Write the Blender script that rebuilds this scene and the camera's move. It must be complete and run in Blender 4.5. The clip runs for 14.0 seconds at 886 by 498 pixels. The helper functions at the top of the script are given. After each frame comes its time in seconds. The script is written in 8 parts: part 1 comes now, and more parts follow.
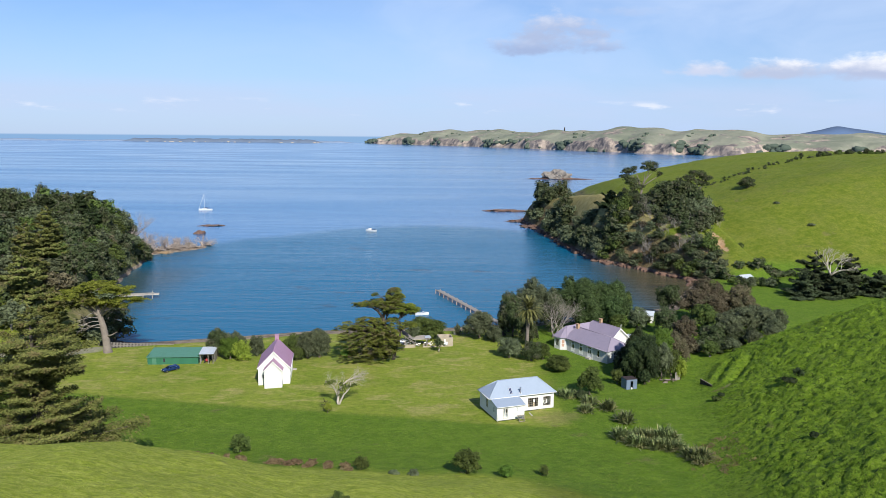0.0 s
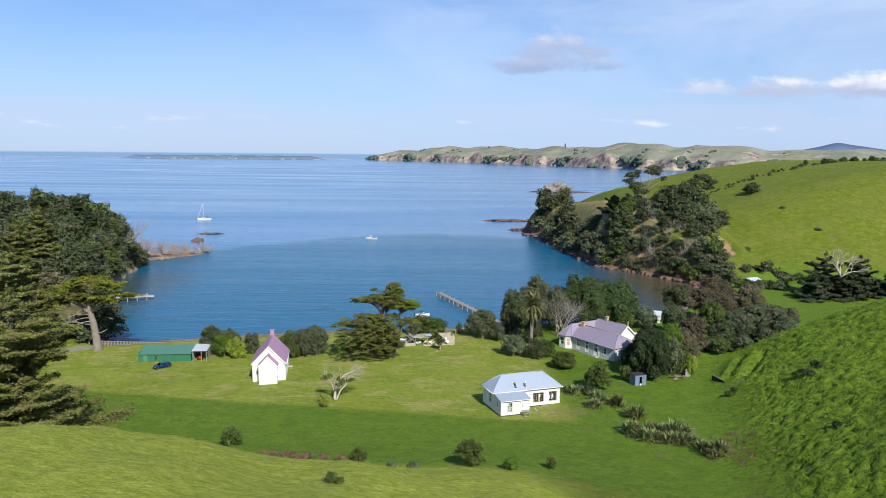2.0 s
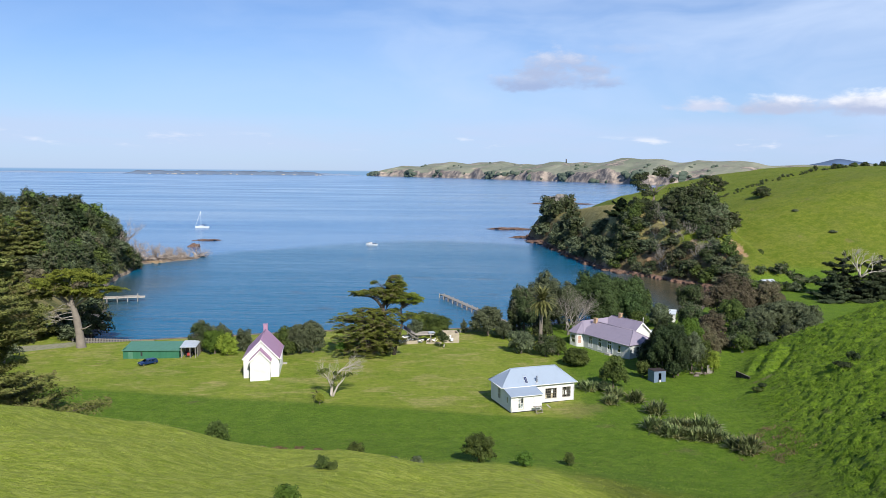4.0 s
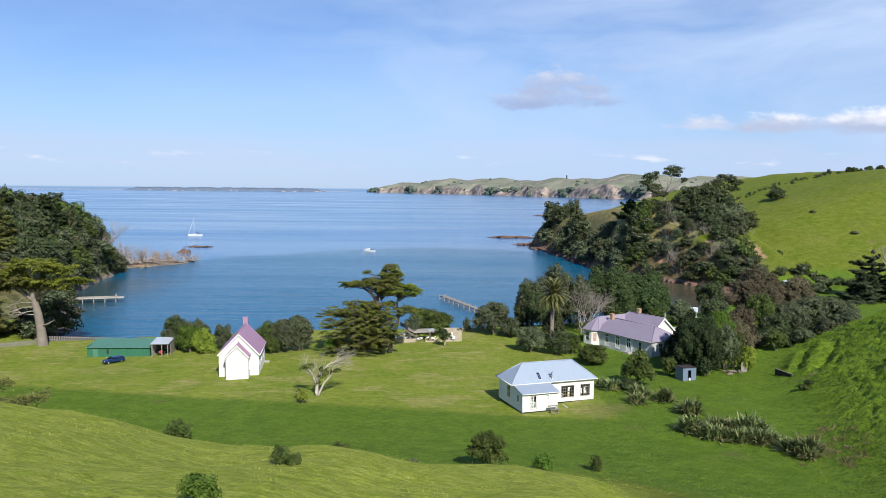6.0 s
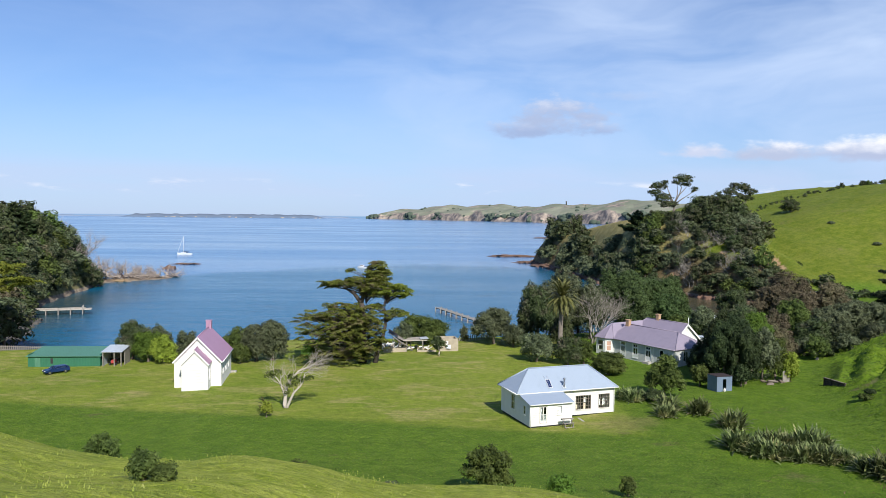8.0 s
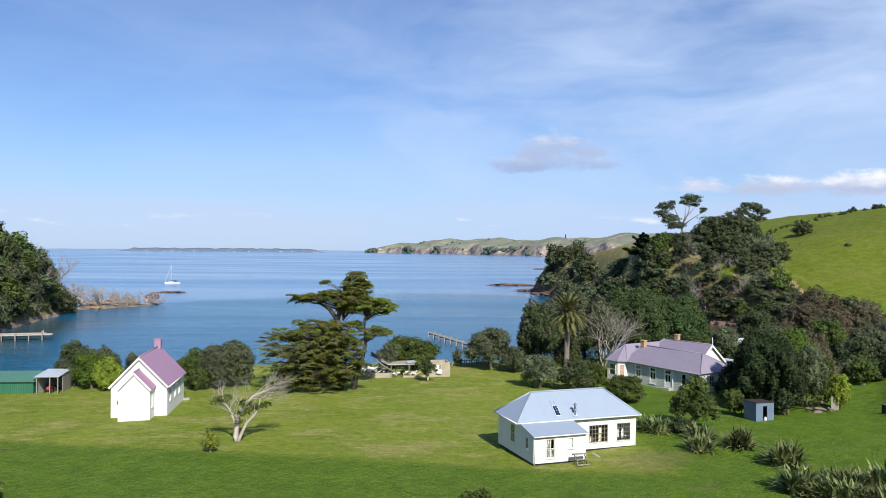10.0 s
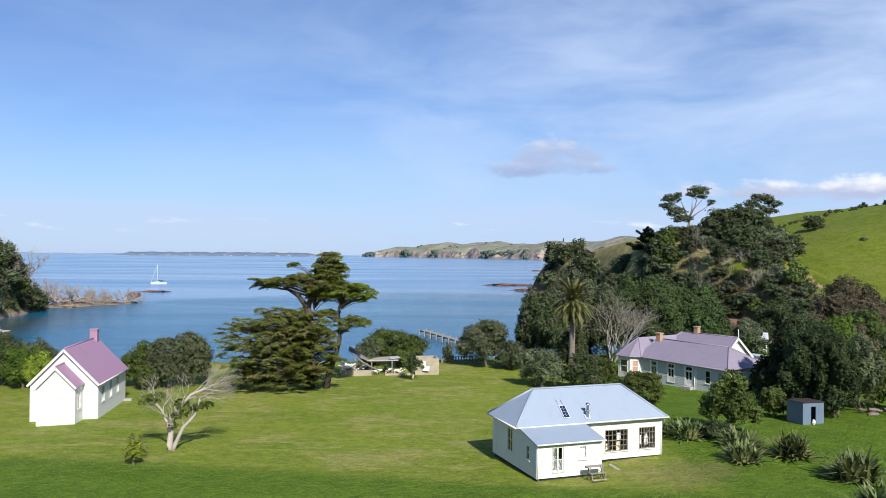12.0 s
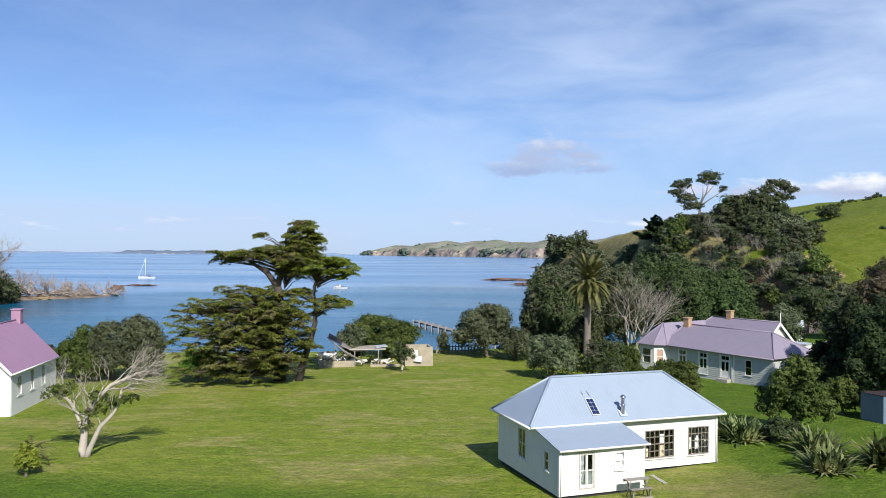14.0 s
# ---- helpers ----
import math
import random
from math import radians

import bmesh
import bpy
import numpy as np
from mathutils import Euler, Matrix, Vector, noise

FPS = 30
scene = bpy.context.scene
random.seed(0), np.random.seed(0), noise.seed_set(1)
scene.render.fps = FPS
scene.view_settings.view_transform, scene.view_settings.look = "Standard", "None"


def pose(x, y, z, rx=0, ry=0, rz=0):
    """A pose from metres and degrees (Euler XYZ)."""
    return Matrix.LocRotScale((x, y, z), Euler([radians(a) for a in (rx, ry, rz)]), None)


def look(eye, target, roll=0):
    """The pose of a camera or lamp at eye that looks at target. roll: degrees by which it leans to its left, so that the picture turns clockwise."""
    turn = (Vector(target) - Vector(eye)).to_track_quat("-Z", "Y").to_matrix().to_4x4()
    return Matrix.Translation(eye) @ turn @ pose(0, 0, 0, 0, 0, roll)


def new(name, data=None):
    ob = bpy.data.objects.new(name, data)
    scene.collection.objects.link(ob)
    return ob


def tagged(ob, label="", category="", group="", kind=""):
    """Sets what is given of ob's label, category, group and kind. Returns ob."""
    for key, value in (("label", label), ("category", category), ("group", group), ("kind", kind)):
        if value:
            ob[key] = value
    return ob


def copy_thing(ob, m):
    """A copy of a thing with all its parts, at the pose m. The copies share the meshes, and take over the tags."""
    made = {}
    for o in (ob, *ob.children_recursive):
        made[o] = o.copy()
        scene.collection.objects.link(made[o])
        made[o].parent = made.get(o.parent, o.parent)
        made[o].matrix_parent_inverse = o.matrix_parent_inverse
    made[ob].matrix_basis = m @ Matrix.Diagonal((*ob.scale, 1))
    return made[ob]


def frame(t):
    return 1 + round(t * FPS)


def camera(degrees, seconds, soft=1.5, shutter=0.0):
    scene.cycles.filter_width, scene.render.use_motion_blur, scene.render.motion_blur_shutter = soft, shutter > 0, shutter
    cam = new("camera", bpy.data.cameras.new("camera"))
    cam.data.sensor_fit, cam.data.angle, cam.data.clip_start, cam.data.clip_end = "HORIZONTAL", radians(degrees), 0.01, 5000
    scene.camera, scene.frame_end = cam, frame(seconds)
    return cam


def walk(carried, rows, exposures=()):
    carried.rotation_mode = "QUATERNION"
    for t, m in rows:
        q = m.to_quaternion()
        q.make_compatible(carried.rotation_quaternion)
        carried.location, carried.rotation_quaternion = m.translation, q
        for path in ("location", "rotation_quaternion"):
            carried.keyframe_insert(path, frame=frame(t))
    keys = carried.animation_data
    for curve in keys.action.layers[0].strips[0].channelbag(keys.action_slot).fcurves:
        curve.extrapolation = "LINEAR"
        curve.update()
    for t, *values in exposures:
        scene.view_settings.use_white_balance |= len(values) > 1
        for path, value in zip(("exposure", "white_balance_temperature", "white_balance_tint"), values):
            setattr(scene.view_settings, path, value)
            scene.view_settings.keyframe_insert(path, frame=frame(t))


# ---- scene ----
cam = camera(60.2, 14.0, soft=0.85)
METRES, EYE, TILT, LEAN, TURN = 104.0, 55.8, 0.5, 1.69, 0.0
ROWS = [
    (0.0, 0.0, 0.0, 0.0, 0.35, -8.99, -2.2),
    (0.5, 0.0004, 0.0108, -0.0151, 0.36, -8.66, -2.21),
    (1.0, 0.0012, 0.0213, -0.0297, 0.37, -8.33, -2.21),
    (1.5, 0.0013, 0.0327, -0.0447, 0.38, -8.01, -2.2),
    (2.0, 0.0008, 0.0449, -0.0599, 0.41, -7.69, -2.21),
    (2.5, -0.0004, 0.0598, -0.0756, 0.44, -7.36, -2.21),
    (3.0, -0.002, 0.0791, -0.0921, 0.45, -7.04, -2.23),
    (5.5, -0.0051, 0.2418, -0.1837, 0.49, -5.49, -2.24),
    (6.0, -0.0038, 0.2824, -0.2032, 0.49, -5.12, -2.24),
    (6.5, -0.0018, 0.3241, -0.2224, 0.48, -4.71, -2.25),
    (7.0, 0.0007, 0.3664, -0.2402, 0.46, -4.22, -2.23),
    (7.5, 0.0034, 0.409, -0.2564, 0.45, -3.69, -2.23),
    (8.0, 0.007, 0.4504, -0.2716, 0.45, -3.06, -2.22),
    (8.5, 0.0108, 0.4918, -0.2847, 0.44, -2.33, -2.18),
    (9.0, 0.015, 0.5326, -0.2962, 0.45, -1.51, -2.14),
    (11.5, 0.0333, 0.7193, -0.3426, 0.26, -0.11, -2.12),
    (12.0, 0.0367, 0.7559, -0.3508, 0.22, -0.13, -2.11),
    (12.5, 0.0395, 0.7922, -0.3592, 0.18, -0.15, -2.13),
    (13.0, 0.0413, 0.8279, -0.3676, 0.14, -0.17, -2.13),
    (13.5, 0.0421, 0.8634, -0.3758, 0.11, -0.17, -2.1),
    (14.0, 0.0418, 0.8991, -0.3839, 0.08, -0.19, -2.11),
]
walk(cam, [(t, pose(0, 0, EYE, TILT, LEAN, TURN) @ pose(METRES * x, METRES * y, METRES * z, 90 + pitch, roll, yaw)) for t, x, y, z, yaw, pitch, roll in ROWS],
     exposures=[(0.0, 0.25), (14.0, 0.25)])

# ---- sky and sun ----
SUN_AZ, SUN_EL = math.atan2(0.35, -0.94), radians(38)
world = bpy.data.worlds.new("sky")
scene.world = world
world.use_nodes = True


class Tree:
    """Short way to write node trees."""

    def __init__(self, nt):
        self.nt = nt

    def n(self, kind, *links, **props):
        node = self.nt.nodes.new(kind)
        if "operation" in props:
            node.operation = props["operation"]
        if "use_clamp" in props:
            node.use_clamp = props["use_clamp"]
        if "interpolation_type" in props:
            node.interpolation_type = props["interpolation_type"]
        if "data_type" in props:
            node.data_type = props["data_type"]
        if "blend_type" in props:
            node.blend_type = props["blend_type"]
        for i, v in enumerate(links):
            self.put(node.inputs[i], v)
        return node

    def put(self, socket, v):
        if v is None:
            return
        if isinstance(v, bpy.types.NodeSocket):
            self.nt.links.new(v, socket)
        else:
            socket.default_value = v

    def math(self, op, a, b=None, c=None, clamp=False):
        return self.n("ShaderNodeMath", a, b, c, operation=op, use_clamp=clamp).outputs[0]

    def ramp(self, v, lo, hi):
        """0 at lo, 1 at hi, smooth between."""
        node = self.n("ShaderNodeMapRange", v, lo, hi, interpolation_type="SMOOTHSTEP")
        return node.outputs[0]

    def noise(self, vec, scale, detail=4.0, rough=0.55, out=0, dist=0.0):
        node = self.n("ShaderNodeTexNoise")
        self.put(node.inputs["Vector"], vec)
        for k, v in (("Scale", scale), ("Detail", detail), ("Roughness", rough), ("Distortion", dist)):
            node.inputs[k].default_value = v
        return node.outputs[out]

    def mix(self, f, a, b, mode="MIX"):
        node = self.n("ShaderNodeMix", data_type="RGBA", blend_type=mode)
        self.put(node.inputs["Factor"], f)
        for i, v in ((6, a), (7, b)):
            self.put(node.inputs[i], (*v, 1) if isinstance(v, tuple) and len(v) == 3 else v)
        return node.outputs[2]

    def scaled(self, vec, s):
        node = self.n("ShaderNodeMapping")
        self.put(node.inputs["Vector"], vec)
        node.inputs["Scale"].default_value = s
        return node.outputs[0]

    def xyz(self, vec):
        return self.n("ShaderNodeSeparateXYZ", vec).outputs


def build_sky():
    t = Tree(world.node_tree)
    t.nt.nodes.clear()
    sky = t.n("ShaderNodeTexSky")
    sky.sky_type, sky.sun_disc, sky.sun_elevation, sky.sun_rotation = "NISHITA", False, SUN_EL, SUN_AZ
    sky.altitude, sky.air_density, sky.dust_density, sky.ozone_density = 20.0, 1.0, 0.2, 3.5
    d = t.n("ShaderNodeTexCoord").outputs["Generated"]
    x, y, z = t.xyz(d)[0], t.xyz(d)[1], t.xyz(d)[2]
    az = t.math("ARCTAN2", x, y)
    el = t.math("ARCSINE", z)
    flat = t.n("ShaderNodeCombineXYZ", az, el, 0.0).outputs[0]
    base = t.n("ShaderNodeVectorMath", sky.outputs[0], operation="SCALE")
    base.inputs["Scale"].default_value = SKY_STRENGTH
    col = t.mix(1.0, base.outputs[0], (0.84, 1.0, 1.30), "MULTIPLY")
    # thin high cirrus, streaked and fading upwards
    warp = t.noise(t.scaled(flat, (2.0, 5.0, 1.0)), 1.3, 3.0, 0.5, out=1)
    bent = t.n("ShaderNodeVectorMath", flat, t.n("ShaderNodeVectorMath", warp, (0.35, 0.12, 0.0), operation="MULTIPLY").outputs[0], operation="ADD").outputs[0]
    slant = t.n("ShaderNodeMapping", bent)
    slant.inputs["Rotation"].default_value = (0, 0, radians(14))
    slant.inputs["Scale"].default_value = (1.7, 5.0, 1.0)
    veil = t.ramp(t.noise(slant.outputs[0], 1.7, 5.0, 0.55), 0.20, 0.80)
    veil = t.math("MULTIPLY", veil, t.ramp(el, 1.0, 0.05))
    veil = t.math("MULTIPLY", veil, t.math("ADD", 0.24, t.math("MULTIPLY", t.ramp(az, -0.45, 0.40), 0.76)))
    col = t.mix(veil, col, (0.56, 0.68, 0.90))
    # pale haze low over the sea
    haze = t.math("MULTIPLY", t.ramp(el, 0.20, -0.01), 0.60)
    col = t.mix(haze, col, (0.37, 0.51, 0.80))

    def cloud(col, a0, e0, wa, we, dens, bright, shade, scale, lean=0.0):
        """One heap cloud of that half width and height round a direction (radians), grey below and bright above."""
        da = t.math("DIVIDE", t.math("SUBTRACT", az, a0), wa)
        de = t.math("DIVIDE", t.math("SUBTRACT", t.math("SUBTRACT", el, e0), t.math("MULTIPLY", t.math("SUBTRACT", az, a0), lean)), we)
        de = t.math("MULTIPLY", de, t.math("ADD", 1.0, t.math("MULTIPLY", t.math("LESS_THAN", de, 0.0), 0.8)))
        r = t.math("ADD", t.math("MULTIPLY", da, da), t.math("MULTIPLY", de, de))
        n = t.noise(t.scaled(flat, (1.0, 2.1, 1.0)), scale, 7.0, 0.6)
        body = t.math("ADD", t.math("SUBTRACT", 0.9, r), t.math("MULTIPLY", t.math("SUBTRACT", n, 0.5), 3.0))
        m = t.math("MULTIPLY", t.ramp(body, 0.1, 1.0), dens)
        top = t.ramp(t.math("ADD", de, t.math("MULTIPLY", t.math("SUBTRACT", n, 0.5), 2.0)), 0.0, 1.15)
        return t.mix(m, col, t.mix(top, shade, bright))

    for a0, e0, wa, we, dens, bright, shade, scale, lean in CLOUDS:
        col = cloud(col, a0, e0, wa, we, dens, bright, shade, scale, lean)
    # a broken bank of small far clouds
    row = t.math("MULTIPLY", t.ramp(t.math("ABSOLUTE", t.math("SUBTRACT", el, 0.034)), 0.012, 0.003), t.ramp(t.noise(t.scaled(flat, (1.0, 4.0, 1.0)), 9.0, 5.0, 0.6), 0.55, 0.68))
    col = t.mix(t.math("MULTIPLY", row, 0.75), col, (0.86, 0.87, 0.92))
    band = t.math("MULTIPLY", t.ramp(t.math("ABSOLUTE", t.math("SUBTRACT", el, 0.040)), 0.034, 0.006), t.ramp(t.noise(t.scaled(flat, (1.0, 5.0, 1.0)), 3.0, 5.0, 0.6), 0.34, 0.62))
    col = t.mix(t.math("MULTIPLY", band, 0.5), col, (0.50, 0.58, 0.79))
    # below the horizon: far sea
    col = t.mix(t.ramp(el, -0.0015, -0.004), col, (0.22, 0.38, 0.62))
    t.n("ShaderNodeOutputWorld", t.n("ShaderNodeBackground", col, 1.0).outputs[0])


SKY_STRENGTH = 0.080
CLOUDS = (
    (0.122, 0.108, 0.115, 0.020, 0.95, (0.53, 0.61, 0.79), (0.33, 0.42, 0.64), 17.0, 0.0),
    (0.140, 0.126, 0.075, 0.034, 0.95, (0.56, 0.63, 0.80), (0.38, 0.46, 0.66), 21.0, 0.0),
    (0.215, 0.150, 0.055, 0.012, 0.45, (0.50, 0.60, 0.80), (0.42, 0.52, 0.74), 21.0, 0.0),
    (0.312, 0.080, 0.060, 0.019, 0.9, (0.88, 0.90, 0.96), (0.55, 0.60, 0.76), 19.0, 0.0),
    (0.395, 0.077, 0.062, 0.020, 0.95, (0.95, 0.95, 0.98), (0.44, 0.50, 0.67), 16.0, 0.0),
    (0.500, 0.074, 0.075, 0.024, 0.95, (0.96, 0.96, 0.98), (0.42, 0.48, 0.66), 14.0, 0.0),
)
build_sky()
sun = new("sun", bpy.data.lights.new("sun", "SUN"))
sun.data.energy, sun.data.angle, sun.data.color = 4.9, radians(0.6), (1.0, 0.95, 0.87)
SUN_DIR = Vector((math.sin(SUN_AZ) * math.cos(SUN_EL), math.cos(SUN_AZ) * math.cos(SUN_EL), math.sin(SUN_EL)))
sun.matrix_world = look(SUN_DIR * 300, (0, 0, 0))


# ---- materials ----
def material(name, rough=0.6, metal=0.0, spec=0.5):
    m = bpy.data.materials.new(name)
    m.use_nodes = True
    t = Tree(m.node_tree)
    b = m.node_tree.nodes["Principled BSDF"]
    b.inputs["Roughness"].default_value = rough
    b.inputs["Metallic"].default_value = metal
    b.inputs["Specular IOR Level"].default_value = spec
    return m, t, b


def bump(t, b, height, strength=0.3, distance=0.05):
    node = t.n("ShaderNodeBump")
    node.inputs["Strength"].default_value = strength
    node.inputs["Distance"].default_value = distance
    t.put(node.inputs["Height"], height)
    t.put(b.inputs["Normal"], node.outputs[0])


def plain(name, colour, rough=0.6, metal=0.0, vary=0.25, scale=1.5, grain=12.0, relief=0.15, spec=0.5, dirt=None):
    """Paint, wood, stone: a colour with broad stains and fine grain, and a little relief."""
    m, t, b = material(name, rough, metal, spec)
    p = t.n("ShaderNodeTexCoord").outputs["Object"]
    broad, fine = t.noise(p, scale, 5.0, 0.6), t.noise(p, grain, 4.0, 0.6)
    c = t.mix(t.math("MULTIPLY", t.ramp(broad, 0.3, 0.75), vary), colour, dirt or tuple(v * 0.5 for v in colour))
    c = t.mix(t.math("MULTIPLY", t.ramp(fine, 0.35, 0.7), vary * 0.5), c, tuple(v * 0.7 for v in colour))
    t.put(b.inputs["Base Color"], c)
    t.put(b.inputs["Roughness"], t.math("ADD", rough - 0.08, t.math("MULTIPLY", broad, 0.16)))
    bump(t, b, fine, relief, 0.02)
    return m


def boards(name, colour, pitch=0.16, axis=2, rough=0.55, depth=0.012, vary=0.12, round_=False):
    """Lapped boards or corrugated sheet: ridges across one axis of the object, with dirt streaks."""
    m, t, b = material(name, rough)
    p = t.n("ShaderNodeTexCoord").outputs["Object"]
    v = t.math("DIVIDE", t.xyz(p)[axis], pitch)
    if round_:
        h = t.math("MULTIPLY", t.math("ADD", t.math("SINE", t.math("MULTIPLY", v, 2 * math.pi)), 1.0), 0.5)
    else:
        h = t.math("SUBTRACT", 1.0, t.math("FRACT", v))
    stain = t.noise(t.scaled(p, (0.8, 0.8, 0.25)), 1.4, 6.0, 0.65)
    c = t.mix(t.math("MULTIPLY", t.ramp(stain, 0.42, 0.8), vary * 2), colour, tuple(x * 0.6 for x in colour))
    c = t.mix(t.math("MULTIPLY", t.ramp(t.noise(p, 0.35, 2.0), 0.35, 0.7), vary), c, tuple(min(1, x * 1.15) for x in colour))
    t.put(b.inputs["Base Color"], c)
    bump(t, b, h, 0.9, depth)
    return m


def leafy(name, dark, light, dry=None, gloss=0.5, see=0.25):
    """Leaves: a tint for each leaf, broad light and dark parts through the crown, some dry ones."""
    m, t, b = material(name, min(0.85, gloss + 0.2), 0.0, 0.18)
    rnd = t.n("ShaderNodeNewGeometry").outputs["Random Per Island"]
    own = t.n("ShaderNodeObjectInfo").outputs["Random"]
    p = t.n("ShaderNodeTexCoord").outputs["Object"]
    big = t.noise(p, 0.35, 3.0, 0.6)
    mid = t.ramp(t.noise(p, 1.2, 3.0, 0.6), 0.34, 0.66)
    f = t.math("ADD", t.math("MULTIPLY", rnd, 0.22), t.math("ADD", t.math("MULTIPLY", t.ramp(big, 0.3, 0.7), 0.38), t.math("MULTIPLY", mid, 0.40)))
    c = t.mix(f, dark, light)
    if dry:
        c = t.mix(t.math("MULTIPLY", t.ramp(t.noise(p, 0.5, 3.0), 0.52, 0.66), 0.75), c, dry)
    hsv = t.n("ShaderNodeHueSaturation")
    t.put(hsv.inputs["Hue"], t.math("ADD", 0.485, t.math("MULTIPLY", own, 0.03)))
    t.put(hsv.inputs["Value"], t.math("ADD", 0.8, t.math("MULTIPLY", own, 0.4)))
    t.put(hsv.inputs["Color"], c)
    c = hsv.outputs[0]
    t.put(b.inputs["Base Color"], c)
    if see:
        tr = t.n("ShaderNodeBsdfTranslucent", c)
        mixed = t.n("ShaderNodeMixShader", see, b.outputs[0], tr.outputs[0])
        m.node_tree.links.new(mixed.outputs[0], m.node_tree.nodes["Material Output"].inputs[0])
    return m


WHITE = boards("white_weatherboard", (0.71, 0.71, 0.69), 0.22, depth=0.02)
BOARD_GREY = boards("pale_blue_weatherboard", (0.48, 0.50, 0.485), 0.22, depth=0.02)
TRIM = plain("white_trim", (0.80, 0.80, 0.78), 0.5, vary=0.12)
ROOF_BLUE = boards("pale_blue_corrugated_iron", (0.31, 0.375, 0.465), 0.24, 0, 0.5, 0.005, 0.10, True)
ROOF_BLUE_SIDE = boards("pale_blue_corrugated_iron_hip", (0.31, 0.375, 0.465), 0.24, 1, 0.5, 0.003, 0.10, True)
ROOF_MAUVE = boards("mauve_corrugated_iron", (0.27, 0.235, 0.30), 0.26, 0, 0.55, 0.006, 0.16, True)
ROOF_MAUVE_SIDE = boards("mauve_corrugated_iron_hip", (0.27, 0.235, 0.30), 0.26, 1, 0.55, 0.006, 0.16, True)
ROOF_PINK = boards("faded_purple_iron", (0.38, 0.22, 0.33), 0.26, 1, 0.55, 0.006, 0.14, True)
GREEN_IRON = boards("green_ribbed_iron", (0.035, 0.150, 0.088), 0.25, 0, 0.45, 0.02, 0.15, True)
GREEN_ROOF = boards("green_roof_iron", (0.085, 0.220, 0.145), 0.25, 0, 0.45, 0.02, 0.2, True)
TIN = boards("weathered_tin", (0.50, 0.55, 0.60), 0.20, 0, 0.4, 0.02, 0.25, True)
BLUE_IRON = boards("faded_blue_iron", (0.15, 0.205, 0.29), 0.2, 0, 0.5, 0.01, 0.25, True)
BRICK = plain("buff_brick", (0.50, 0.33, 0.20), 0.8, vary=0.5, scale=3.0, grain=9.0)
# near-black, for the shade of unlit interiors and for dark parts
DARK = plain("dark_inside", (0.03, 0.03, 0.035), 0.8)
WOOD_GREY = plain("grey_weathered_wood", (0.29, 0.265, 0.235), 0.8, vary=0.5, scale=2.0, grain=8.0, relief=0.3)
WOOD_BROWN = plain("brown_window_wood", (0.27, 0.235, 0.20), 0.6, vary=0.4)
BLOCK = plain("buff_concrete_block", (0.44, 0.38, 0.29), 0.85, vary=0.5, scale=1.2, grain=6.0, relief=0.4)
CONCRETE = plain("pale_concrete", (0.42, 0.40, 0.36), 0.85, vary=0.4, relief=0.3)
BARK = plain("grey_brown_bark", (0.16, 0.13, 0.10), 0.9, vary=0.6, scale=1.0, grain=5.0, relief=0.6)
BARK_DARK = plain("dark_bark", (0.075, 0.06, 0.048), 0.9, vary=0.5, scale=1.0, grain=5.0, relief=0.6)
BARK_PALE = plain("pale_bark", (0.40, 0.36, 0.31), 0.9, vary=0.5, scale=1.0, grain=5.0, relief=0.6)
BARK_MID = plain("mid_grey_bark", (0.24, 0.205, 0.17), 0.9, vary=0.6, scale=1.0, grain=5.0, relief=0.6)
BARK_WHITE = plain("bleached_bark", (0.50, 0.45, 0.39), 0.85, vary=0.5, scale=1.0, grain=6.0, relief=0.4)
DRIFT = plain("silver_dead_wood", (0.44, 0.37, 0.32), 0.9, vary=0.5, scale=1.0, grain=5.0)
ROCK = plain("grey_shore_rock", (0.095, 0.088, 0.08), 0.85, vary=0.6, scale=0.6, grain=2.5, relief=0.6)
ROCK_RED = plain("red_brown_reef_rock", (0.17, 0.10, 0.07), 0.85, vary=0.6, scale=0.4, grain=2.0, relief=0.6)
ROCK_TAN = plain("tan_sandstone", (0.36, 0.26, 0.15), 0.85, vary=0.6, scale=0.4, grain=2.0, relief=0.6)
ROCK_GREY = plain("pale_grey_rock", (0.25, 0.225, 0.195), 0.85, vary=0.6, scale=0.4, grain=2.0, relief=0.6)
HULL = plain("white_gelcoat", (0.82, 0.82, 0.82), 0.25, vary=0.05)
METAL = plain("bright_steel", (0.55, 0.55, 0.56), 0.3, 1.0, vary=0.1)
CANVAS = plain("navy_canvas", (0.02, 0.04, 0.10), 0.8)
CAR_BLUE = plain("dark_blue_car_paint", (0.012, 0.035, 0.11), 0.18, 0.2, vary=0.05)
RUBBER = plain("black_rubber", (0.02, 0.02, 0.02), 0.8)
RED = plain("faded_red_paint", (0.40, 0.05, 0.05), 0.5, vary=0.3)
SOLAR = plain("dark_blue_solar_glass", (0.015, 0.03, 0.10), 0.12, vary=0.1)
BLIND = plain("salmon_blind", (0.55, 0.34, 0.25), 0.7, vary=0.1)
CURTAIN = plain("white_curtain", (0.75, 0.75, 0.74), 0.8, vary=0.2)
BEIGE = plain("beige_panel", (0.52, 0.42, 0.30), 0.6, vary=0.15)
GLASS, _t, _b = material("window_glass", 0.03)
_b.inputs["Base Color"].default_value = (0.86, 0.92, 0.93, 1)
_b.inputs["Transmission Weight"].default_value = 1.0
_b.inputs["IOR"].default_value = 1.45

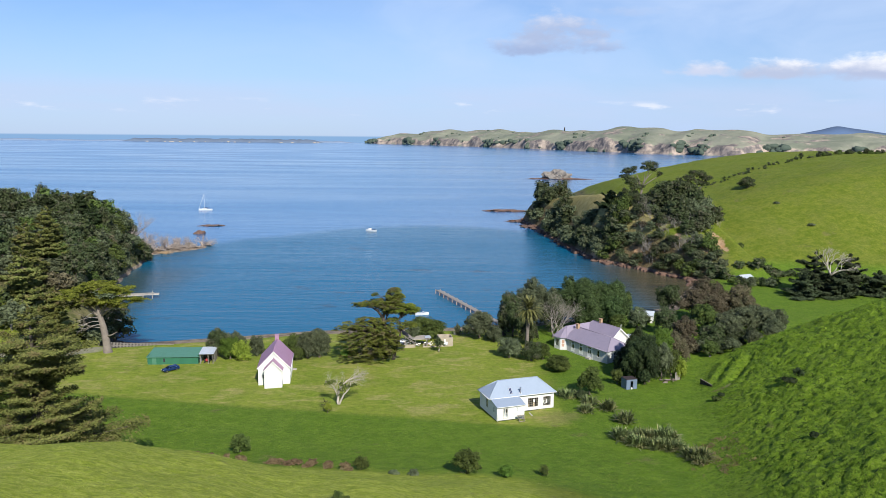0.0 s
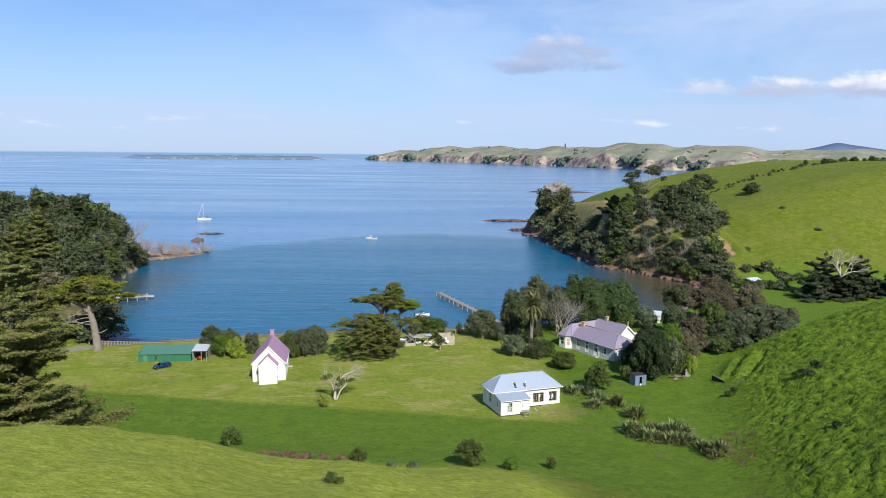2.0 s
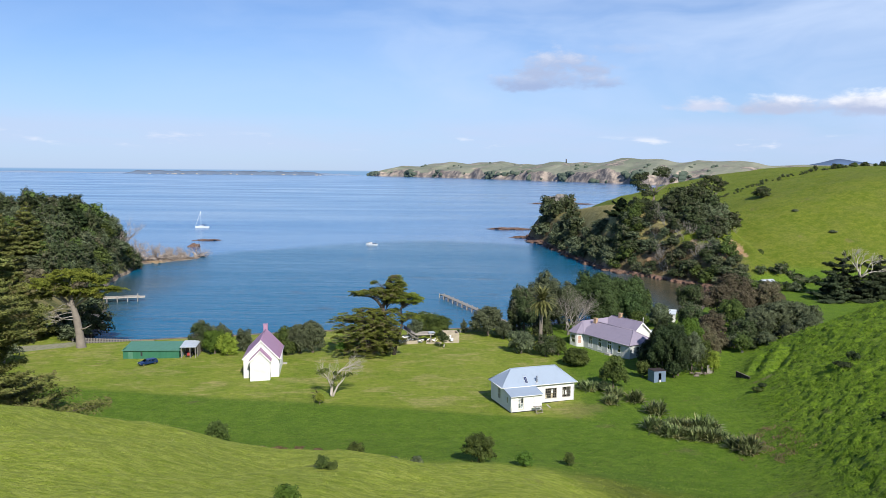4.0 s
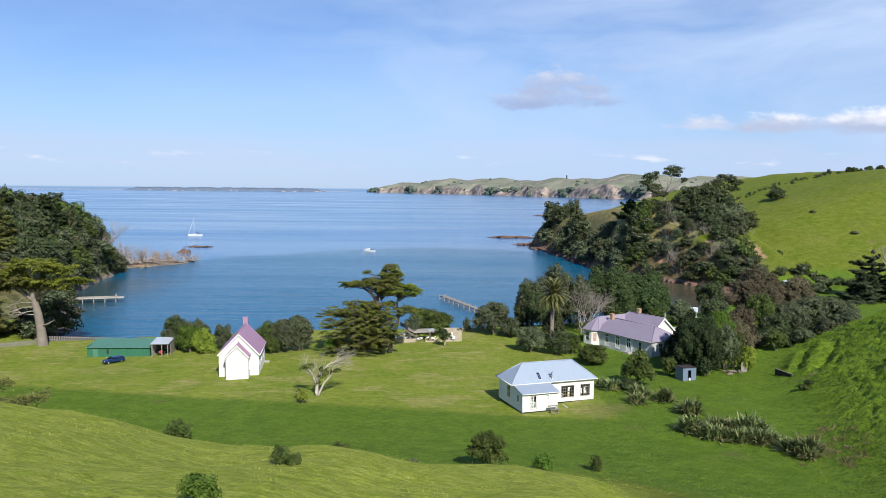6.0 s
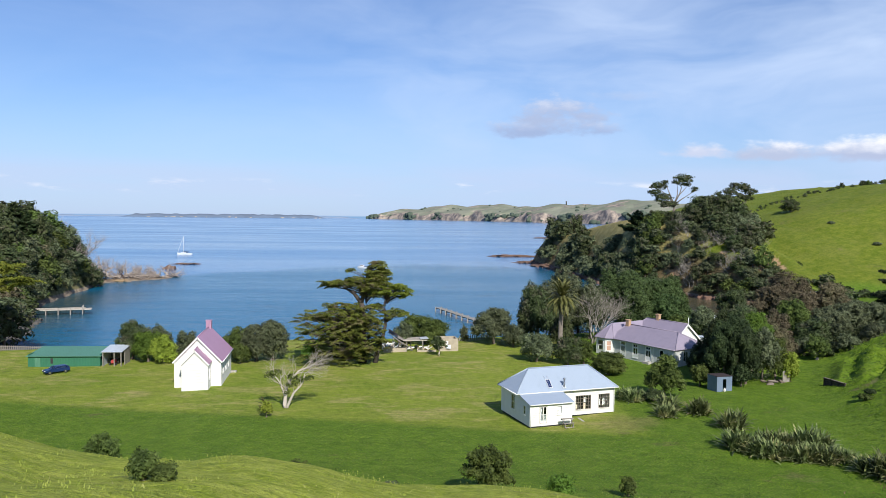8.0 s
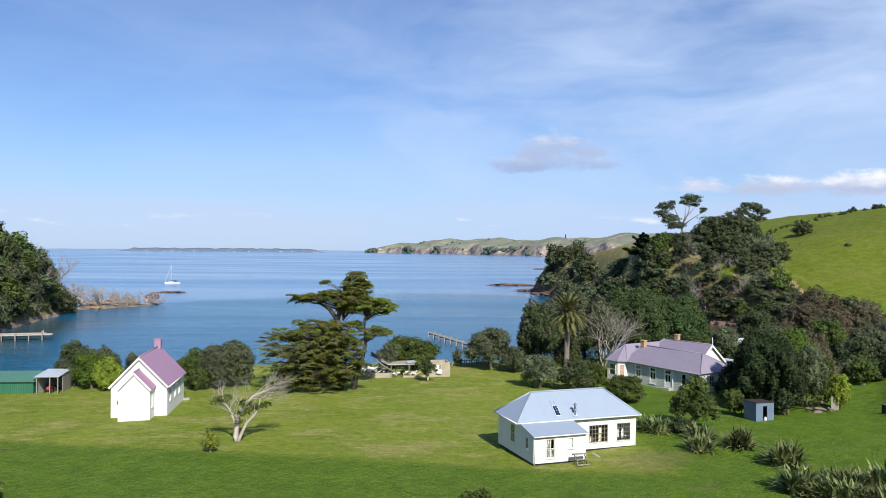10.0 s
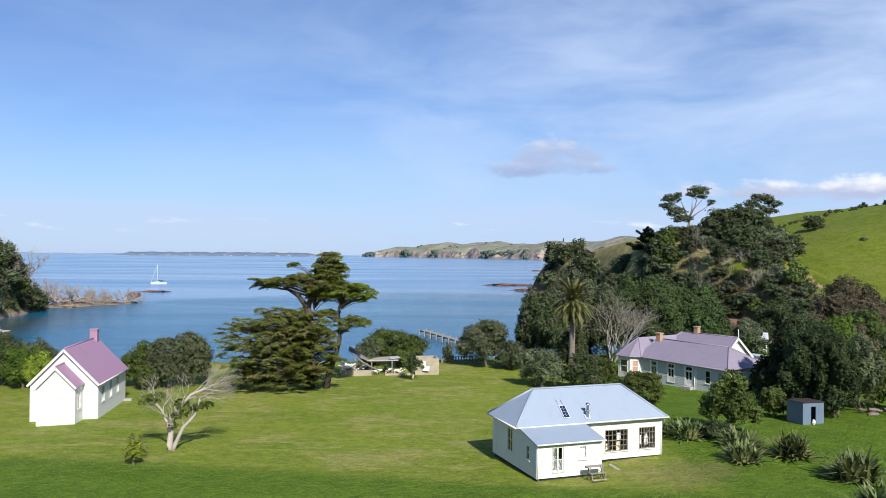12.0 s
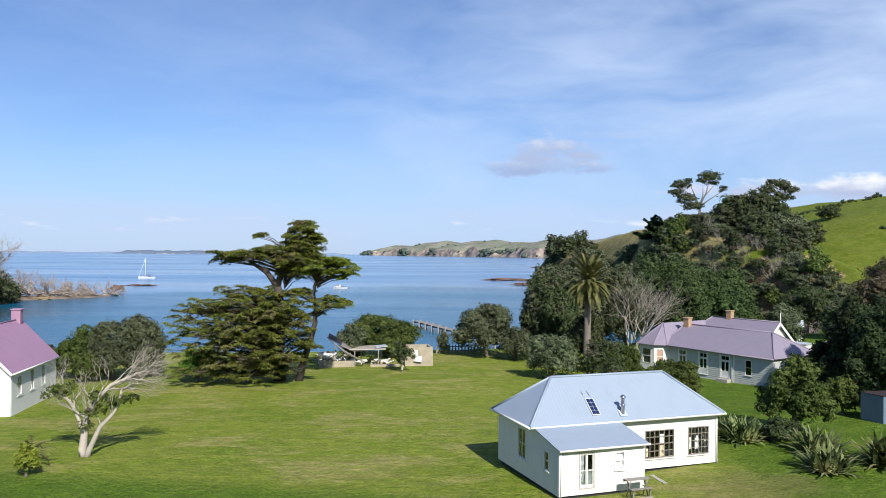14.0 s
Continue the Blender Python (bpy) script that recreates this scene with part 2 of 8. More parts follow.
# dark tones of L_DARK, L_GREY and L_CYP carry the shade among leaves
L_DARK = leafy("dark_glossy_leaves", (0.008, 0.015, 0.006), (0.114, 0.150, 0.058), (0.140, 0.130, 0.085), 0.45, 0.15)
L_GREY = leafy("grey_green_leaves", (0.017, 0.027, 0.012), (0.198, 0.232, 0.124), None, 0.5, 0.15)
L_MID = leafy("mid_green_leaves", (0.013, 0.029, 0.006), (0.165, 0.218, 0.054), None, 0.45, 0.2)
L_BRIGHT = leafy("bright_green_leaves", (0.050, 0.100, 0.014), (0.135, 0.215, 0.032), None, 0.45, 0.2)
L_YELLOW = leafy("yellow_green_leaves", (0.110, 0.160, 0.018), (0.360, 0.420, 0.060), None, 0.45, 0.25)
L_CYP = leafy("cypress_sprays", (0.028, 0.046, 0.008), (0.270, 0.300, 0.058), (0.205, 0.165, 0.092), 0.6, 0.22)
# yellower sunlit tone of the cypress sprays, light put into the colour
L_CYP_LIT = leafy("lit_yellow_cypress_sprays", (0.075, 0.110, 0.014), (0.275, 0.305, 0.046), None, 0.6, 0.2)
L_CON = leafy("conifer_sprays", (0.045, 0.066, 0.016), (0.275, 0.290, 0.080), (0.190, 0.150, 0.065), 0.6, 0.15)
L_BROWN = leafy("brown_dying_leaves", (0.040, 0.035, 0.020), (0.195, 0.166, 0.102), (0.084, 0.092, 0.045), 0.6, 0.1)
L_FLAX = leafy("flax_blades", (0.016, 0.030, 0.009), (0.260, 0.320, 0.120), (0.34, 0.30, 0.14), 0.35, 0.1)
L_PALM = leafy("palm_leaflets", (0.030, 0.040, 0.012), (0.225, 0.210, 0.072), None, 0.4, 0.1)
L_HEDGE = leafy("red_brown_scrub", (0.102, 0.070, 0.038), (0.296, 0.222, 0.120), (0.148, 0.167, 0.060), 0.7, 0.1)
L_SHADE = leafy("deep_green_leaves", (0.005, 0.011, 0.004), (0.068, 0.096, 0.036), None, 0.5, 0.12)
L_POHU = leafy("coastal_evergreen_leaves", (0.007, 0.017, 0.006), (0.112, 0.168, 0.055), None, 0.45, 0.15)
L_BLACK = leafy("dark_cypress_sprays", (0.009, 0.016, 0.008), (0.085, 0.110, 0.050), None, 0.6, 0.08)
L_PALE_GRASS = leafy("pale_grass_blades", (0.20, 0.27, 0.03), (0.40, 0.42, 0.10), (0.45, 0.40, 0.18), 0.6, 0.25)
L_TUSSOCK = leafy("green_tussock_blades", (0.085, 0.175, 0.012), (0.215, 0.33, 0.03), None, 0.6, 0.25)
# scrub across the water, its colour greyed and blued for haze
L_FAR = leafy("haze_tinted_scrub", (0.045, 0.070, 0.055), (0.115, 0.140, 0.100), None, 0.6, 0.0)


# ---- mesh helpers ----
def part(name, bm, mat, parent=None, label=""):
    """Links a bmesh as one mesh object, under a thing or a part."""
    me = bpy.data.meshes.new(name)
    bm.to_mesh(me)
    bm.free()
    ob = new(name, me)
    for m in mat if isinstance(mat, (list, tuple)) else (mat,):
        me.materials.append(m)
    if parent:
        ob.parent = parent
    if label:
        ob["label"] = label
    return ob


def raw(name, verts, faces, mat, parent=None, label="", smooth=False):
    """The same from arrays of corners and faces."""
    me = bpy.data.meshes.new(name)
    verts, faces = np.asarray(verts, np.float32), np.asarray(faces, np.int32)
    k = faces.shape[1]
    me.vertices.add(len(verts))
    me.vertices.foreach_set("co", verts.ravel())
    me.loops.add(faces.size)
    me.loops.foreach_set("vertex_index", faces.ravel())
    me.polygons.add(len(faces))
    me.polygons.foreach_set("loop_start", np.arange(0, faces.size, k, dtype=np.int32))
    me.update(calc_edges=True)
    me.validate()
    if smooth:
        me.polygons.foreach_set("use_smooth", np.ones(len(me.polygons), bool))
    me.materials.append(mat)
    ob = new(name, me)
    if parent:
        ob.parent = parent
    if label:
        ob["label"] = label
    return ob


def thing(name, m, label, category, group="", kind=""):
    ob = new(name)
    ob.matrix_basis = m
    ob.empty_display_size = 0.5
    return tagged(ob, label, category, group, kind)


def box(bm, x0, x1, y0, y1, z0, z1, bevel=0.0, turn=None):
    r = bmesh.ops.create_cube(bm, size=1.0)
    vs = r["verts"]
    bmesh.ops.scale(bm, vec=(x1 - x0, y1 - y0, z1 - z0), verts=vs)
    if turn:
        bmesh.ops.transform(bm, matrix=turn, verts=vs)
    bmesh.ops.translate(bm, vec=((x0 + x1) / 2, (y0 + y1) / 2, (z0 + z1) / 2), verts=vs)
    if bevel:
        es = list({e for v in vs for e in v.link_edges})
        bmesh.ops.bevel(bm, geom=es, offset=bevel, segments=1, affect="EDGES")
    return vs


def bx(x0, x1, y0, y1, z0, z1, bevel=0.0):
    bm = bmesh.new()
    box(bm, x0, x1, y0, y1, z0, z1, bevel)
    return bm


def slab(bm, pts, thick, down=True):
    """A plate of that thickness under a flat polygon."""
    n = (Vector(pts[1]) - Vector(pts[0])).cross(Vector(pts[2]) - Vector(pts[0])).normalized()
    if n.z < 0:
        n = -n
    off = -n * thick if down else n * thick
    a = [bm.verts.new(p) for p in pts]
    b = [bm.verts.new(Vector(p) + off) for p in pts]
    bm.faces.new(a)
    bm.faces.new(b[::-1])
    for i in range(len(pts)):
        j = (i + 1) % len(pts)
        bm.faces.new((a[j], a[i], b[i], b[j]))
    bmesh.ops.recalc_face_normals(bm, faces=bm.faces)


def tube(bm, pts, radii, sides=6):
    """A tapered tube through points."""
    rings = []
    for i, p in enumerate(pts):
        p = Vector(p)
        d = Vector(pts[min(i + 1, len(pts) - 1)]) - Vector(pts[max(i - 1, 0)])
        q = d.normalized().to_track_quat("Z", "Y") if d.length > 1e-6 else Vector((0, 0, 1)).to_track_quat("Z", "Y")
        rings.append([bm.verts.new(p + q @ Vector((radii[i] * math.cos(a), radii[i] * math.sin(a), 0))) for a in (2 * math.pi * k / sides for k in range(sides))])
    for a, b in zip(rings, rings[1:]):
        for k in range(sides):
            f = bm.faces.new((a[k], a[(k + 1) % sides], b[(k + 1) % sides], b[k]))
            f.smooth = True
    bm.faces.new(rings[0][::-1])
    bm.faces.new(rings[-1])
    return bm


def wall(bm, a0, a1, z0, z1, t0, t1, holes=(), across=False):
    """A wall from a0 to a1 along x (or y), between t0 and t1 across it, with openings (a, b, bottom, top) through it."""
    xs = sorted({a0, a1, *(v for h in holes for v in h[:2])})
    zs = sorted({z0, z1, *(v for h in holes for v in h[2:])})
    made = {}

    def v(i, k, side):
        if (i, k, side) not in made:
            d = t1 if side else t0
            made[i, k, side] = bm.verts.new((d, xs[i], zs[k]) if across else (xs[i], d, zs[k]))
        return made[i, k, side]

    def solid(i, k):
        if not (0 <= i < len(xs) - 1 and 0 <= k < len(zs) - 1):
            return False
        return not any(h[0] <= xs[i] and xs[i + 1] <= h[1] and h[2] <= zs[k] and zs[k + 1] <= h[3] for h in holes)

    faces = []
    for i in range(len(xs) - 1):
        for k in range(len(zs) - 1):
            if not solid(i, k):
                continue
            for side in (0, 1):
                faces.append(bm.faces.new((v(i, k, side), v(i + 1, k, side), v(i + 1, k + 1, side), v(i, k + 1, side))))
            for di, dk, p, q in ((-1, 0, (i, k), (i, k + 1)), (1, 0, (i + 1, k), (i + 1, k + 1)), (0, -1, (i, k), (i + 1, k)), (0, 1, (i, k + 1), (i + 1, k + 1))):
                if not solid(i + di, k + dk):
                    faces.append(bm.faces.new((v(*p, 0), v(*q, 0), v(*q, 1), v(*p, 1))))
    bmesh.ops.recalc_face_normals(bm, faces=faces)


def clad(parent, a0, a1, z0, z1, face, out, mat, holes=(), across=False, pitch=0.22):
    """Lapped weatherboards over a wall's outer face, each board a piece, cut round the openings. out: +1 or -1, away from the room."""
    z = z0
    while z < z1 - 0.04:
        top = min(z + pitch, z1)
        runs = [(a0, a1)]
        for h in holes:
            if h[2] - 0.07 < top and z < h[3] + 0.02:
                runs = [r for p, q in runs for r in ((p, min(q, h[0] - 0.012)), (max(p, h[1] + 0.012), q)) if r[1] - r[0] > 0.05]
        for p, q in runs:
            section = ((0.001, z), (0.028, z), (0.006, top - 0.004), (0.001, top - 0.004))
            v = [((face + out * d, u, w) if across else (u, face + out * d, w)) for u in (p, q) for d, w in section]
            f = [(0, 1, 5, 4), (1, 2, 6, 5), (2, 3, 7, 6), (3, 0, 4, 7), (0, 3, 2, 1), (4, 5, 6, 7)]
            bm = bmesh.new()
            vs = [bm.verts.new(c) for c in v]
            for k in f:
                bm.faces.new([vs[i] for i in k])
            bmesh.ops.recalc_face_normals(bm, faces=bm.faces)
            part("weatherboard", bm, mat, parent)
        z = top


def window(parent, a0, a1, z0, z1, face, inward, across=False, cols=2, rows=2, frame_mat=None, name="window", label="", back=None, sash=0.07, bar=0.035):
    """A framed window in an opening: frame, bars, one pane, a sill. face: where the wall's outer face lies; inward: +1 or -1."""
    fm = frame_mat or TRIM

    def put(bm, u0, u1, d0, d1, w0, w1):
        d0, d1 = sorted((face + inward * d0, face + inward * d1))
        if across:
            box(bm, d0, d1, u0, u1, w0, w1)
        else:
            box(bm, u0, u1, d0, d1, w0, w1)

    bm = bmesh.new()
    for u0, u1, w0, w1 in ((a0, a0 + sash, z0, z1), (a1 - sash, a1, z0, z1), (a0 + sash, a1 - sash, z1 - sash, z1), (a0 + sash, a1 - sash, z0, z0 + sash)):
        put(bm, u0, u1, -0.03, 0.09, w0, w1)
    win = part(name, bm, fm, parent, label)
    for i in range(1, cols):
        u = a0 + (a1 - a0) * i / cols
        bm = bmesh.new()
        put(bm, u - bar / 2, u + bar / 2, 0.0, 0.06, z0 + sash, z1 - sash)
        part("glazing_bar", bm, fm, win)
    for i in range(1, rows):
        w = z0 + (z1 - z0) * i / rows
        bm = bmesh.new()
        put(bm, a0 + sash, a1 - sash, 0.004, 0.056, w - bar / 2, w + bar / 2)
        part("glazing_bar", bm, fm, win)
    bm = bmesh.new()
    put(bm, a0 + sash, a1 - sash, 0.03, 0.042, z0 + sash, z1 - sash)
    part("pane", bm, GLASS, win).visible_shadow = False
    bm = bmesh.new()
    put(bm, a0 - 0.08, a1 + 0.08, -0.09, -0.002, z0 - 0.06, z0 - 0.004)
    part("sill", bm, TRIM, win)
    if back:
        bm = bmesh.new()
        put(bm, a0 + sash, a1 - sash, 0.16, 0.18, z0 + sash, z1 - sash)
        part("curtain", bm, back, win)
    return win


# ---- the lie of the land ----
def step(v, lo, hi):
    t = np.clip((v - lo) / (hi - lo), 0.0, 1.0)
    return t * t * (3 - 2 * t)


def bend(v, *knots):
    """A smooth line through a few knots (v, height)."""
    xs, ys = knots[0::2], knots[1::2]
    return (np.interp(v - 4, xs, ys) + np.interp(v, xs, ys) + np.interp(v + 4, xs, ys)) / 3


def shore(x):
    """How far out the water's edge lies, along y, for each x."""
    return np.interp(x, (-158, -139, -131, -127, -119, -112, -107.5, -103.5, -99.6, -91, -84, -60, -37, 2, 25, 50, 73, 103, 112), (354, 347, 324, 298, 264, 249, 240, 226, 213.5, 202, 198, 205, 213, 218, 224, 236, 247, 304, 330))


def wave2(x, y, size, seed):
    """Cheap smooth noise, about -1 to 1."""
    r = np.random.RandomState(seed)
    out = np.zeros_like(x)
    for _ in range(7):
        a, f, ph = r.uniform(0, 6.28), r.uniform(0.6, 1.6) / size, r.uniform(0, 6.28)
        out += np.sin((x * np.cos(a) + y * np.sin(a)) * f * 6.28 + ph + 0.8 * np.sin((x * np.sin(a) - y * np.cos(a)) * f * 3.9 + ph))
    return out / 3.7


BANKS = ((56.4, 156.2, 62.5, 167.5, 1.2, 0.9), (58.0, 153.4, 66.0, 165.5, 1.3, 1.0), (57.2, 154.8, 64.0, 166.5, 0.55, -0.5), (59.6, 151.6, 68.0, 163.5, 0.7, -0.7))
EARTH = ((56.2, 149.6, 2.4, 1.3), (42.6, 122.6, 1.6, 2.0), (43.6, 118.0, 1.2, 1.6))
SCARS = ((111.3, 311.0, 3.0, 9.0, 3.4), (104.5, 304.0, 2.4, 3.0, 1.6), (95.5, 315.0, 2.6, 2.0, 1.4), (83.0, 328.0, 2.2, 4.0, 1.6), (67.0, 349.0, 4.5, 4.5, 1.6))


def height(x, y):
    x, y = np.asarray(x, float), np.asarray(y, float)
    inland = shore(x) - y
    z = np.clip(inland * 0.11, -5.0, 1.1) + 1.5 * step(inland, 9.5, 14)
    land = step(inland, 6, 30)
    # the lawn, slightly higher towards the villa
    z = z + land * (0.9 * step(x, 10, 45) * step(y, 250, 190) - 0.35 * step(x, -20, -45))
    # a shallow hollow before the villa
    z = z - 1.05 * land * np.exp(-(((x - 33) / 12) ** 2 + ((y - 177) / 16) ** 2))
    # the knoll below the first stretch of the flight
    top = bend(y, -300, 24, -40, 30, 30, 28, 58, 20.8, 72, 16.8, 81, 14.2, 95, 9.2, 100, 6.9, 105, 4.2, 110, 2.3, 118, 0.8, 128, 0.1, 140, 0, 400, 0)
    side = 1 - (0.11 * step(x, -13, 1) + 0.58 * step(x, 2, 36)) * step(y, 20, 62)
    k = top * side + step(x, -11, -44) * 4.4 * step(y, 120, 90)
    z = z + k * land
    # the rough slope to the east and its spur
    foot = np.interp(y, (60, 95, 118, 140, 158, 175, 210), (38, 40, 45, 51, 57, 64, 95))
    rise = np.logaddexp(0, (x - foot) / 4.0) * 4.0 - 1.2
    rise = np.maximum(rise, 0)
    spur = 30 * (1 - np.exp(-rise * 0.62 / 30)) + rise * 0.05
    z = z + spur * step(y, 215, 160) * land
    # the far pasture hill and the wooded headland
    ridge = 49 * step(x + 0.1 * (y - 300), 62, 262) ** 0.56 * step(y, 262, 378) * step(y, 760, 520)
    z = np.maximum(z, ridge * step(x, 70, 120) - 2)
    cx = np.interp(y, (285, 345, 448, 505, 530), (116, 98, 82, 62, 58))
    half = np.interp(y, (285, 345, 448, 505, 530), (14, 34, 28, 14, 6))
    spine = np.interp(y, (270, 300, 345, 400, 450, 500, 528), (0, 13, 29, 28, 22.5, 16, 0))
    z = np.maximum(z, spine * step(np.abs(x - cx), half * 1.05, half * 0.35) - 2.0)
    # the wooded western headland
    west = 21.5 * step(-x, 96, 168) * step(y, 362, 318) * step(y, 190, 268)
    west2 = 16 * step(-x, 92, 150) * step(y, 120, 190) * step(y, 330, 250)
    z = z + np.maximum(west, west2) * step(inland, 0, 22)
    low = np.interp(y, (330, 350, 376, 388), (0, 1.7, 0.8, -2))
    z = np.maximum(z, np.where((x > -165) & (y > 335), low * step(np.abs(y - 352 - 1.15 * (x + 139)), 14, 3) * step(-x, 113, 122) - 0.6, -9))
    # unevenness: more on the slopes, little on the mown lawn
    rough = 0.06 + 0.5 * step(z, 4, 12)
    z = z + (rough * wave2(x, y, 22, 3) + 0.25 * rough * wave2(x, y, 7, 4)) * step(z, 0.8, 2.5)
    # eroded clay scars on the headland
    for cx, cy, rx, ry, deep in SCARS:
        cut = np.exp(-(((x - cx) / rx) ** 2 + ((y - cy) / ry) ** 2))
        z = z - cut * deep * (0.75 + 0.5 * np.abs(wave2(x, y, 3.6, 31)))
    # tussocks and stock tracks on the rough slope
    tus = step(x - foot, -2, 8) * step(y, 205, 190) * step(x, 180, 120)
    z = z + tus * (0.42 * np.minimum(np.abs(wave2(x, y, 4.6, 8)), 0.9) + 0.55 * np.minimum(np.abs(wave2(x, y, 2.4, 10)), 0.9) + 0.42 * np.minimum(np.abs(wave2(x, y, 1.6, 18)), 0.9))
    # grassed-over banks behind the old retaining wall
    for x0, y0, x1, y1, wide, tall in BANKS:
        q = np.clip(((x - x0) * (x1 - x0) + (y - y0) * (y1 - y0)) / ((x1 - x0) ** 2 + (y1 - y0) ** 2), 0, 1)
        off = np.hypot(x - x0 - q * (x1 - x0), y - y0 - q * (y1 - y0))
        z = z + tall * np.exp(-(off / wide) ** 2) * (0.8 + 0.25 * wave2(x, y, 2.6, 33))
    knoll = step(x, 44, 34) * step(y, 116, 104) * step(y, 20, 60)
    z = z + knoll * (0.09 * wave2(x, y, 4.5, 17) - 0.15)
    return z


def ground_at(x, y):
    return float(height(np.array([x]), np.array([y]))[0])


def axis_of(*spans):
    """Grid lines: (start, end, spacing) one after another."""
    return np.unique(np.concatenate([np.arange(a, b, s) for a, b, s in spans] + [np.array([spans[-1][1]], float)]))


def build_ground():
    xs = axis_of((-900, -400, 60), (-400, -200, 12), (-200, -75, 3), (-75, 35, 1.0), (35, 100, 0.48), (100, 260, 3), (260, 500, 12), (500, 900, 60))
    ys = axis_of((-500, -100, 50), (-100, 20, 8), (20, 66, 2), (66, 84, 1.0), (84, 180, 0.6), (180, 190, 1.2), (190, 260, 1.6), (260, 420, 3), (420, 560, 5), (560, 900, 30))
    gx, gy = np.meshgrid(xs, ys)
    gz = height(gx, gy)
    w, h = len(xs), len(ys)
    i = np.arange(w * h).reshape(h, w)
    faces = np.stack([i[:-1, :-1], i[:-1, 1:], i[1:, 1:], i[1:, :-1]], -1).reshape(-1, 4)
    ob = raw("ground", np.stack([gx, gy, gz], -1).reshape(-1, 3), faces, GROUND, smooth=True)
    return tagged(ob, "mown green lawn, rough pasture slopes and clay banks above a small bay", "ground", kind="structure")


def ground_material():
    m, t, b = material("grass_and_earth", 0.85, 0.0, 0.15)
    geo = t.n("ShaderNodeNewGeometry")
    p, nz = geo.outputs["Position"], t.xyz(geo.outputs["Normal"])[2]
    x, y, z = t.xyz(p)[0], t.xyz(p)[1], t.xyz(p)[2]
    n12, n3, n05 = t.noise(p, 0.08, 4.0), t.noise(p, 0.35, 5.0, 0.6), t.noise(p, 2.2, 5.0, 0.7)
    fine = t.noise(p, 5.0, 4.0, 0.75)
    mow = t.noise(t.scaled(p, (0.14, 0.30, 0.0)), 1.0, 6.0, 0.68, dist=1.2)
    # mown lawn
    c = t.mix(t.ramp(n12, 0.3, 0.7), (0.172, 0.258, 0.016), (0.250, 0.318, 0.030))
    c = t.mix(t.math("MULTIPLY", t.ramp(mow, 0.42, 0.66), 0.6), c, (0.234, 0.267, 0.045))
    mown = t.math("MULTIPLY", t.ramp(t.math("ADD", y, t.math("MULTIPLY", x, 0.18)), 136.0, 139.0), t.ramp(t.math("ADD", x, t.math("MULTIPLY", n12, 8.0)), 30.0, 24.0))
    straw = t.math("MULTIPLY", t.ramp(t.noise(t.scaled(p, (0.13, 0.22, 0.0)), 1.0, 7.0, 0.68, dist=0.8), 0.47, 0.63), mown)
    streak = t.ramp(t.noise(t.scaled(p, (0.22, 1.1, 0.0)), 1.0, 5.0, 0.7, dist=1.6), 0.46, 0.66)
    c = t.mix(t.math("MULTIPLY", t.math("MULTIPLY", streak, mown), 0.55), c, (0.385, 0.385, 0.082))
    c = t.mix(t.math("MULTIPLY", t.math("MULTIPLY", straw, t.math("ADD", 0.45, t.math("MULTIPLY", streak, 0.55))), 0.9), c, (0.470, 0.390, 0.160))
    # the lusher uncut strip
    lush = t.math("SUBTRACT", 1.0, mown)
    c = t.mix(t.math("MULTIPLY", lush, 0.85), c, t.mix(t.ramp(n3, 0.3, 0.7), (0.089, 0.190, 0.010), (0.144, 0.256, 0.019)))
    # pasture on the hills: yellower, with streaks and dry tufts
    hill = t.ramp(t.math("ADD", z, t.math("MULTIPLY", n12, 2.0)), 6.0, 8.5)
    past = t.mix(t.ramp(n3, 0.33, 0.67), (0.128, 0.182, 0.010), (0.208, 0.242, 0.026))
    past = t.mix(t.math("MULTIPLY", t.ramp(n12, 0.42, 0.72), 0.5), past, (0.205, 0.217, 0.045))
    near = t.math("MULTIPLY", t.ramp(y, 116.0, 108.0), t.ramp(t.math("ADD", x, t.math("MULTIPLY", n12, 6.0)), 23.0, 12.0))
    fluff = t.noise(t.scaled(p, (0.574, 1.312, 0.574)), 1.0, 6.0, 0.7, dist=0.8)
    tops = t.mix(t.ramp(fluff, 0.35, 0.65), (0.303, 0.385, 0.028), (0.492, 0.525, 0.090))
    past = t.mix(t.math("MULTIPLY", near, 0.85), past, tops)
    c = t.mix(t.math("MAXIMUM", hill, t.math("MULTIPLY", near, t.ramp(z, 3.8, 6.0))), c, past)
    # the eastern slope is greener, the shade between its tussocks put into the colour
    east = t.math("MULTIPLY", t.ramp(t.math("SUBTRACT", t.math("ADD", x, t.math("MULTIPLY", n3, 12.0)), t.math("MULTIPLY", y, 0.27)), 12.0, 25.0), t.ramp(y, 225.0, 200.0))
    clump = t.noise(p, 0.9, 6.0, 0.72)
    slope = t.mix(t.ramp(clump, 0.36, 0.56), (0.088, 0.182, 0.009), (0.220, 0.358, 0.021))
    slope = t.mix(t.math("MULTIPLY", t.ramp(t.noise(p, 1.7, 4.0, 0.7), 0.54, 0.70), 0.55), slope, (0.27, 0.36, 0.035))
    # dark specks painted for tussock shadows
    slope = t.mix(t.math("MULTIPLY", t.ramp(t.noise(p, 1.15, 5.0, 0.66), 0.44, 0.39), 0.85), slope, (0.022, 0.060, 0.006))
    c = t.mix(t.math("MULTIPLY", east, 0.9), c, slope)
    # worn earth
    worn = t.math("MULTIPLY", t.ramp(t.noise(p, 0.11, 5.0, 0.7), 0.62, 0.72), 0.55)
    c = t.mix(worn, c, (0.20, 0.155, 0.085))
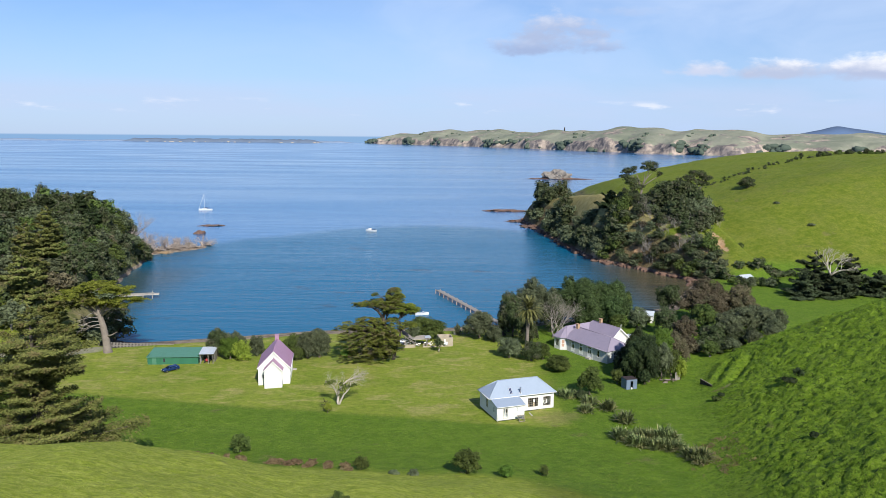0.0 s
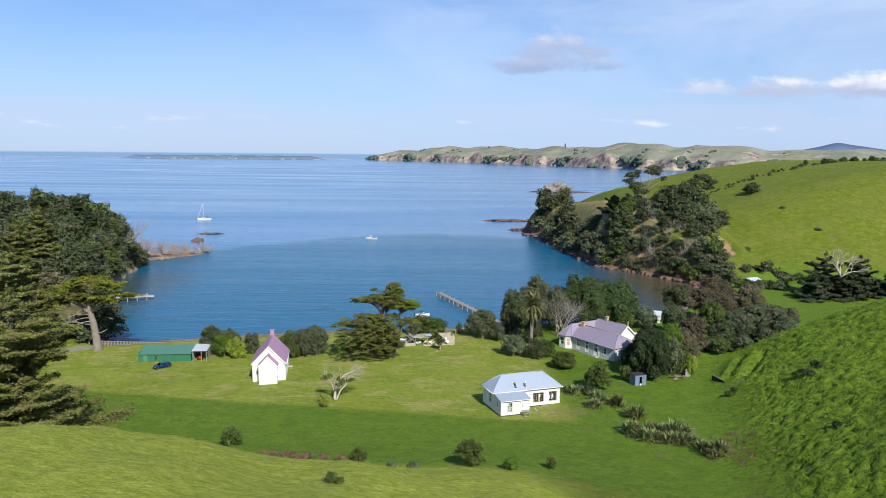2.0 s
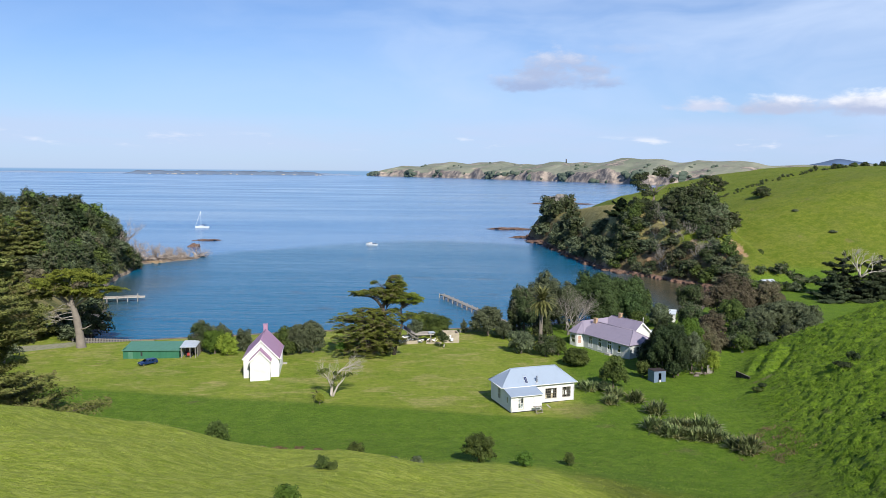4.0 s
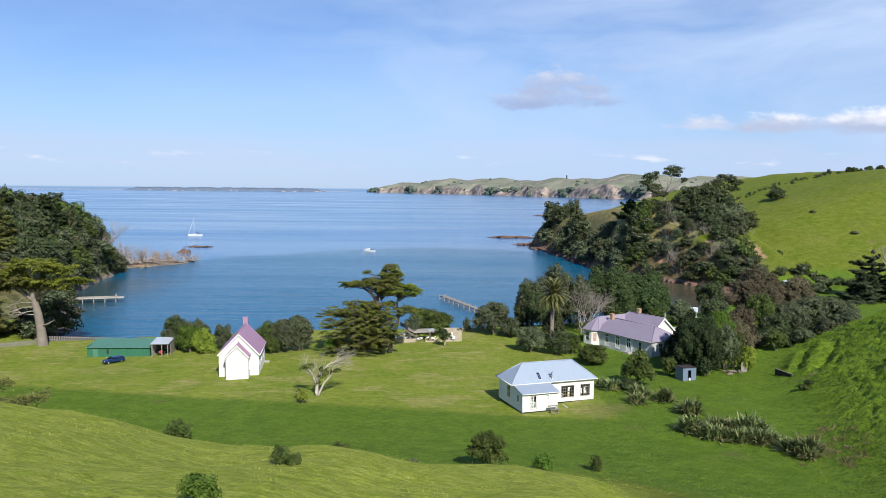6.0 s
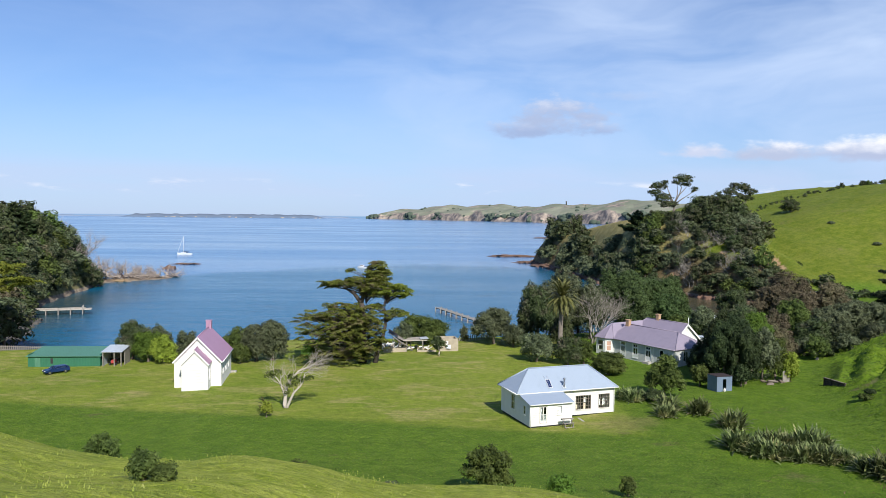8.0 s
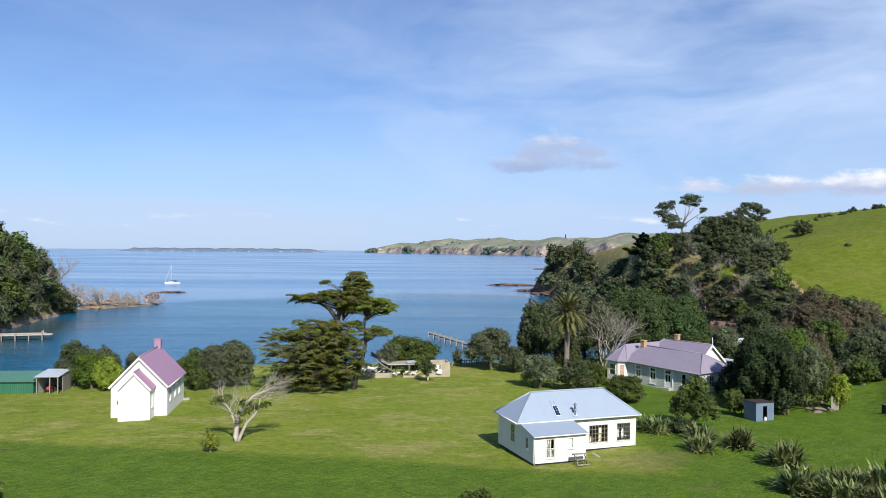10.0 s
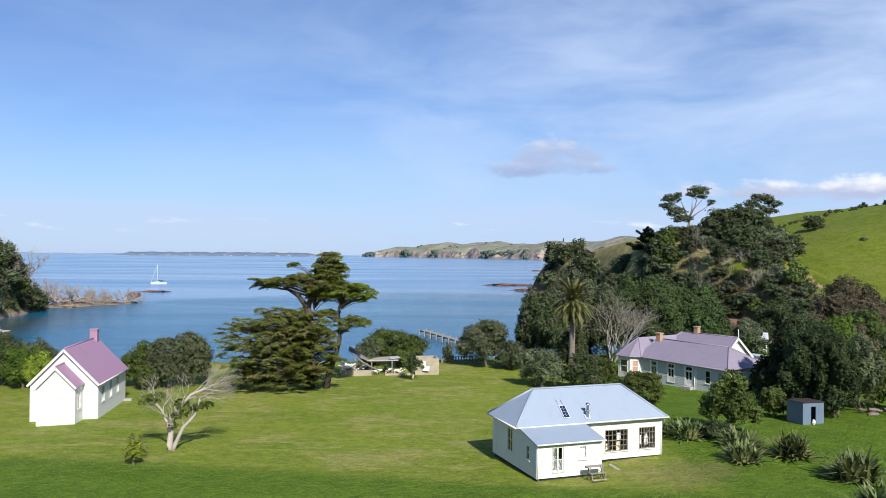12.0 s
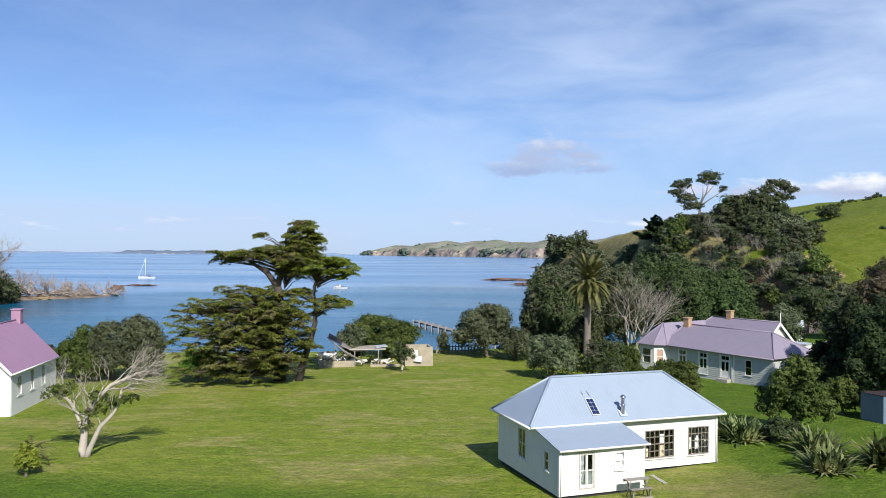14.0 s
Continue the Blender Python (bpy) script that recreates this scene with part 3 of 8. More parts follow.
    # bare scuffed ground beside the cottage
    dx, dy = t.math("DIVIDE", t.math("SUBTRACT", x, 21.5), 6.5), t.math("DIVIDE", t.math("SUBTRACT", y, 139.5), 4.5)
    scuff = t.math("ADD", t.math("SUBTRACT", 1.0, t.math("ADD", t.math("MULTIPLY", dx, dx), t.math("MULTIPLY", dy, dy))), t.math("MULTIPLY", t.math("SUBTRACT", n3, 0.5), 2.2))
    c = t.mix(t.math("MULTIPLY", t.ramp(scuff, 0.2, 1.0), 0.55), c, (0.30, 0.245, 0.105))
    # gravel track behind the western lawn
    off = t.math("ABSOLUTE", t.math("ADD", t.math("SUBTRACT", t.math("SUBTRACT", y, 184.0), t.math("MULTIPLY", t.math("ADD", x, 87.0), 0.62)), t.math("MULTIPLY", t.math("SUBTRACT", n12, 0.5), 5.0)))
    track = t.math("MULTIPLY", t.ramp(off, 3.4, 2.2), t.math("MULTIPLY", t.ramp(x, -83.0, -87.0), t.ramp(x, -150.0, -140.0)))
    c = t.mix(t.math("MULTIPLY", track, 0.9), c, t.mix(t.ramp(n05, 0.3, 0.7), (0.30, 0.27, 0.22), (0.46, 0.42, 0.36)))
    # grain
    patchy = t.noise(p, 1.1, 6.0, 0.72)
    c = t.mix(t.math("MULTIPLY", t.ramp(patchy, 0.52, 0.36), 0.6), c, t.mix(0.6, c, (0.035, 0.085, 0.004)))
    c = t.mix(t.math("MULTIPLY", t.ramp(patchy, 0.54, 0.68), 0.35), c, t.mix(0.5, c, (0.42, 0.46, 0.11)))
    thatch = t.math("MULTIPLY", t.ramp(t.noise(t.scaled(p, (0.25, 0.9, 0.5)), 1.0, 6.0, 0.7, dist=1.5), 0.60, 0.72), 0.35)
    c = t.mix(thatch, c, (0.27, 0.23, 0.10))
    c = t.mix(t.math("MULTIPLY", t.ramp(n05, 0.42, 0.62), 0.58), c, t.mix(0.55, c, (0.02, 0.05, 0.004)))
    c = t.mix(t.math("MULTIPLY", t.ramp(fine, 0.50, 0.66), 0.38), c, (0.34, 0.38, 0.09))
    c = t.mix(t.math("MULTIPLY", t.ramp(fine, 0.50, 0.36), 0.45), c, t.mix(0.55, c, (0.02, 0.055, 0.004)))
    # dry grass on the wooded headland
    dry = t.math("MULTIPLY", t.ramp(t.math("ADD", y, t.math("MULTIPLY", n3, 16.0)), 328.0, 340.0), t.ramp(t.math("ADD", x, t.math("MULTIPLY", n12, 16.0)), 118.0, 100.0))
    c = t.mix(t.math("MULTIPLY", dry, 0.85), c, t.mix(t.ramp(n3, 0.3, 0.7), (0.28, 0.23, 0.09), (0.44, 0.36, 0.16)))
    # clay banks and cliffs
    clay = t.mix(t.ramp(n3, 0.35, 0.65), (0.46, 0.215, 0.085), (0.33, 0.22, 0.13))
    steep = t.math("MULTIPLY", t.ramp(t.math("ADD", nz, t.math("MULTIPLY", n3, 0.12)), 0.80, 0.70), t.math("MULTIPLY", t.math("MULTIPLY", t.ramp(y, 205.0, 225.0), t.ramp(x, 20.0, 40.0)), t.ramp(z, 15.0, 9.0)))
    c = t.mix(steep, c, clay)
    # leaf litter and scrub under the woods
    wood_w = t.math("MULTIPLY", t.ramp(x, -86.0, -96.0), t.ramp(t.math("ADD", y, t.math("MULTIPLY", n12, 20.0)), 205.0, 225.0))
    wood_e = t.math("MULTIPLY", t.math("MULTIPLY", t.ramp(t.math("ADD", x, t.math("MULTIPLY", n12, 14.0)), 120.0, 112.0), t.ramp(y, 282.0, 292.0)), t.ramp(t.math("ADD", z, t.math("MULTIPLY", n12, 8.0)), 20.0, 16.0))
    litter = t.mix(t.ramp(n3, 0.35, 0.65), (0.060, 0.060, 0.030), (0.20, 0.165, 0.085))
    c = t.mix(t.math("MULTIPLY", t.math("MAXIMUM", wood_w, wood_e), 0.85), c, litter)
    # clay scars, ragged at their rims
    bare = None
    for cx, cy, rx, ry, deep in SCARS:
        ex, ey = t.math("DIVIDE", t.math("SUBTRACT", x, cx), rx), t.math("DIVIDE", t.math("SUBTRACT", y, cy), ry)
        one = t.math("SUBTRACT", 1.0, t.math("ADD", t.math("MULTIPLY", ex, ex), t.math("MULTIPLY", ey, ey)))
        bare = one if bare is None else t.math("MAXIMUM", bare, one)
    bare = t.math("ADD", bare, t.math("MULTIPLY", t.math("SUBTRACT", n3, 0.5), 3.0))
    c = t.mix(t.ramp(bare, 0.0, 0.6), c, t.mix(t.ramp(n05, 0.3, 0.7), clay, (0.50, 0.36, 0.22)))
    # trodden earth at the slope's foot
    trod = None
    for cx, cy, rx, ry in EARTH:
        ex, ey = t.math("DIVIDE", t.math("SUBTRACT", x, cx), rx), t.math("DIVIDE", t.math("SUBTRACT", y, cy), ry)
        one = t.math("SUBTRACT", 1.0, t.math("ADD", t.math("MULTIPLY", ex, ex), t.math("MULTIPLY", ey, ey)))
        trod = one if trod is None else t.math("MAXIMUM", trod, one)
    trod = t.math("ADD", trod, t.math("MULTIPLY", t.math("SUBTRACT", n05, 0.5), 2.2))
    c = t.mix(t.math("MULTIPLY", t.ramp(trod, 0.1, 0.9), 0.7), c, t.mix(t.ramp(n3, 0.35, 0.65), (0.21, 0.15, 0.08), (0.33, 0.29, 0.13)))
    # beach and sea bed
    beach = t.ramp(t.math("ADD", z, t.math("MULTIPLY", n3, 0.5)), 1.75, 1.25)
    sand = t.mix(t.ramp(n3, 0.35, 0.6), (0.17, 0.13, 0.10), (0.32, 0.26, 0.19))
    sand = t.mix(t.math("MULTIPLY", t.math("MULTIPLY", t.ramp(x, -70.0, -82.0), t.ramp(y, 300.0, 270.0)), 0.9), sand, t.mix(t.ramp(n05, 0.35, 0.65), (0.045, 0.042, 0.040), (0.13, 0.12, 0.11)))
    sand = t.mix(t.ramp(z, -0.2, -1.6), sand, (0.07, 0.10, 0.07))
    c = t.mix(beach, c, sand)
    t.put(b.inputs["Base Color"], c)
    h = t.math("ADD", t.math("ADD", t.math("MULTIPLY", n05, 1.0), t.math("MULTIPLY", fine, 0.5)), t.math("MULTIPLY", patchy, t.math("ADD", 0.2, t.math("MULTIPLY", t.math("SUBTRACT", lush, near), 1.5))))
    bump(t, b, h, 0.9, 0.30)
    return m


def sea_material():
    m, t, b = material("sea_water", 0.12, 0.0, 0.5)
    p = t.n("ShaderNodeNewGeometry").outputs["Position"]
    x, y = t.xyz(p)[0], t.xyz(p)[1]
    big = t.noise(t.scaled(p, (0.0022, 0.012, 0.0)), 1.0, 5.0, 0.6, dist=0.5)
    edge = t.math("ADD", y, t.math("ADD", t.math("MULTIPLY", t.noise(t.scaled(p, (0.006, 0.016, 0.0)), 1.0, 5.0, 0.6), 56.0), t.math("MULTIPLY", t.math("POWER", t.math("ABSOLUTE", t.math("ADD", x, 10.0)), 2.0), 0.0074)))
    # darker wind-ruffled water near in, its weaker sky reflection put into colour
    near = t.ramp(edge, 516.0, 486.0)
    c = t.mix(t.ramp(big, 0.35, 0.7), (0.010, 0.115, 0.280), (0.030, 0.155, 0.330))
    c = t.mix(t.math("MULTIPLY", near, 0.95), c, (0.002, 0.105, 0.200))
    # stronger blue far out, sky reflection put into the base colour
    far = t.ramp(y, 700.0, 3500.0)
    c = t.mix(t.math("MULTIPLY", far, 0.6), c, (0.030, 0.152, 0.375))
    # shallows over sand at the beaches and in the inlet
    inlet = t.math("MULTIPLY", t.math("MULTIPLY", t.ramp(x, 46.0, 80.0), t.ramp(y, 372.0, 310.0)), 0.95)
    c = t.mix(inlet, c, (0.085, 0.072, 0.036))
    west = t.math("MULTIPLY", t.math("MULTIPLY", t.ramp(x, -88.0, -112.0), t.ramp(y, 330.0, 290.0)), 0.7)
    c = t.mix(west, c, (0.050, 0.062, 0.042))
    # weed patches
    weed = t.math("MULTIPLY", t.math("MULTIPLY", t.ramp(t.noise(t.scaled(p, (0.03, 0.05, 0.0)), 1.0, 5.0, 0.65), 0.60, 0.70), t.ramp(y, 420.0, 380.0)), 0.55)
    c = t.mix(weed, c, (0.030, 0.040, 0.045))
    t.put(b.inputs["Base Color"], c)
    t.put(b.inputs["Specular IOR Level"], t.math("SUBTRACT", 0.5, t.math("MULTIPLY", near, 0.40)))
    t.put(b.inputs["Roughness"], t.math("ADD", 0.10, t.math("MULTIPLY", t.ramp(big, 0.3, 0.7), 0.12)))
    ripple = t.noise(t.scaled(p, (0.10, 0.55, 0.0)), 1.0, 5.0, 0.6, dist=0.4)
    chop = t.noise(t.scaled(p, (0.5, 1.3, 0.0)), 1.0, 3.0, 0.6)
    h = t.math("ADD", t.math("MULTIPLY", ripple, 1.0), t.math("MULTIPLY", chop, 0.35))
    swell = t.noise(t.scaled(p, (0.018, 0.16, 0.0)), 1.0, 2.0, 0.5, dist=0.6)
    h = t.math("ADD", h, t.math("MULTIPLY", swell, 1.5))
    h = t.math("MULTIPLY", h, t.math("ADD", 0.32, t.math("MULTIPLY", near, 0.35)))
    bump(t, b, h, 0.45, 0.6)
    return m


GROUND, SEA = ground_material(), sea_material()
build_ground()


def build_sea():
    """The sea's sheet, with a shelving edge so that shallow water shows the bed."""
    ys = [-500, 0, 150, 400, 900, 2000, 3500, 4960]
    xs = [-4400, -1500, -400, 0, 400, 1500, 4400]
    verts = [(x, y, 0) for y in ys for x in xs]
    w = len(xs)
    faces = [(j * w + i, j * w + i + 1, (j + 1) * w + i + 1, (j + 1) * w + i) for j in range(len(ys) - 1) for i in range(w - 1)]
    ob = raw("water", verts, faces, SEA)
    return tagged(ob, "calm blue sea with light ripples reaching the horizon", "sea", kind="structure")


build_sea()


# ---- buildings ----
def hip_roof(parent, x0, x1, y0, y1, eave, top, ends, mats, o=0.35, thick=0.08):
    """Four slopes over a box, ridge along x; ends: how far the ridge stops short at each end (None: a gable)."""
    ym = (y0 + y1) / 2
    a0 = x0 - o if ends[0] is None else x0 + ends[0]
    a1 = x1 + o if ends[1] is None else x1 - ends[1]
    X0, X1, Y0, Y1 = x0 - o, x1 + o, y0 - o, y1 + o
    roof = None
    for name, pts, m in (
        ("roof", [(X0, Y0, eave), (X1, Y0, eave), (a1, ym, top), (a0, ym, top)], mats[0]),
        ("roof_slope", [(X1, Y1, eave), (X0, Y1, eave), (a0, ym, top), (a1, ym, top)], mats[0]),
        ("hip", [(X0, Y1, eave), (X0, Y0, eave), (a0, ym, top)], mats[1]) if ends[0] is not None else (None, None, None),
        ("hip", [(X1, Y0, eave), (X1, Y1, eave), (a1, ym, top)], mats[1]) if ends[1] is not None else (None, None, None),
    ):
        if name is None:
            continue
        bm = bmesh.new()
        slab(bm, pts, thick)
        ob = part(name, bm, m, roof or parent)
        roof = roof or ob
    # ridge and hip caps
    lines = [((a0, ym, top), (a1, ym, top))]
    if ends[0] is not None:
        lines += [((X0, Y0, eave), (a0, ym, top)), ((X0, Y1, eave), (a0, ym, top))]
    if ends[1] is not None:
        lines += [((X1, Y0, eave), (a1, ym, top)), ((X1, Y1, eave), (a1, ym, top))]
    for p, q in lines:
        bm = bmesh.new()
        tube(bm, [Vector(p) + Vector((0, 0, 0.02)), Vector(q) + Vector((0, 0, 0.02))], [0.09, 0.09], 6)
        part("ridge_cap", bm, mats[0], roof)
    return roof


def gutter(parent, a, b, mat=None):
    bm = bmesh.new()
    tube(bm, [a, b], [0.07, 0.07], 6)
    return part("gutter", bm, mat or TRIM, parent)


def build_cottage():
    g0 = 2.85
    H = thing("cottage", pose(8.68, 140.24, g0, 0, 0, 19.27), "white weatherboard cottage with pale blue iron hip roof on the lawn", "house")
    L, W, E, R, D, A = 13.5, 5.2, 3.29, 5.72, 3.36, 5.6
    # front wall with two wide multi-pane windows
    bm = bmesh.new()
    wall(bm, A - 0.12, L, 0.0, E, 0.0, 0.12, [(7.94, 10.12, 0.64, 2.44), (11.22, 12.82, 0.64, 2.46)])
    part("wall", bm, WHITE, H)
    bm = bmesh.new()
    wall(bm, 0, L, 0.0, E, W - 0.12, W)
    part("wall", bm, WHITE, H)
    bm = bmesh.new()
    wall(bm, -D, 0, 0.0, 2.55, 0.0, 0.12, [(-2.15, -1.5, 1.1, 2.25)], across=True)
    clad(part("wall", bm, WHITE, H), -D + 0.12, 0, 0.0, 2.5, 0.0, -1, WHITE, [(-2.15, -1.5, 1.1, 2.25)], True)
    bm = bmesh.new()
    wall(bm, 0, W - 0.12, 0.0, E, 0.0, 0.12, [(1.0, 2.13, 0.95, 2.85)], across=True)
    clad(part("wall", bm, WHITE, H), 0.01, W - 0.13, 0.0, E - 0.05, 0.0, -1, WHITE, [(1.0, 2.13, 0.95, 2.85)], True)
    bm = bmesh.new()
    wall(bm, 0.12, W - 0.12, 0.0, E, L - 0.12, L, across=True)
    part("wall", bm, WHITE, H)
    # lean-to
    bm = bmesh.new()
    wall(bm, 0.12, A, 0.0, 2.55, -D, -D + 0.12, [(1.27, 2.27, 0.32, 2.36), (3.64, 4.30, 1.22, 2.28)])
    part("wall", bm, WHITE, H)
    bm = bmesh.new()
    wall(bm, -D + 0.12, 0.0, 0.0, 2.6, A - 0.12, A, across=True)
    part("wall", bm, WHITE, H)
    bm = bmesh.new()
    slab(bm, [(-0.1, -D - 0.22, 2.66), (A + 0.25, -D - 0.22, 2.66), (A + 0.25, -0.05, 3.30), (-0.1, -0.05, 3.30)], 0.06)
    part("lean_to_roof", bm, ROOF_BLUE, H)
    gutter(H, (-0.12, -D - 0.28, 2.62), (A + 0.25, -D - 0.28, 2.62))
    hip_roof(H, 0, L, 0, W, E, R, (2.5, 2.5), (ROOF_BLUE, ROOF_BLUE_SIDE))
    gutter(H, (-0.38, -0.42, E - 0.04), (L + 0.38, -0.42, E - 0.04))
    gutter(H, (-0.42, -0.38, E - 0.04), (-0.42, W + 0.38, E - 0.04))
    gutter(H, (L + 0.42, -0.38, E - 0.04), (L + 0.42, W + 0.38, E - 0.04))
    for x, y0 in ((0.08, -D - 0.05), (L - 0.08, -0.06)):
        bm = bmesh.new()
        tube(bm, [(x, y0, -0.1), (x, y0, 2.6 if y0 < -1 else E - 0.05)], [0.04, 0.04], 6)
        part("downpipe", bm, TRIM, H)
    for x0, x1, y0, y1 in ((-0.02, 0.1, -D - 0.02, -D + 0.1), (A - 0.1, A + 0.02, -D - 0.02, -D + 0.1), (L - 0.1, L + 0.02, -0.02, 0.1), (-0.02, 0.1, W - 0.1, W + 0.02)):
        part("corner_board", bx(x0, x1, y0, y1, 0.0, 2.56 if y0 < -1 else E), TRIM, H)
    # the sloping tops of the lean-to's side walls
    for x in (0.0, A - 0.12):
        bm = bmesh.new()
        a = [bm.verts.new((x, *p)) for p in ((-D, 2.552), (0.0, 2.552), (0.0, 3.22), (-D, 2.60))]
        b = [bm.verts.new((v.co.x + 0.12, v.co.y, v.co.z)) for v in a]
        bm.faces.new(a)
        bm.faces.new(b[::-1])
        for i in range(4):
            bm.faces.new((a[(i + 1) % 4], a[i], b[i], b[(i + 1) % 4]))
        bmesh.ops.recalc_face_normals(bm, faces=bm.faces)
        part("gable_infill", bm, WHITE, H)
    window(H, 7.94, 10.12, 0.64, 2.44, 0.0, 1, cols=6, rows=4, frame_mat=WOOD_BROWN, back=None, bar=0.04, sash=0.055, label="wide brown multi-pane timber window")
    part("blind", bx(8.02, 8.30, 0.19, 0.21, 0.72, 1.25), BEIGE, H)
    window(H, 11.22, 12.82, 0.64, 2.46, 0.0, 1, cols=6, rows=4, frame_mat=WOOD_BROWN, back=None, bar=0.04, sash=0.055, label="brown multi-pane window with white curtains")
    bm = bx(9.1, 9.5, 0.2, 0.23, 0.66, 1.4)
    part("inner_panel", bm, BEIGE, H)
    bm = bx(9.2, 9.55, 0.2, 0.22, 1.5, 2.1)
    part("paper", bm, CURTAIN, H)
    for x0, x1, z0, z1 in ((11.3, 11.62, 0.95, 1.75), (11.85, 12.22, 0.92, 1.65), (12.0, 12.15, 1.65, 1.85)):
        part("curtain", bx(x0, x1, 0.22, 0.24, z0, z1), CURTAIN, H)
    window(H, 1.0, 2.13, 0.95, 2.85, 0.0, 1, across=True, cols=2, rows=2)
    window(H, -2.15, -1.5, 1.1, 2.25, 0.0, 1, across=True, cols=1, rows=2)
    window(H, 3.64, 4.30, 1.22, 2.28, -D, 1, cols=1, rows=2, back=CURTAIN)
    # glazed double door
    bm = bmesh.new()
    wall(bm, 1.27, 2.27, 0.32, 2.36, -D - 0.03, -D + 0.08, [(1.33, 1.76, 0.37, 2.30), (1.78, 2.21, 0.37, 2.30)])
    door = part("door", bm, BARK_WHITE, H, "white glazed double door in a weathered frame")
    for x0 in (1.33, 1.78):
        bm = bmesh.new()
        wall(bm, x0, x0 + 0.43, 0.37, 2.30, -D + 0.0, -D + 0.05, [(x0 + 0.06, x0 + 0.37, 0.55, 1.32), (x0 + 0.06, x0 + 0.37, 1.38, 2.24)])
        part("door_leaf", bm, TRIM, door)
    bm = bx(1.33, 2.21, -D + 0.06, -D + 0.07, 0.5, 2.25)
    part("door_glass", bm, GLASS, door)
    part("door_curtain", bx(1.33, 1.66, -D + 0.10, -D + 0.12, 1.0, 2.28), CURTAIN, door)
    part("door_curtain", bx(1.33, 2.21, -D + 0.13, -D + 0.15, 0.4, 1.30), CURTAIN, door)
    # near-black blocks put the shade under the floor into colour
    part("plinth", bx(0.14, L - 0.14, 0.14, W - 0.14, -0.8, -0.102), DARK, H)
    part("plinth", bx(0.14, A - 0.14, -D + 0.14, 0.13, -0.8, -0.102), DARK, H)
    # near-black floor and added backing put the rooms' shade into colour
    bm = bx(0.14, L - 0.14, 0.14, W - 0.14, -0.1, 0.0)
    part("floor", bm, DARK, H)
    bm = bx(0.14, L - 0.14, 2.6, 2.65, 0.0, E)
    part("inner_wall", bm, DARK, H)
    # solar panel, its wires, and the flue
    sl = 2.43 / 2.95
    tilt = Matrix.Rotation(math.atan(sl), 4, "X")

    def on_roof(u, v, up=0.0):
        return Vector((u, v, E + (v + 0.35) * sl + up))

    bm = bmesh.new()
    bmesh.ops.create_cube(bm, size=1.0, matrix=Matrix.Translation(on_roof(4.42, 0.55, 0.07)) @ tilt @ Matrix.Diagonal((0.56, 1.34, 0.05, 1)))
    solar = part("solar_panel", bm, TRIM, H, "small dark blue solar panel")
    for i in range(4):
        for j in range(2):
            bm = bmesh.new()
            bmesh.ops.create_cube(bm, size=1.0, matrix=Matrix.Translation(on_roof(4.42, 0.55, 0.07)) @ tilt @ Matrix.Translation(((j - 0.5) * 0.25, (i - 1.5) * 0.315, 0.028)) @ Matrix.Diagonal((0.235, 0.30, 0.012, 1)))
            part("solar_cell", bm, SOLAR, solar)
    for x in (4.2, 4.62):
        bm = bmesh.new()
        tube(bm, [on_roof(x, 1.2, 0.05), on_roof(x - 0.1, 1.55, 0.05)], [0.015, 0.015], 4)
        part("bracket", bm, METAL, solar)
    base = on_roof(6.30, 0.05)
    bm = bmesh.new()
    bmesh.ops.create_cube(bm, size=1.0, matrix=Matrix.Translation(base + Vector((0, 0, 0.05))) @ tilt @ Matrix.Diagonal((0.5, 0.5, 0.06, 1)))
    part("flashing", bm, TIN, H)
    bm = bmesh.new()
    tube(bm, [base, base + Vector((0, 0, 0.55)), base + Vector((0, 0, 0.56)), base + Vector((0, 0, 0.62)), base + Vector((0, 0, 0.63)), base + Vector((0, 0, 1.05))], [0.12, 0.12, 0.17, 0.17, 0.10, 0.10], 10)
    tube(bm, [base + Vector((0, 0, 1.06)), base + Vector((0, 0, 1.1)), base + Vector((0, 0, 1.22))], [0.2, 0.2, 0.06], 10)
    part("flue", bm, METAL, H, "steel stove flue with cowl")


def build_bench():
    B = thing("picnic_table", pose(8.68, 140.24, 2.85, 0, 0, 19.27) @ pose(4.55, -4.25, -0.02), "weathered grey wooden bench table beside the cottage wall", "table")
    for y in (-0.14, 0.0, 0.14):
        ob = part("top_board", bx(-0.80, 0.80, -0.063, 0.063, -0.02, 0.02, 0.006), WOOD_GREY, B)
        ob.matrix_basis = pose(0.02 * y, y, 0.90 + 0.03 * y, 2, 0.8, 0.6)
    part("back_board", bx(-0.76, 0.74, 0.24, 0.28, 0.74, 0.88, 0.008), WOOD_GREY, B)
    for y in (-0.52, -0.38):
        part("seat_board", bx(-0.72, 0.66, y - 0.062, y + 0.062, 0.44, 0.48, 0.006), WOOD_GREY, B)
    for x in (-0.56, 0.54):
        for y0, y1 in ((0.18, -0.26), (-0.20, 0.22)):
            bm = bmesh.new()
            tube(bm, [(x, y0, 0.86), (x, y1, -0.05)], [0.045, 0.05], 4)
            part("leg", bm, WOOD_GREY, B)
        part("cross_rail", bx(x - 0.03, x + 0.03, -0.58, 0.26, 0.385, 0.435), WOOD_GREY, B)
        part("seat_post", bx(x - 0.04, x + 0.04, -0.50, -0.42, -0.05, 0.384), WOOD_GREY, B)
    part("fallen_board", bx(-0.70, 0.50, -0.86, -0.72, 0.04, 0.08, 0.006), BARK_PALE, B)
    part("fallen_board", bx(-0.62, -0.50, -0.84, -0.70, -0.05, 0.038, 0.006), WOOD_GREY, B)


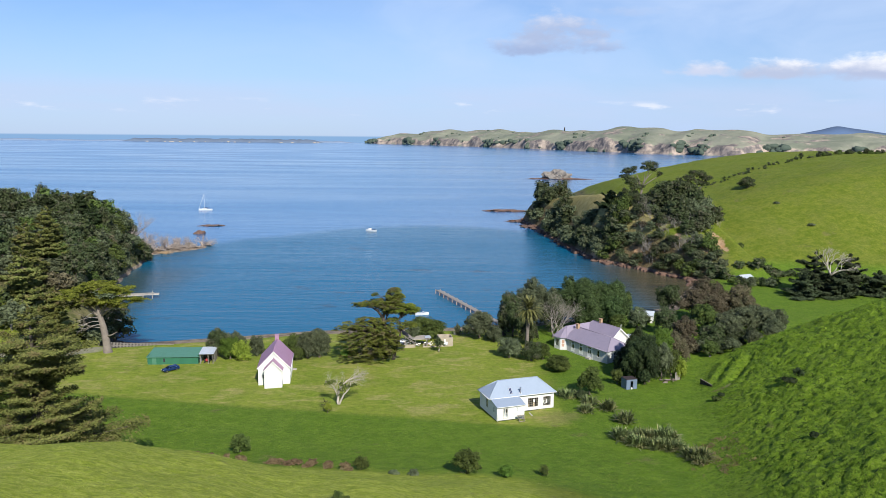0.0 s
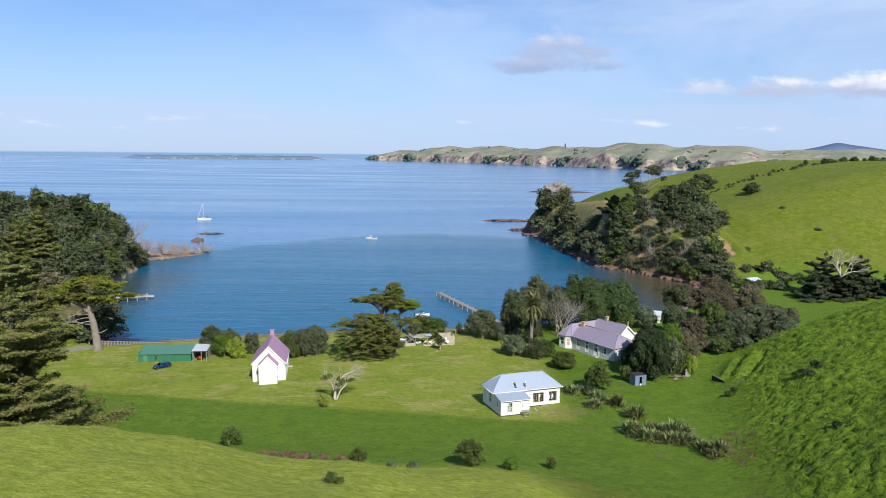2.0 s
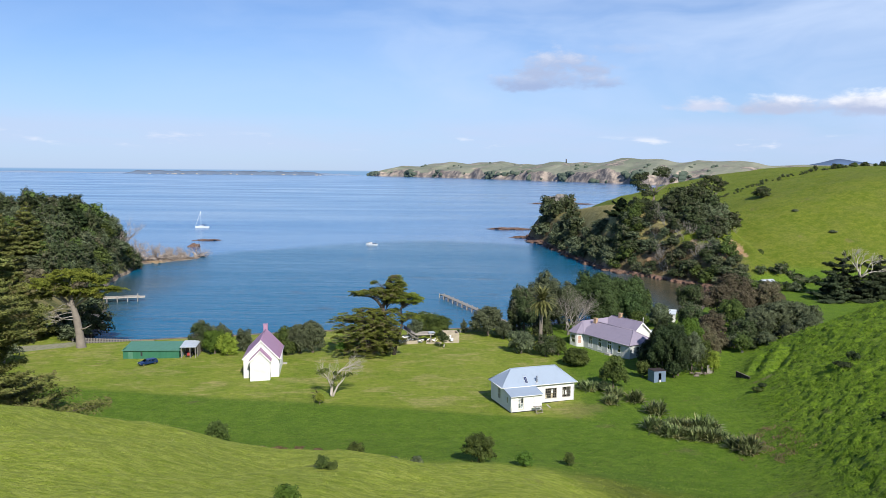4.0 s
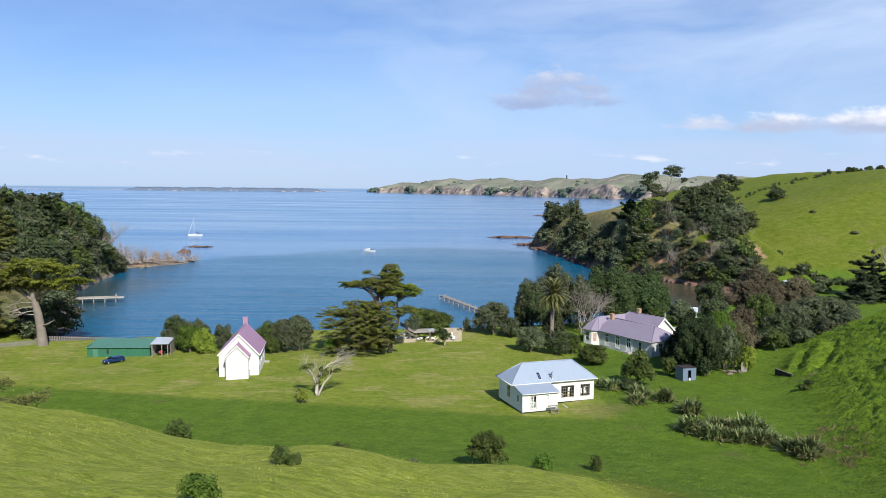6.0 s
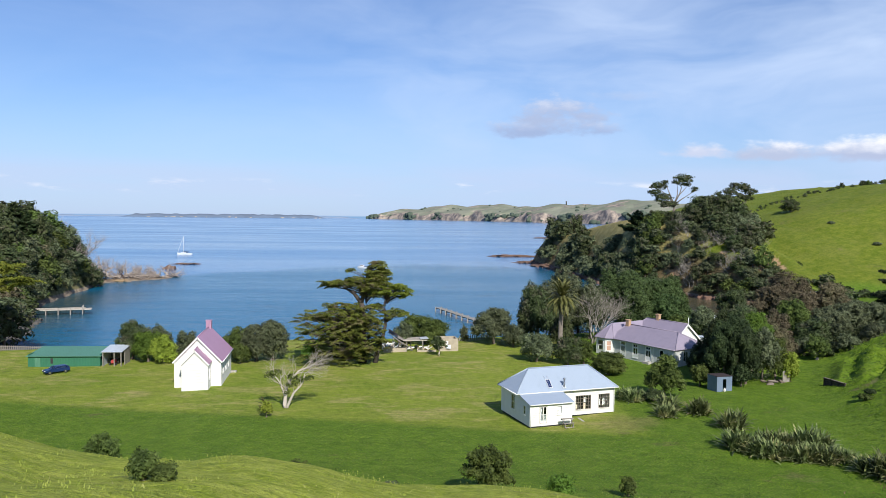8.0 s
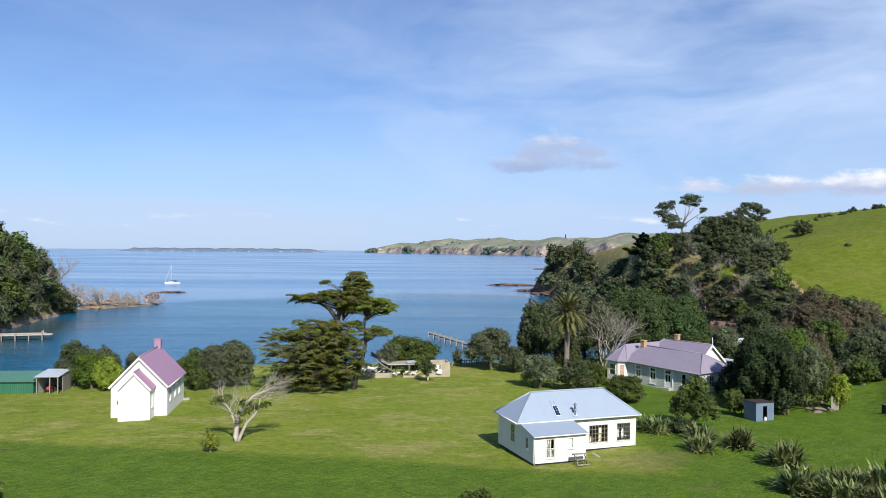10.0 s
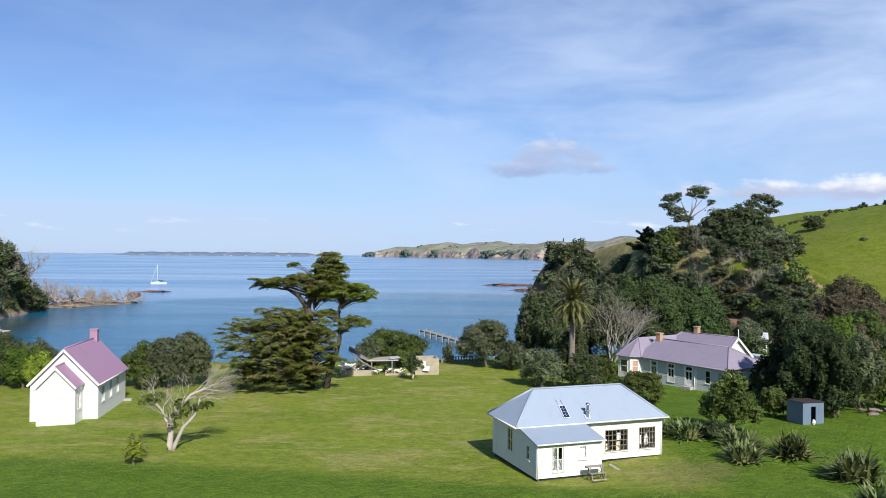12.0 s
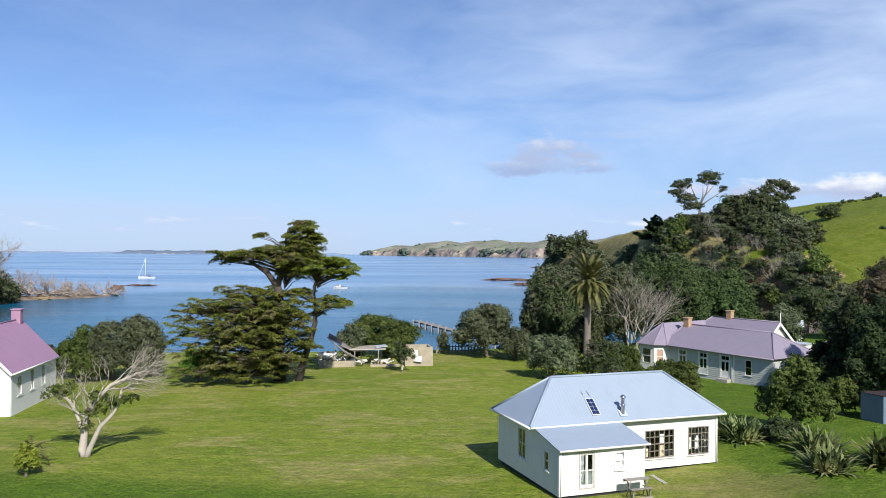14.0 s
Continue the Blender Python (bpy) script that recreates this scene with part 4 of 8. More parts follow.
def build_chapel():
    g0 = 2.2
    K = thing("chapel", pose(-36.76, 158.24, g0, 0, 0, 8.17), "small white weatherboard chapel with faded purple iron gable roof", "chapel")
    L, W, E, R = 10.6, 6.66, 4.15, 7.62
    h = W / 2

    def gable(y0, y1, hw, eave, top, name="wall"):
        bm = bmesh.new()
        pts = [(-hw, y0, -0.6), (hw, y0, -0.6), (hw, y0, eave), (0, y0, top), (-hw, y0, eave)]
        a = [bm.verts.new(p) for p in pts]
        b = [bm.verts.new((p[0], y1, p[2])) for p in pts]
        bm.faces.new(a)
        bm.faces.new(b[::-1])
        for i in range(5):
            bm.faces.new((a[(i + 1) % 5], a[i], b[i], b[(i + 1) % 5]))
        bmesh.ops.recalc_face_normals(bm, faces=bm.faces)
        return part(name, bm, WHITE, K)

    gable(0, 0.14, h, E, R - 0.1)
    gable(L - 0.14, L, h, E, R - 0.1)
    holes = [(1.3, 2.3, 1.75, 3.45), (4.15, 5.1, 1.75, 3.6), (6.85, 7.8, 1.75, 3.6)]
    for s in (1, -1):
        bm = bmesh.new()
        x0, x1 = sorted((s * h, s * (h - 0.14)))
        wall(bm, 0.14, L - 0.14, -0.6, E, x0, x1, holes, across=True)
        clad(part("wall", bm, WHITE, K), 0.14, L - 0.14, -0.2, E - 0.1, s * h, s, WHITE, holes, True)
        for a, b, z0, z1 in holes:
            window(K, a, b, z0, z1, s * h, -s, across=True, cols=2, rows=3, label="narrow white sash window")
    sl = (R - E) / h

    def slopes(y0, y1, hw, top, over, name):
        for s in (-1, 1):
            bm = bmesh.new()
            e = hw + over
            slab(bm, [(0, y0, top), (0, y1, top), (s * e, y1, top - sl * e), (s * e, y0, top - sl * e)], 0.07)
            part(name, bm, ROOF_PINK, K)
        bm = bmesh.new()
        tube(bm, [(0, y0, top + 0.01), (0, y1, top + 0.01)], [0.08, 0.08], 6)
        part("ridge_cap", bm, ROOF_PINK, K)
        for s in (-1, 1):
            bm = bmesh.new()
            e = hw + over
            slab(bm, [(0, y0 - 0.05, top - 0.02), (0, y0 - 0.004, top - 0.02), (s * e, y0 - 0.004, top - sl * e - 0.02), (s * e, y0 - 0.05, top - sl * e - 0.02)], 0.22)
            part("bargeboard", bm, TRIM, K)

    slopes(-0.28, L + 0.28, h, R, 0.28, "roof")
    gutter(K, (h + 0.3, -0.28, E - 0.3), (h + 0.3, L + 0.28, E - 0.3))
    # porch
    P, pw = 2.4, 1.86
    pt = 6.1
    pe = pt - sl * pw
    gable(-P, -P + 0.12, pw, pe, pt - 0.08)
    for s in (1, -1):
        x0, x1 = sorted((s * pw, s * (pw - 0.12)))
        bm = bmesh.new()
        hl = [(-1.6, -0.8, 1.6, 3.3)] if s > 0 else []
        wall(bm, -P + 0.12, 0.0, -0.6, pe, x0, x1, hl, across=True)
        part("wall", bm, WHITE, K)
    window(K, -1.6, -0.8, 1.6, 3.3, pw, -1, across=True, cols=1, rows=2)
    slopes(-P - 0.2, 0.0, pw, pt, 0.22, "porch_roof")
    # the stack on the far end of the ridge
    part("vent_stack", bx(-0.42, 0.42, L - 1.1, L - 0.35, R - 0.6, R + 0.95, 0.03), ROOF_PINK, K, "boxed purple ridge stack")
    part("stack_cap", bx(-0.5, 0.5, L - 1.18, L - 0.27, R + 0.955, R + 1.08, 0.03), ROOF_PINK, K)
    for x in (-h, h - 0.12):
        part("corner_board", bx(x, x + 0.12, -0.02, 0.0, -0.5, E - 0.1), TRIM, K)
    part("floor", bx(-h + 0.16, h - 0.16, 0.2, L - 0.2, 0.2, 0.3), WOOD_BROWN, K)
    part("back_step", bx(h, h + 0.9, L - 0.9, L - 0.1, -0.3, 0.45, 0.02), CONCRETE, K)
    part("meter_box", bx(-pw - 0.5, -pw - 0.2, -0.12, -0.02, 1.6, 2.4, 0.01), WOOD_GREY, K)


def build_villa():
    g0 = 2.5
    V = thing("villa", pose(30.5, 187.1, g0, 0, 0, -56.85) @ Matrix.Diagonal((0.95, 1, 1, 1)), "long pale weatherboard villa with mauve iron roof and brick chimneys", "house")
    E, R = 3.1, 5.45
    mats = (ROOF_MAUVE, ROOF_MAUVE_SIDE)
    # front wing
    doors = [(1.9, 3.0, 0.3, 2.75), (5.0, 6.15, 0.3, 2.75), (8.1, 9.3, 0.3, 2.75)]
    bm = bmesh.new()
    wall(bm, 0.0, 15.0, -1.2, E, 0.0, 0.14, doors + [(11.4, 12.3, 0.9, 2.6)])
    clad(part("wall", bm, BOARD_GREY, V), 0.2, 14.88, -0.4, E - 0.1, 0.0, -1, BOARD_GREY, [(a - 0.17, b + 0.17, z0 - 0.1, z1 + 0.1) for a, b, z0, z1 in doors] + [(11.4, 12.3, 0.9, 2.6)])
    for a, b, z0, z1 in doors:
        window(V, a, b, z0, 2.15, 0.0, 1, cols=2, rows=1, name="french_door", label="white glazed french door", sash=0.1, bar=0.14)
        window(V, a, b, 2.2, z1, 0.0, 1, cols=2, rows=1, name="fanlight")
        part("door_panel", bx(a + 0.1, b - 0.1, -0.012, 0.028, z0 + 0.1, z0 + 0.72), TRIM, V)
        for x in (a - 0.16, b + 0.004):
            part("architrave", bx(x, x + 0.156, -0.04, -0.004, z0 - 0.1, z1 + 0.1), TRIM, V)
    window(V, 11.4, 12.3, 0.9, 2.6, 0.0, 1, cols=1, rows=2)
    bm = bmesh.new()
    wall(bm, 0.14, 7.4, -1.2, E, 14.86, 15.0, [(2.0, 3.2, 0.9, 2.6)], across=True)
    part("wall", bm, BOARD_GREY, V)
    window(V, 2.0, 3.2, 0.9, 2.6, 15.0, -1, across=True)
    bm = bmesh.new()
    wall(bm, 0.0, 15.0, -1.2, E, 7.45, 7.6)
    part("wall", bm, BOARD_GREY, V)
    hip_roof(V, -0.6, 15.0, 0.0, 7.6, E, R, (0.3, 2.8), mats, 0.4)
    gutter(V, (0.1, -0.46, E - 0.04), (15.4, -0.46, E - 0.04), ROOF_MAUVE)
    for x in (0.06, 9.85, 14.9):
        part("corner_board", bx(x, x + 0.14, -0.03, 0.0, -1.2, E - 0.1), TRIM, V)
    bm = bmesh.new()
    tube(bm, [(9.7, -0.08, -1.0), (9.7, -0.08, E - 0.1)], [0.05, 0.05], 6)
    part("downpipe", bm, TRIM, V)
    # west wing with its faceted bay
    foot = [(-3.4, -1.25), (-1.0, -1.25), (0.0, -0.2), (0.0, 9.5), (-4.2, 9.5), (-4.2, -0.3)]
    for i in range(len(foot)):
        p, q = Vector((*foot[i], 0)), Vector((*foot[(i + 1) % len(foot)], 0))
        d = q - p
        ang = math.atan2(d.y, d.x)
        ln = d.length
        wide = 0.14
        hole = [(ln * 0.2, ln * 0.8, 0.75, 2.6)] if i in (0, 1, 5) else ([(1.5, 2.6, 0.75, 2.6)] if i == 4 else [])
        holder = part("wall", bx(0, 0.01, wide - 0.01, wide, -1.0, -0.99), WHITE, V)
        holder.matrix_basis = Matrix.Translation(p) @ Matrix.Rotation(ang, 4, "Z")
        bm = bmesh.new()
        wall(bm, 0, ln, -1.2, E, 0.0, wide, hole)
        bm.to_mesh(holder.data)
        bm.free()
        for a, b, z0, z1 in hole:
            bm = bmesh.new()
            wall(bm, a, b, z0, z1, -0.03, 0.08, [(a + 0.08, b - 0.08, z0 + 0.08, z0 + 0.9), (a + 0.08, b - 0.08, z0 + 0.97, z1 - 0.08)])
            part("window_frame", bm, TRIM, holder)
            part("window_pane", bx(a + 0.08, b - 0.08, 0.03, 0.04, z0 + 0.08, z1 - 0.08), BLIND if i == 1 else GLASS, holder, "salmon blind behind glass" if i == 1 else "").visible_shadow = False
    ap, back = Vector((-2.1, 1.6, R + 0.12)), Vector((-2.1, 9.6, R + 0.12))
    o = 0.4
    ring = [(-4.2 - o, -0.3 - 0.2, E), (-3.4 - 0.2, -1.25 - o, E), (-1.0 + 0.2, -1.25 - o, E), (0.0 + o, -0.2 - 0.2, E)]
    roof = None
    for p, q in zip(ring, ring[1:]):
        bm = bmesh.new()
        slab(bm, [p, q, ap], 0.07)
        ob = part("bay_roof", bm, ROOF_MAUVE, roof or V)
        roof = roof or ob
    for pts in ([ring[3], (0.0 + o, 9.6, E), back, ap], [ring[0], ap, back, (-4.2 - o, 9.6, E)], [(0.4, 9.6, E), (-4.6, 9.6, E), back]):
        bm = bmesh.new()
        slab(bm, pts, 0.07)
        part("bay_roof", bm, ROOF_MAUVE_SIDE, roof)
    for p in ring:
        bm = bmesh.new()
        tube(bm, [p, ap + Vector((0, 0, 0.02))], [0.07, 0.07], 6)
        part("hip_cap", bm, ROOF_MAUVE, roof)
    # rear wing, ending in a white gable
    y0, y1, t2 = 7.2, 13.4, 6.05
    ym = (y0 + y1) / 2
    bm = bmesh.new()
    wall(bm, 0.0, 8.4, -1.2, E, y1 - 0.14, y1)
    part("wall", bm, BOARD_GREY, V)
    bm = bmesh.new()
    pts = [(y0, -1.2), (y1, -1.2), (y1, E), (ym, t2 - 0.12), (y0, E)]
    a = [bm.verts.new((8.4, *p)) for p in pts]
    b = [bm.verts.new((8.26, *p)) for p in pts]
    bm.faces.new(a)
    bm.faces.new(b[::-1])
    for i in range(5):
        bm.faces.new((a[(i + 1) % 5], a[i], b[i], b[(i + 1) % 5]))
    bmesh.ops.recalc_face_normals(bm, faces=bm.faces)
    part("gable_wall", bm, WHITE, V, "white weatherboard gable")
    hip_roof(V, -4.0, 8.4, y0, y1, E, t2, (2.6, None), mats, 0.35)
    sl = (t2 - E) / (ym - y0 + 0.35)
    for s in (-1, 1):
        bm = bmesh.new()
        e = (y1 - y0) / 2 + 0.35
        slab(bm, [(8.756, ym, t2 + 0.04), (8.82, ym, t2 + 0.04), (8.82, ym + s * e, t2 - sl * e + 0.04), (8.756, ym + s * e, t2 - sl * e + 0.04)], 0.3)
        part("bargeboard", bm, TRIM, V)
    bm = bmesh.new()
    tube(bm, [(8.8, ym, t2 - 0.6), (8.8, ym, t2 + 1.15)], [0.08, 0.05], 6)
    part("finial", bm, TRIM, V)
    # chimneys
    for x, y, zb, zt, w in ((0.2, 3.5, R - 0.9, R + 0.75, 0.42), (1.3, 10.4, t2 - 1.0, t2 + 0.85, 0.38)):
        ch = part("chimney", bx(x - w, x + w, y - 0.32, y + 0.32, zb, zt, 0.02), BRICK, V, "buff brick chimney")
        part("chimney_cap", bx(x - w - 0.08, x + w + 0.08, y - 0.4, y + 0.4, zt + 0.003, zt + 0.14, 0.02), BRICK, ch)
    part("porch_step", bx(8.0, 9.6, -0.8, -0.02, -0.8, 0.2, 0.02), CONCRETE, V)
    part("floor", bx(0.2, 14.8, 0.2, 7.4, 0.0, 0.1), WOOD_BROWN, V)
    # added near-black backing, shade for the rooms behind the glass
    part("inner_wall", bx(0.2, 14.8, 3.0, 3.05, 0.1, E), DARK, V)


def build_green_shed():
    S = thing("boat_shed", pose(-69.4, 171.9, 1.75, 0, 0, 4.5), "long low green iron shed on the lawn", "shed")
    L, W, E, R = 11.6, 6.0, 2.25, 2.75
    bm = bmesh.new()
    wall(bm, 0, L, -0.6, E, 0, 0.1, [(3.6, 4.0, 1.0, 1.9)])
    part("wall", bm, GREEN_IRON, S)
    for x in (0.0, L - 0.1):
        bm = bmesh.new()
        wall(bm, 0.1, W, -0.6, E + 0.3, x, x + 0.1, across=True)
        part("wall", bm, GREEN_IRON, S)
    bm = bmesh.new()
    wall(bm, 0.1, L - 0.1, -0.6, R - 0.1, W - 0.1, W)
    part("wall", bm, GREEN_IRON, S)
    for i in range(2):
        bm = bmesh.new()
        x0, x1 = -0.25 + i * 6.1, 5.84 + i * 6.0
        slab(bm, [(x0, -0.3, E + 0.03), (x1, -0.3, E + 0.03), (x1, W + 0.2, R + 0.08 + 0.03), (x0, W + 0.2, R + 0.08 + 0.03)], 0.06)
        part("roof_sheet", bm, GREEN_ROOF, S)
    part("window", bx(3.6, 4.0, 0.03, 0.06, 1.0, 1.9), DARK, S)
    part("door", bx(1.1, 2.0, -0.03, -0.002, -0.1, 1.95), GREEN_ROOF, S)
    # the open tractor bay beside it
    B = thing("tractor_shelter", pose(-57.5, 172.9, 2.0, 0, 0, 6), "open-fronted shelter with pale tin roof beside the shed", "shelter")
    bm = bmesh.new()
    slab(bm, [(-0.1, -0.5, 2.75), (3.3, -0.5, 2.75), (3.3, 4.4, 3.15), (-0.1, 4.4, 3.15)], 0.08)
    part("roof", bm, TIN, B)
    for x in (0.1, 1.9, 3.0):
        part("post", bx(x, x + 0.14, -0.3, -0.16, -0.5, 2.7), WOOD_GREY, B)
    part("side_wall", bx(0.0, 0.08, 0.0, 4.2, -0.5, 2.7), TIN, B)
    part("back_wall", bx(0.1, 3.1, 4.1, 4.2, -0.5, 2.9), WOOD_GREY, B)
    part("side_wall", bx(3.12, 3.2, 1.2, 4.2, -0.5, 2.8), WOOD_GREY, B)
    T = thing("tractor", pose(-56.3, 174.6, 2.05, 0, 0, 10), "small faded red tractor parked in the shelter", "tractor")
    part("bonnet", bx(-0.3, 0.3, -0.9, 0.4, 0.55, 1.05, 0.06), RED, T)
    part("seat", bx(-0.25, 0.25, 0.55, 0.95, 0.85, 1.0, 0.05), RUBBER, T)
    bm = bmesh.new()
    tube(bm, [(0, 0.4, 1.0), (0, 0.5, 1.3)], [0.03, 0.03], 5)
    part("steering_column", bm, RUBBER, T)
    for x, y, r in ((-0.6, 0.7, 0.55), (0.6, 0.7, 0.55), (-0.5, -0.7, 0.32), (0.5, -0.7, 0.32)):
        bm = bmesh.new()
        tube(bm, [(x - 0.12, y, r), (x + 0.12, y, r)], [r, r], 16)
        part("wheel", bm, RUBBER, T)


def build_car():
    C = thing("car", pose(-62.4, 167.4, 2.22, 0, 0, 46) @ Matrix.Scale(0.84, 4), "dark blue estate car parked on the lawn beside the shed", "car")
    # profile along x, nose at -x
    prof = [(-2.2, 0.35), (-2.25, 0.62), (-2.05, 0.80), (-1.15, 0.93), (-0.45, 1.40), (1.75, 1.43), (2.2, 0.98), (2.25, 0.4)]
    bm = bmesh.new()
    ring = []
    for y in (-0.85, 0.85):
        ring.append([bm.verts.new((x, y * (0.82 if z > 1.1 else 1.0), z)) for x, z in prof])
    bm.faces.new(ring[0])
    bm.faces.new(ring[1][::-1])
    for i in range(len(prof)):
        j = (i + 1) % len(prof)
        bm.faces.new((ring[0][j], ring[0][i], ring[1][i], ring[1][j]))
    bmesh.ops.recalc_face_normals(bm, faces=bm.faces)
    bmesh.ops.bevel(bm, geom=list(bm.edges), offset=0.05, segments=2, affect="EDGES")
    part("body", bm, CAR_BLUE, C)
    for s in (-1, 1):
        for a, b in ((-0.55, 0.25), (0.32, 1.05), (1.12, 1.7)):
            bm = bmesh.new()
            pts = [(a - (0.3 if a < 0 else 0), s * 0.862, 0.97), (b, s * 0.862, 0.97), (b - 0.03, s * 0.735, 1.34), (a + 0.05, s * 0.735, 1.34)]
            slab(bm, pts, 0.02)
            part("side_window", bm, GLASS, C)
    bm = bmesh.new()
    slab(bm, [(-1.08, -0.72, 1.0), (-1.08, 0.72, 1.0), (-0.5, 0.62, 1.40), (-0.5, -0.62, 1.40)], 0.02, False)
    part("windscreen", bm, GLASS, C)
    bm = bmesh.new()
    slab(bm, [(1.84, -0.6, 1.38), (1.84, 0.6, 1.38), (2.2, 0.7, 1.03), (2.2, -0.7, 1.03)], 0.02, False)
    part("rear_window", bm, GLASS, C)
    for x in (-1.4, 1.4):
        for s in (-1, 1):
            bm = bmesh.new()
            tube(bm, [(x, s * 0.68, 0.31), (x, s * 0.88, 0.31)], [0.31, 0.31], 16)
            wheel = part("wheel", bm, RUBBER, C)
            bm = bmesh.new()
            tube(bm, [(x, s * 0.87, 0.31), (x, s * 0.895, 0.31)], [0.19, 0.17], 12)
            part("rim", bm, METAL, wheel)
    for s in (-1, 1):
        part("headlight", bx(-2.24, -2.16, s * 0.6 - 0.16, s * 0.6 + 0.16, 0.62, 0.76, 0.02), HULL, C)
        part("tail_light", bx(2.2, 2.26, s * 0.68 - 0.1, s * 0.68 + 0.1, 0.72, 0.95, 0.02), RED, C)


RUST = plain("dark_rusty_iron", (0.05, 0.036, 0.036), 0.7, vary=0.5)


def build_outhouse():
    O = thing("outhouse", pose(38.0, 154.3, 3.35, 0, 0, 15), "small faded blue iron outhouse with an open doorway", "hut")
    L, W = 2.45, 2.3
    bm = bmesh.new()
    wall(bm, 0, L, -0.5, 2.1, 0, 0.06, [(0.95, 1.5, -0.05, 1.75)])
    part("front_wall", bm, BLUE_IRON, O)
    for x in (0, L - 0.06):
        bm = bmesh.new()
        wall(bm, 0.06, W, -0.5, 2.1, x, x + 0.06, across=True)
        part("side_wall", bm, BLUE_IRON, O)
    part("back_wall", bx(0.06, L - 0.06, W - 0.06, W, -0.5, 2.1), BLUE_IRON, O)
    bm = bmesh.new()
    slab(bm, [(-0.05, -0.06, 2.20), (L + 0.05, -0.06, 2.20), (L + 0.05, W + 0.05, 2.14), (-0.05, W + 0.05, 2.14)], 0.04)
    part("roof", bm, RUST, O)
    # near-black floor, the hut's inner shade put into its colour
    part("floor", bx(0.06, L - 0.06, 0.06, W - 0.06, -0.3, -0.06), DARK, O)
    S = thing("sack", pose(38.0, 154.3, 3.35, 0, 0, 15) @ pose(1.15, -0.12, -0.05), "crumpled white sack in the outhouse doorway", "sack")
    bm = bmesh.new()
    bmesh.ops.create_icosphere(bm, subdivisions=2, radius=0.2)
    for v in bm.verts:
        v.co.z = v.co.z * 1.4 + 0.26
        v.co *= 1 + 0.5 * noise.noise(v.co * 4)
    part("bag", bm, CURTAIN, S)


def build_jetty():
    J = thing("jetty", pose(0, 0, 0), "long narrow weathered timber jetty on piles running into the bay", "jetty")
    a, b = Vector((15.6, 220.5, 0)), Vector((-2.9, 267.5, 0))
    d = (b - a)
    ln = d.length
    J.matrix_basis = Matrix.Translation(a) @ Matrix.Rotation(math.atan2(d.y, d.x), 4, "Z")
    part("deck_beam", bx(0, ln, -0.75, -0.6, 0.95, 1.15), WOOD_GREY, J)
    part("deck_beam", bx(0, ln, 0.6, 0.75, 0.95, 1.15), WOOD_GREY, J)
    n = int(ln / 0.3)
    me = None
    for i in range(n):
        ob = part("plank", bx(-0.135, 0.135, -0.85, 0.85, 0, 0.06), WOOD_GREY, J) if me is None else new("plank", me)
        me = ob.data
        ob.parent = J
        ob.location = (0.15 + i * 0.3, 0, 1.153)
    me = None
    for i in range(13):
        for s in (-1, 1):
            x = 3 + i * (ln - 3.4) / 12
            if me is None:
                bm = bmesh.new()
                tube(bm, [(0, 0, -4), (0, 0, 1.5)], [0.17, 0.15], 8)
                ob = part("pile", bm, WOOD_GREY, J)
                me = ob.data
            else:
                ob = new("pile", me)
                ob.parent = J
            ob.location = (x, s * 0.92, 0)
    for i in range(13):
        x = 3 + i * (ln - 3.4) / 12
        part("cross_beam", bx(x - 0.1, x + 0.1, -1.0, 1.0, 0.72, 0.94), WOOD_GREY, J)
    # the short western jetty
    J2 = thing("jetty", pose(-118.4, 248.0, 0.3, 0, 0, 19), "short pale timber jetty with a railing off the western shore", "jetty")
    l2 = 20.2
    part("deck", bx(0, l2, -0.9, 0.9, 0.95, 1.2), BARK_WHITE, J2)
    for i in range(7):
        for s in (-1, 1):
            x = 1.6 + i * 3.0
            bm = bmesh.new()
            tube(bm, [(x, s * 0.95, -4), (x, s * 0.95, 2.1 if i in (2, 6) else 1.45)], [0.15, 0.13], 8)
            part("pile", bm, WOOD_GREY, J2)
    part("kerb_rail", bx(2, l2, -0.9, -0.78, 1.30, 1.46), BARK_PALE, J2)
    part("kerb_rail", bx(2, l2, 0.78, 0.9, 1.30, 1.46), BARK_PALE, J2)
    part("landing", bx(l2 + 0.01, l2 + 1.6, -1.3, 1.3, 0.95, 1.2, 0.02), BARK_WHITE, J2)


build_cottage()
build_bench()
build_chapel()
build_villa()
build_green_shed()
build_car()
build_outhouse()
build_jetty()


# ---- plants ----
def cube_ball(n=3):
    """Corners and faces of a rounded cube, radius 1."""
    v, f = [], []
    for ax in range(3):
        for s in (-1, 1):
            o = len(v)
            for i in range(n + 1):
                for j in range(n + 1):
                    p = [0, 0, 0]
                    p[ax], p[(ax + 1) % 3], p[(ax + 2) % 3] = s, 2 * i / n - 1, 2 * j / n - 1
                    q = np.array(p, float)
                    v.append(q / np.linalg.norm(q))
            for i in range(n):
                for j in range(n):
                    a = o + i * (n + 1) + j
                    b, c, e = (a + n + 1, a + n + 2, a + 1) if s > 0 else (a + 1, a + n + 2, a + n + 1)
                    f += [(a, b, c), (a, c, e)]
    return np.array(v), np.array(f)


BALL_V, BALL_F = cube_ball()


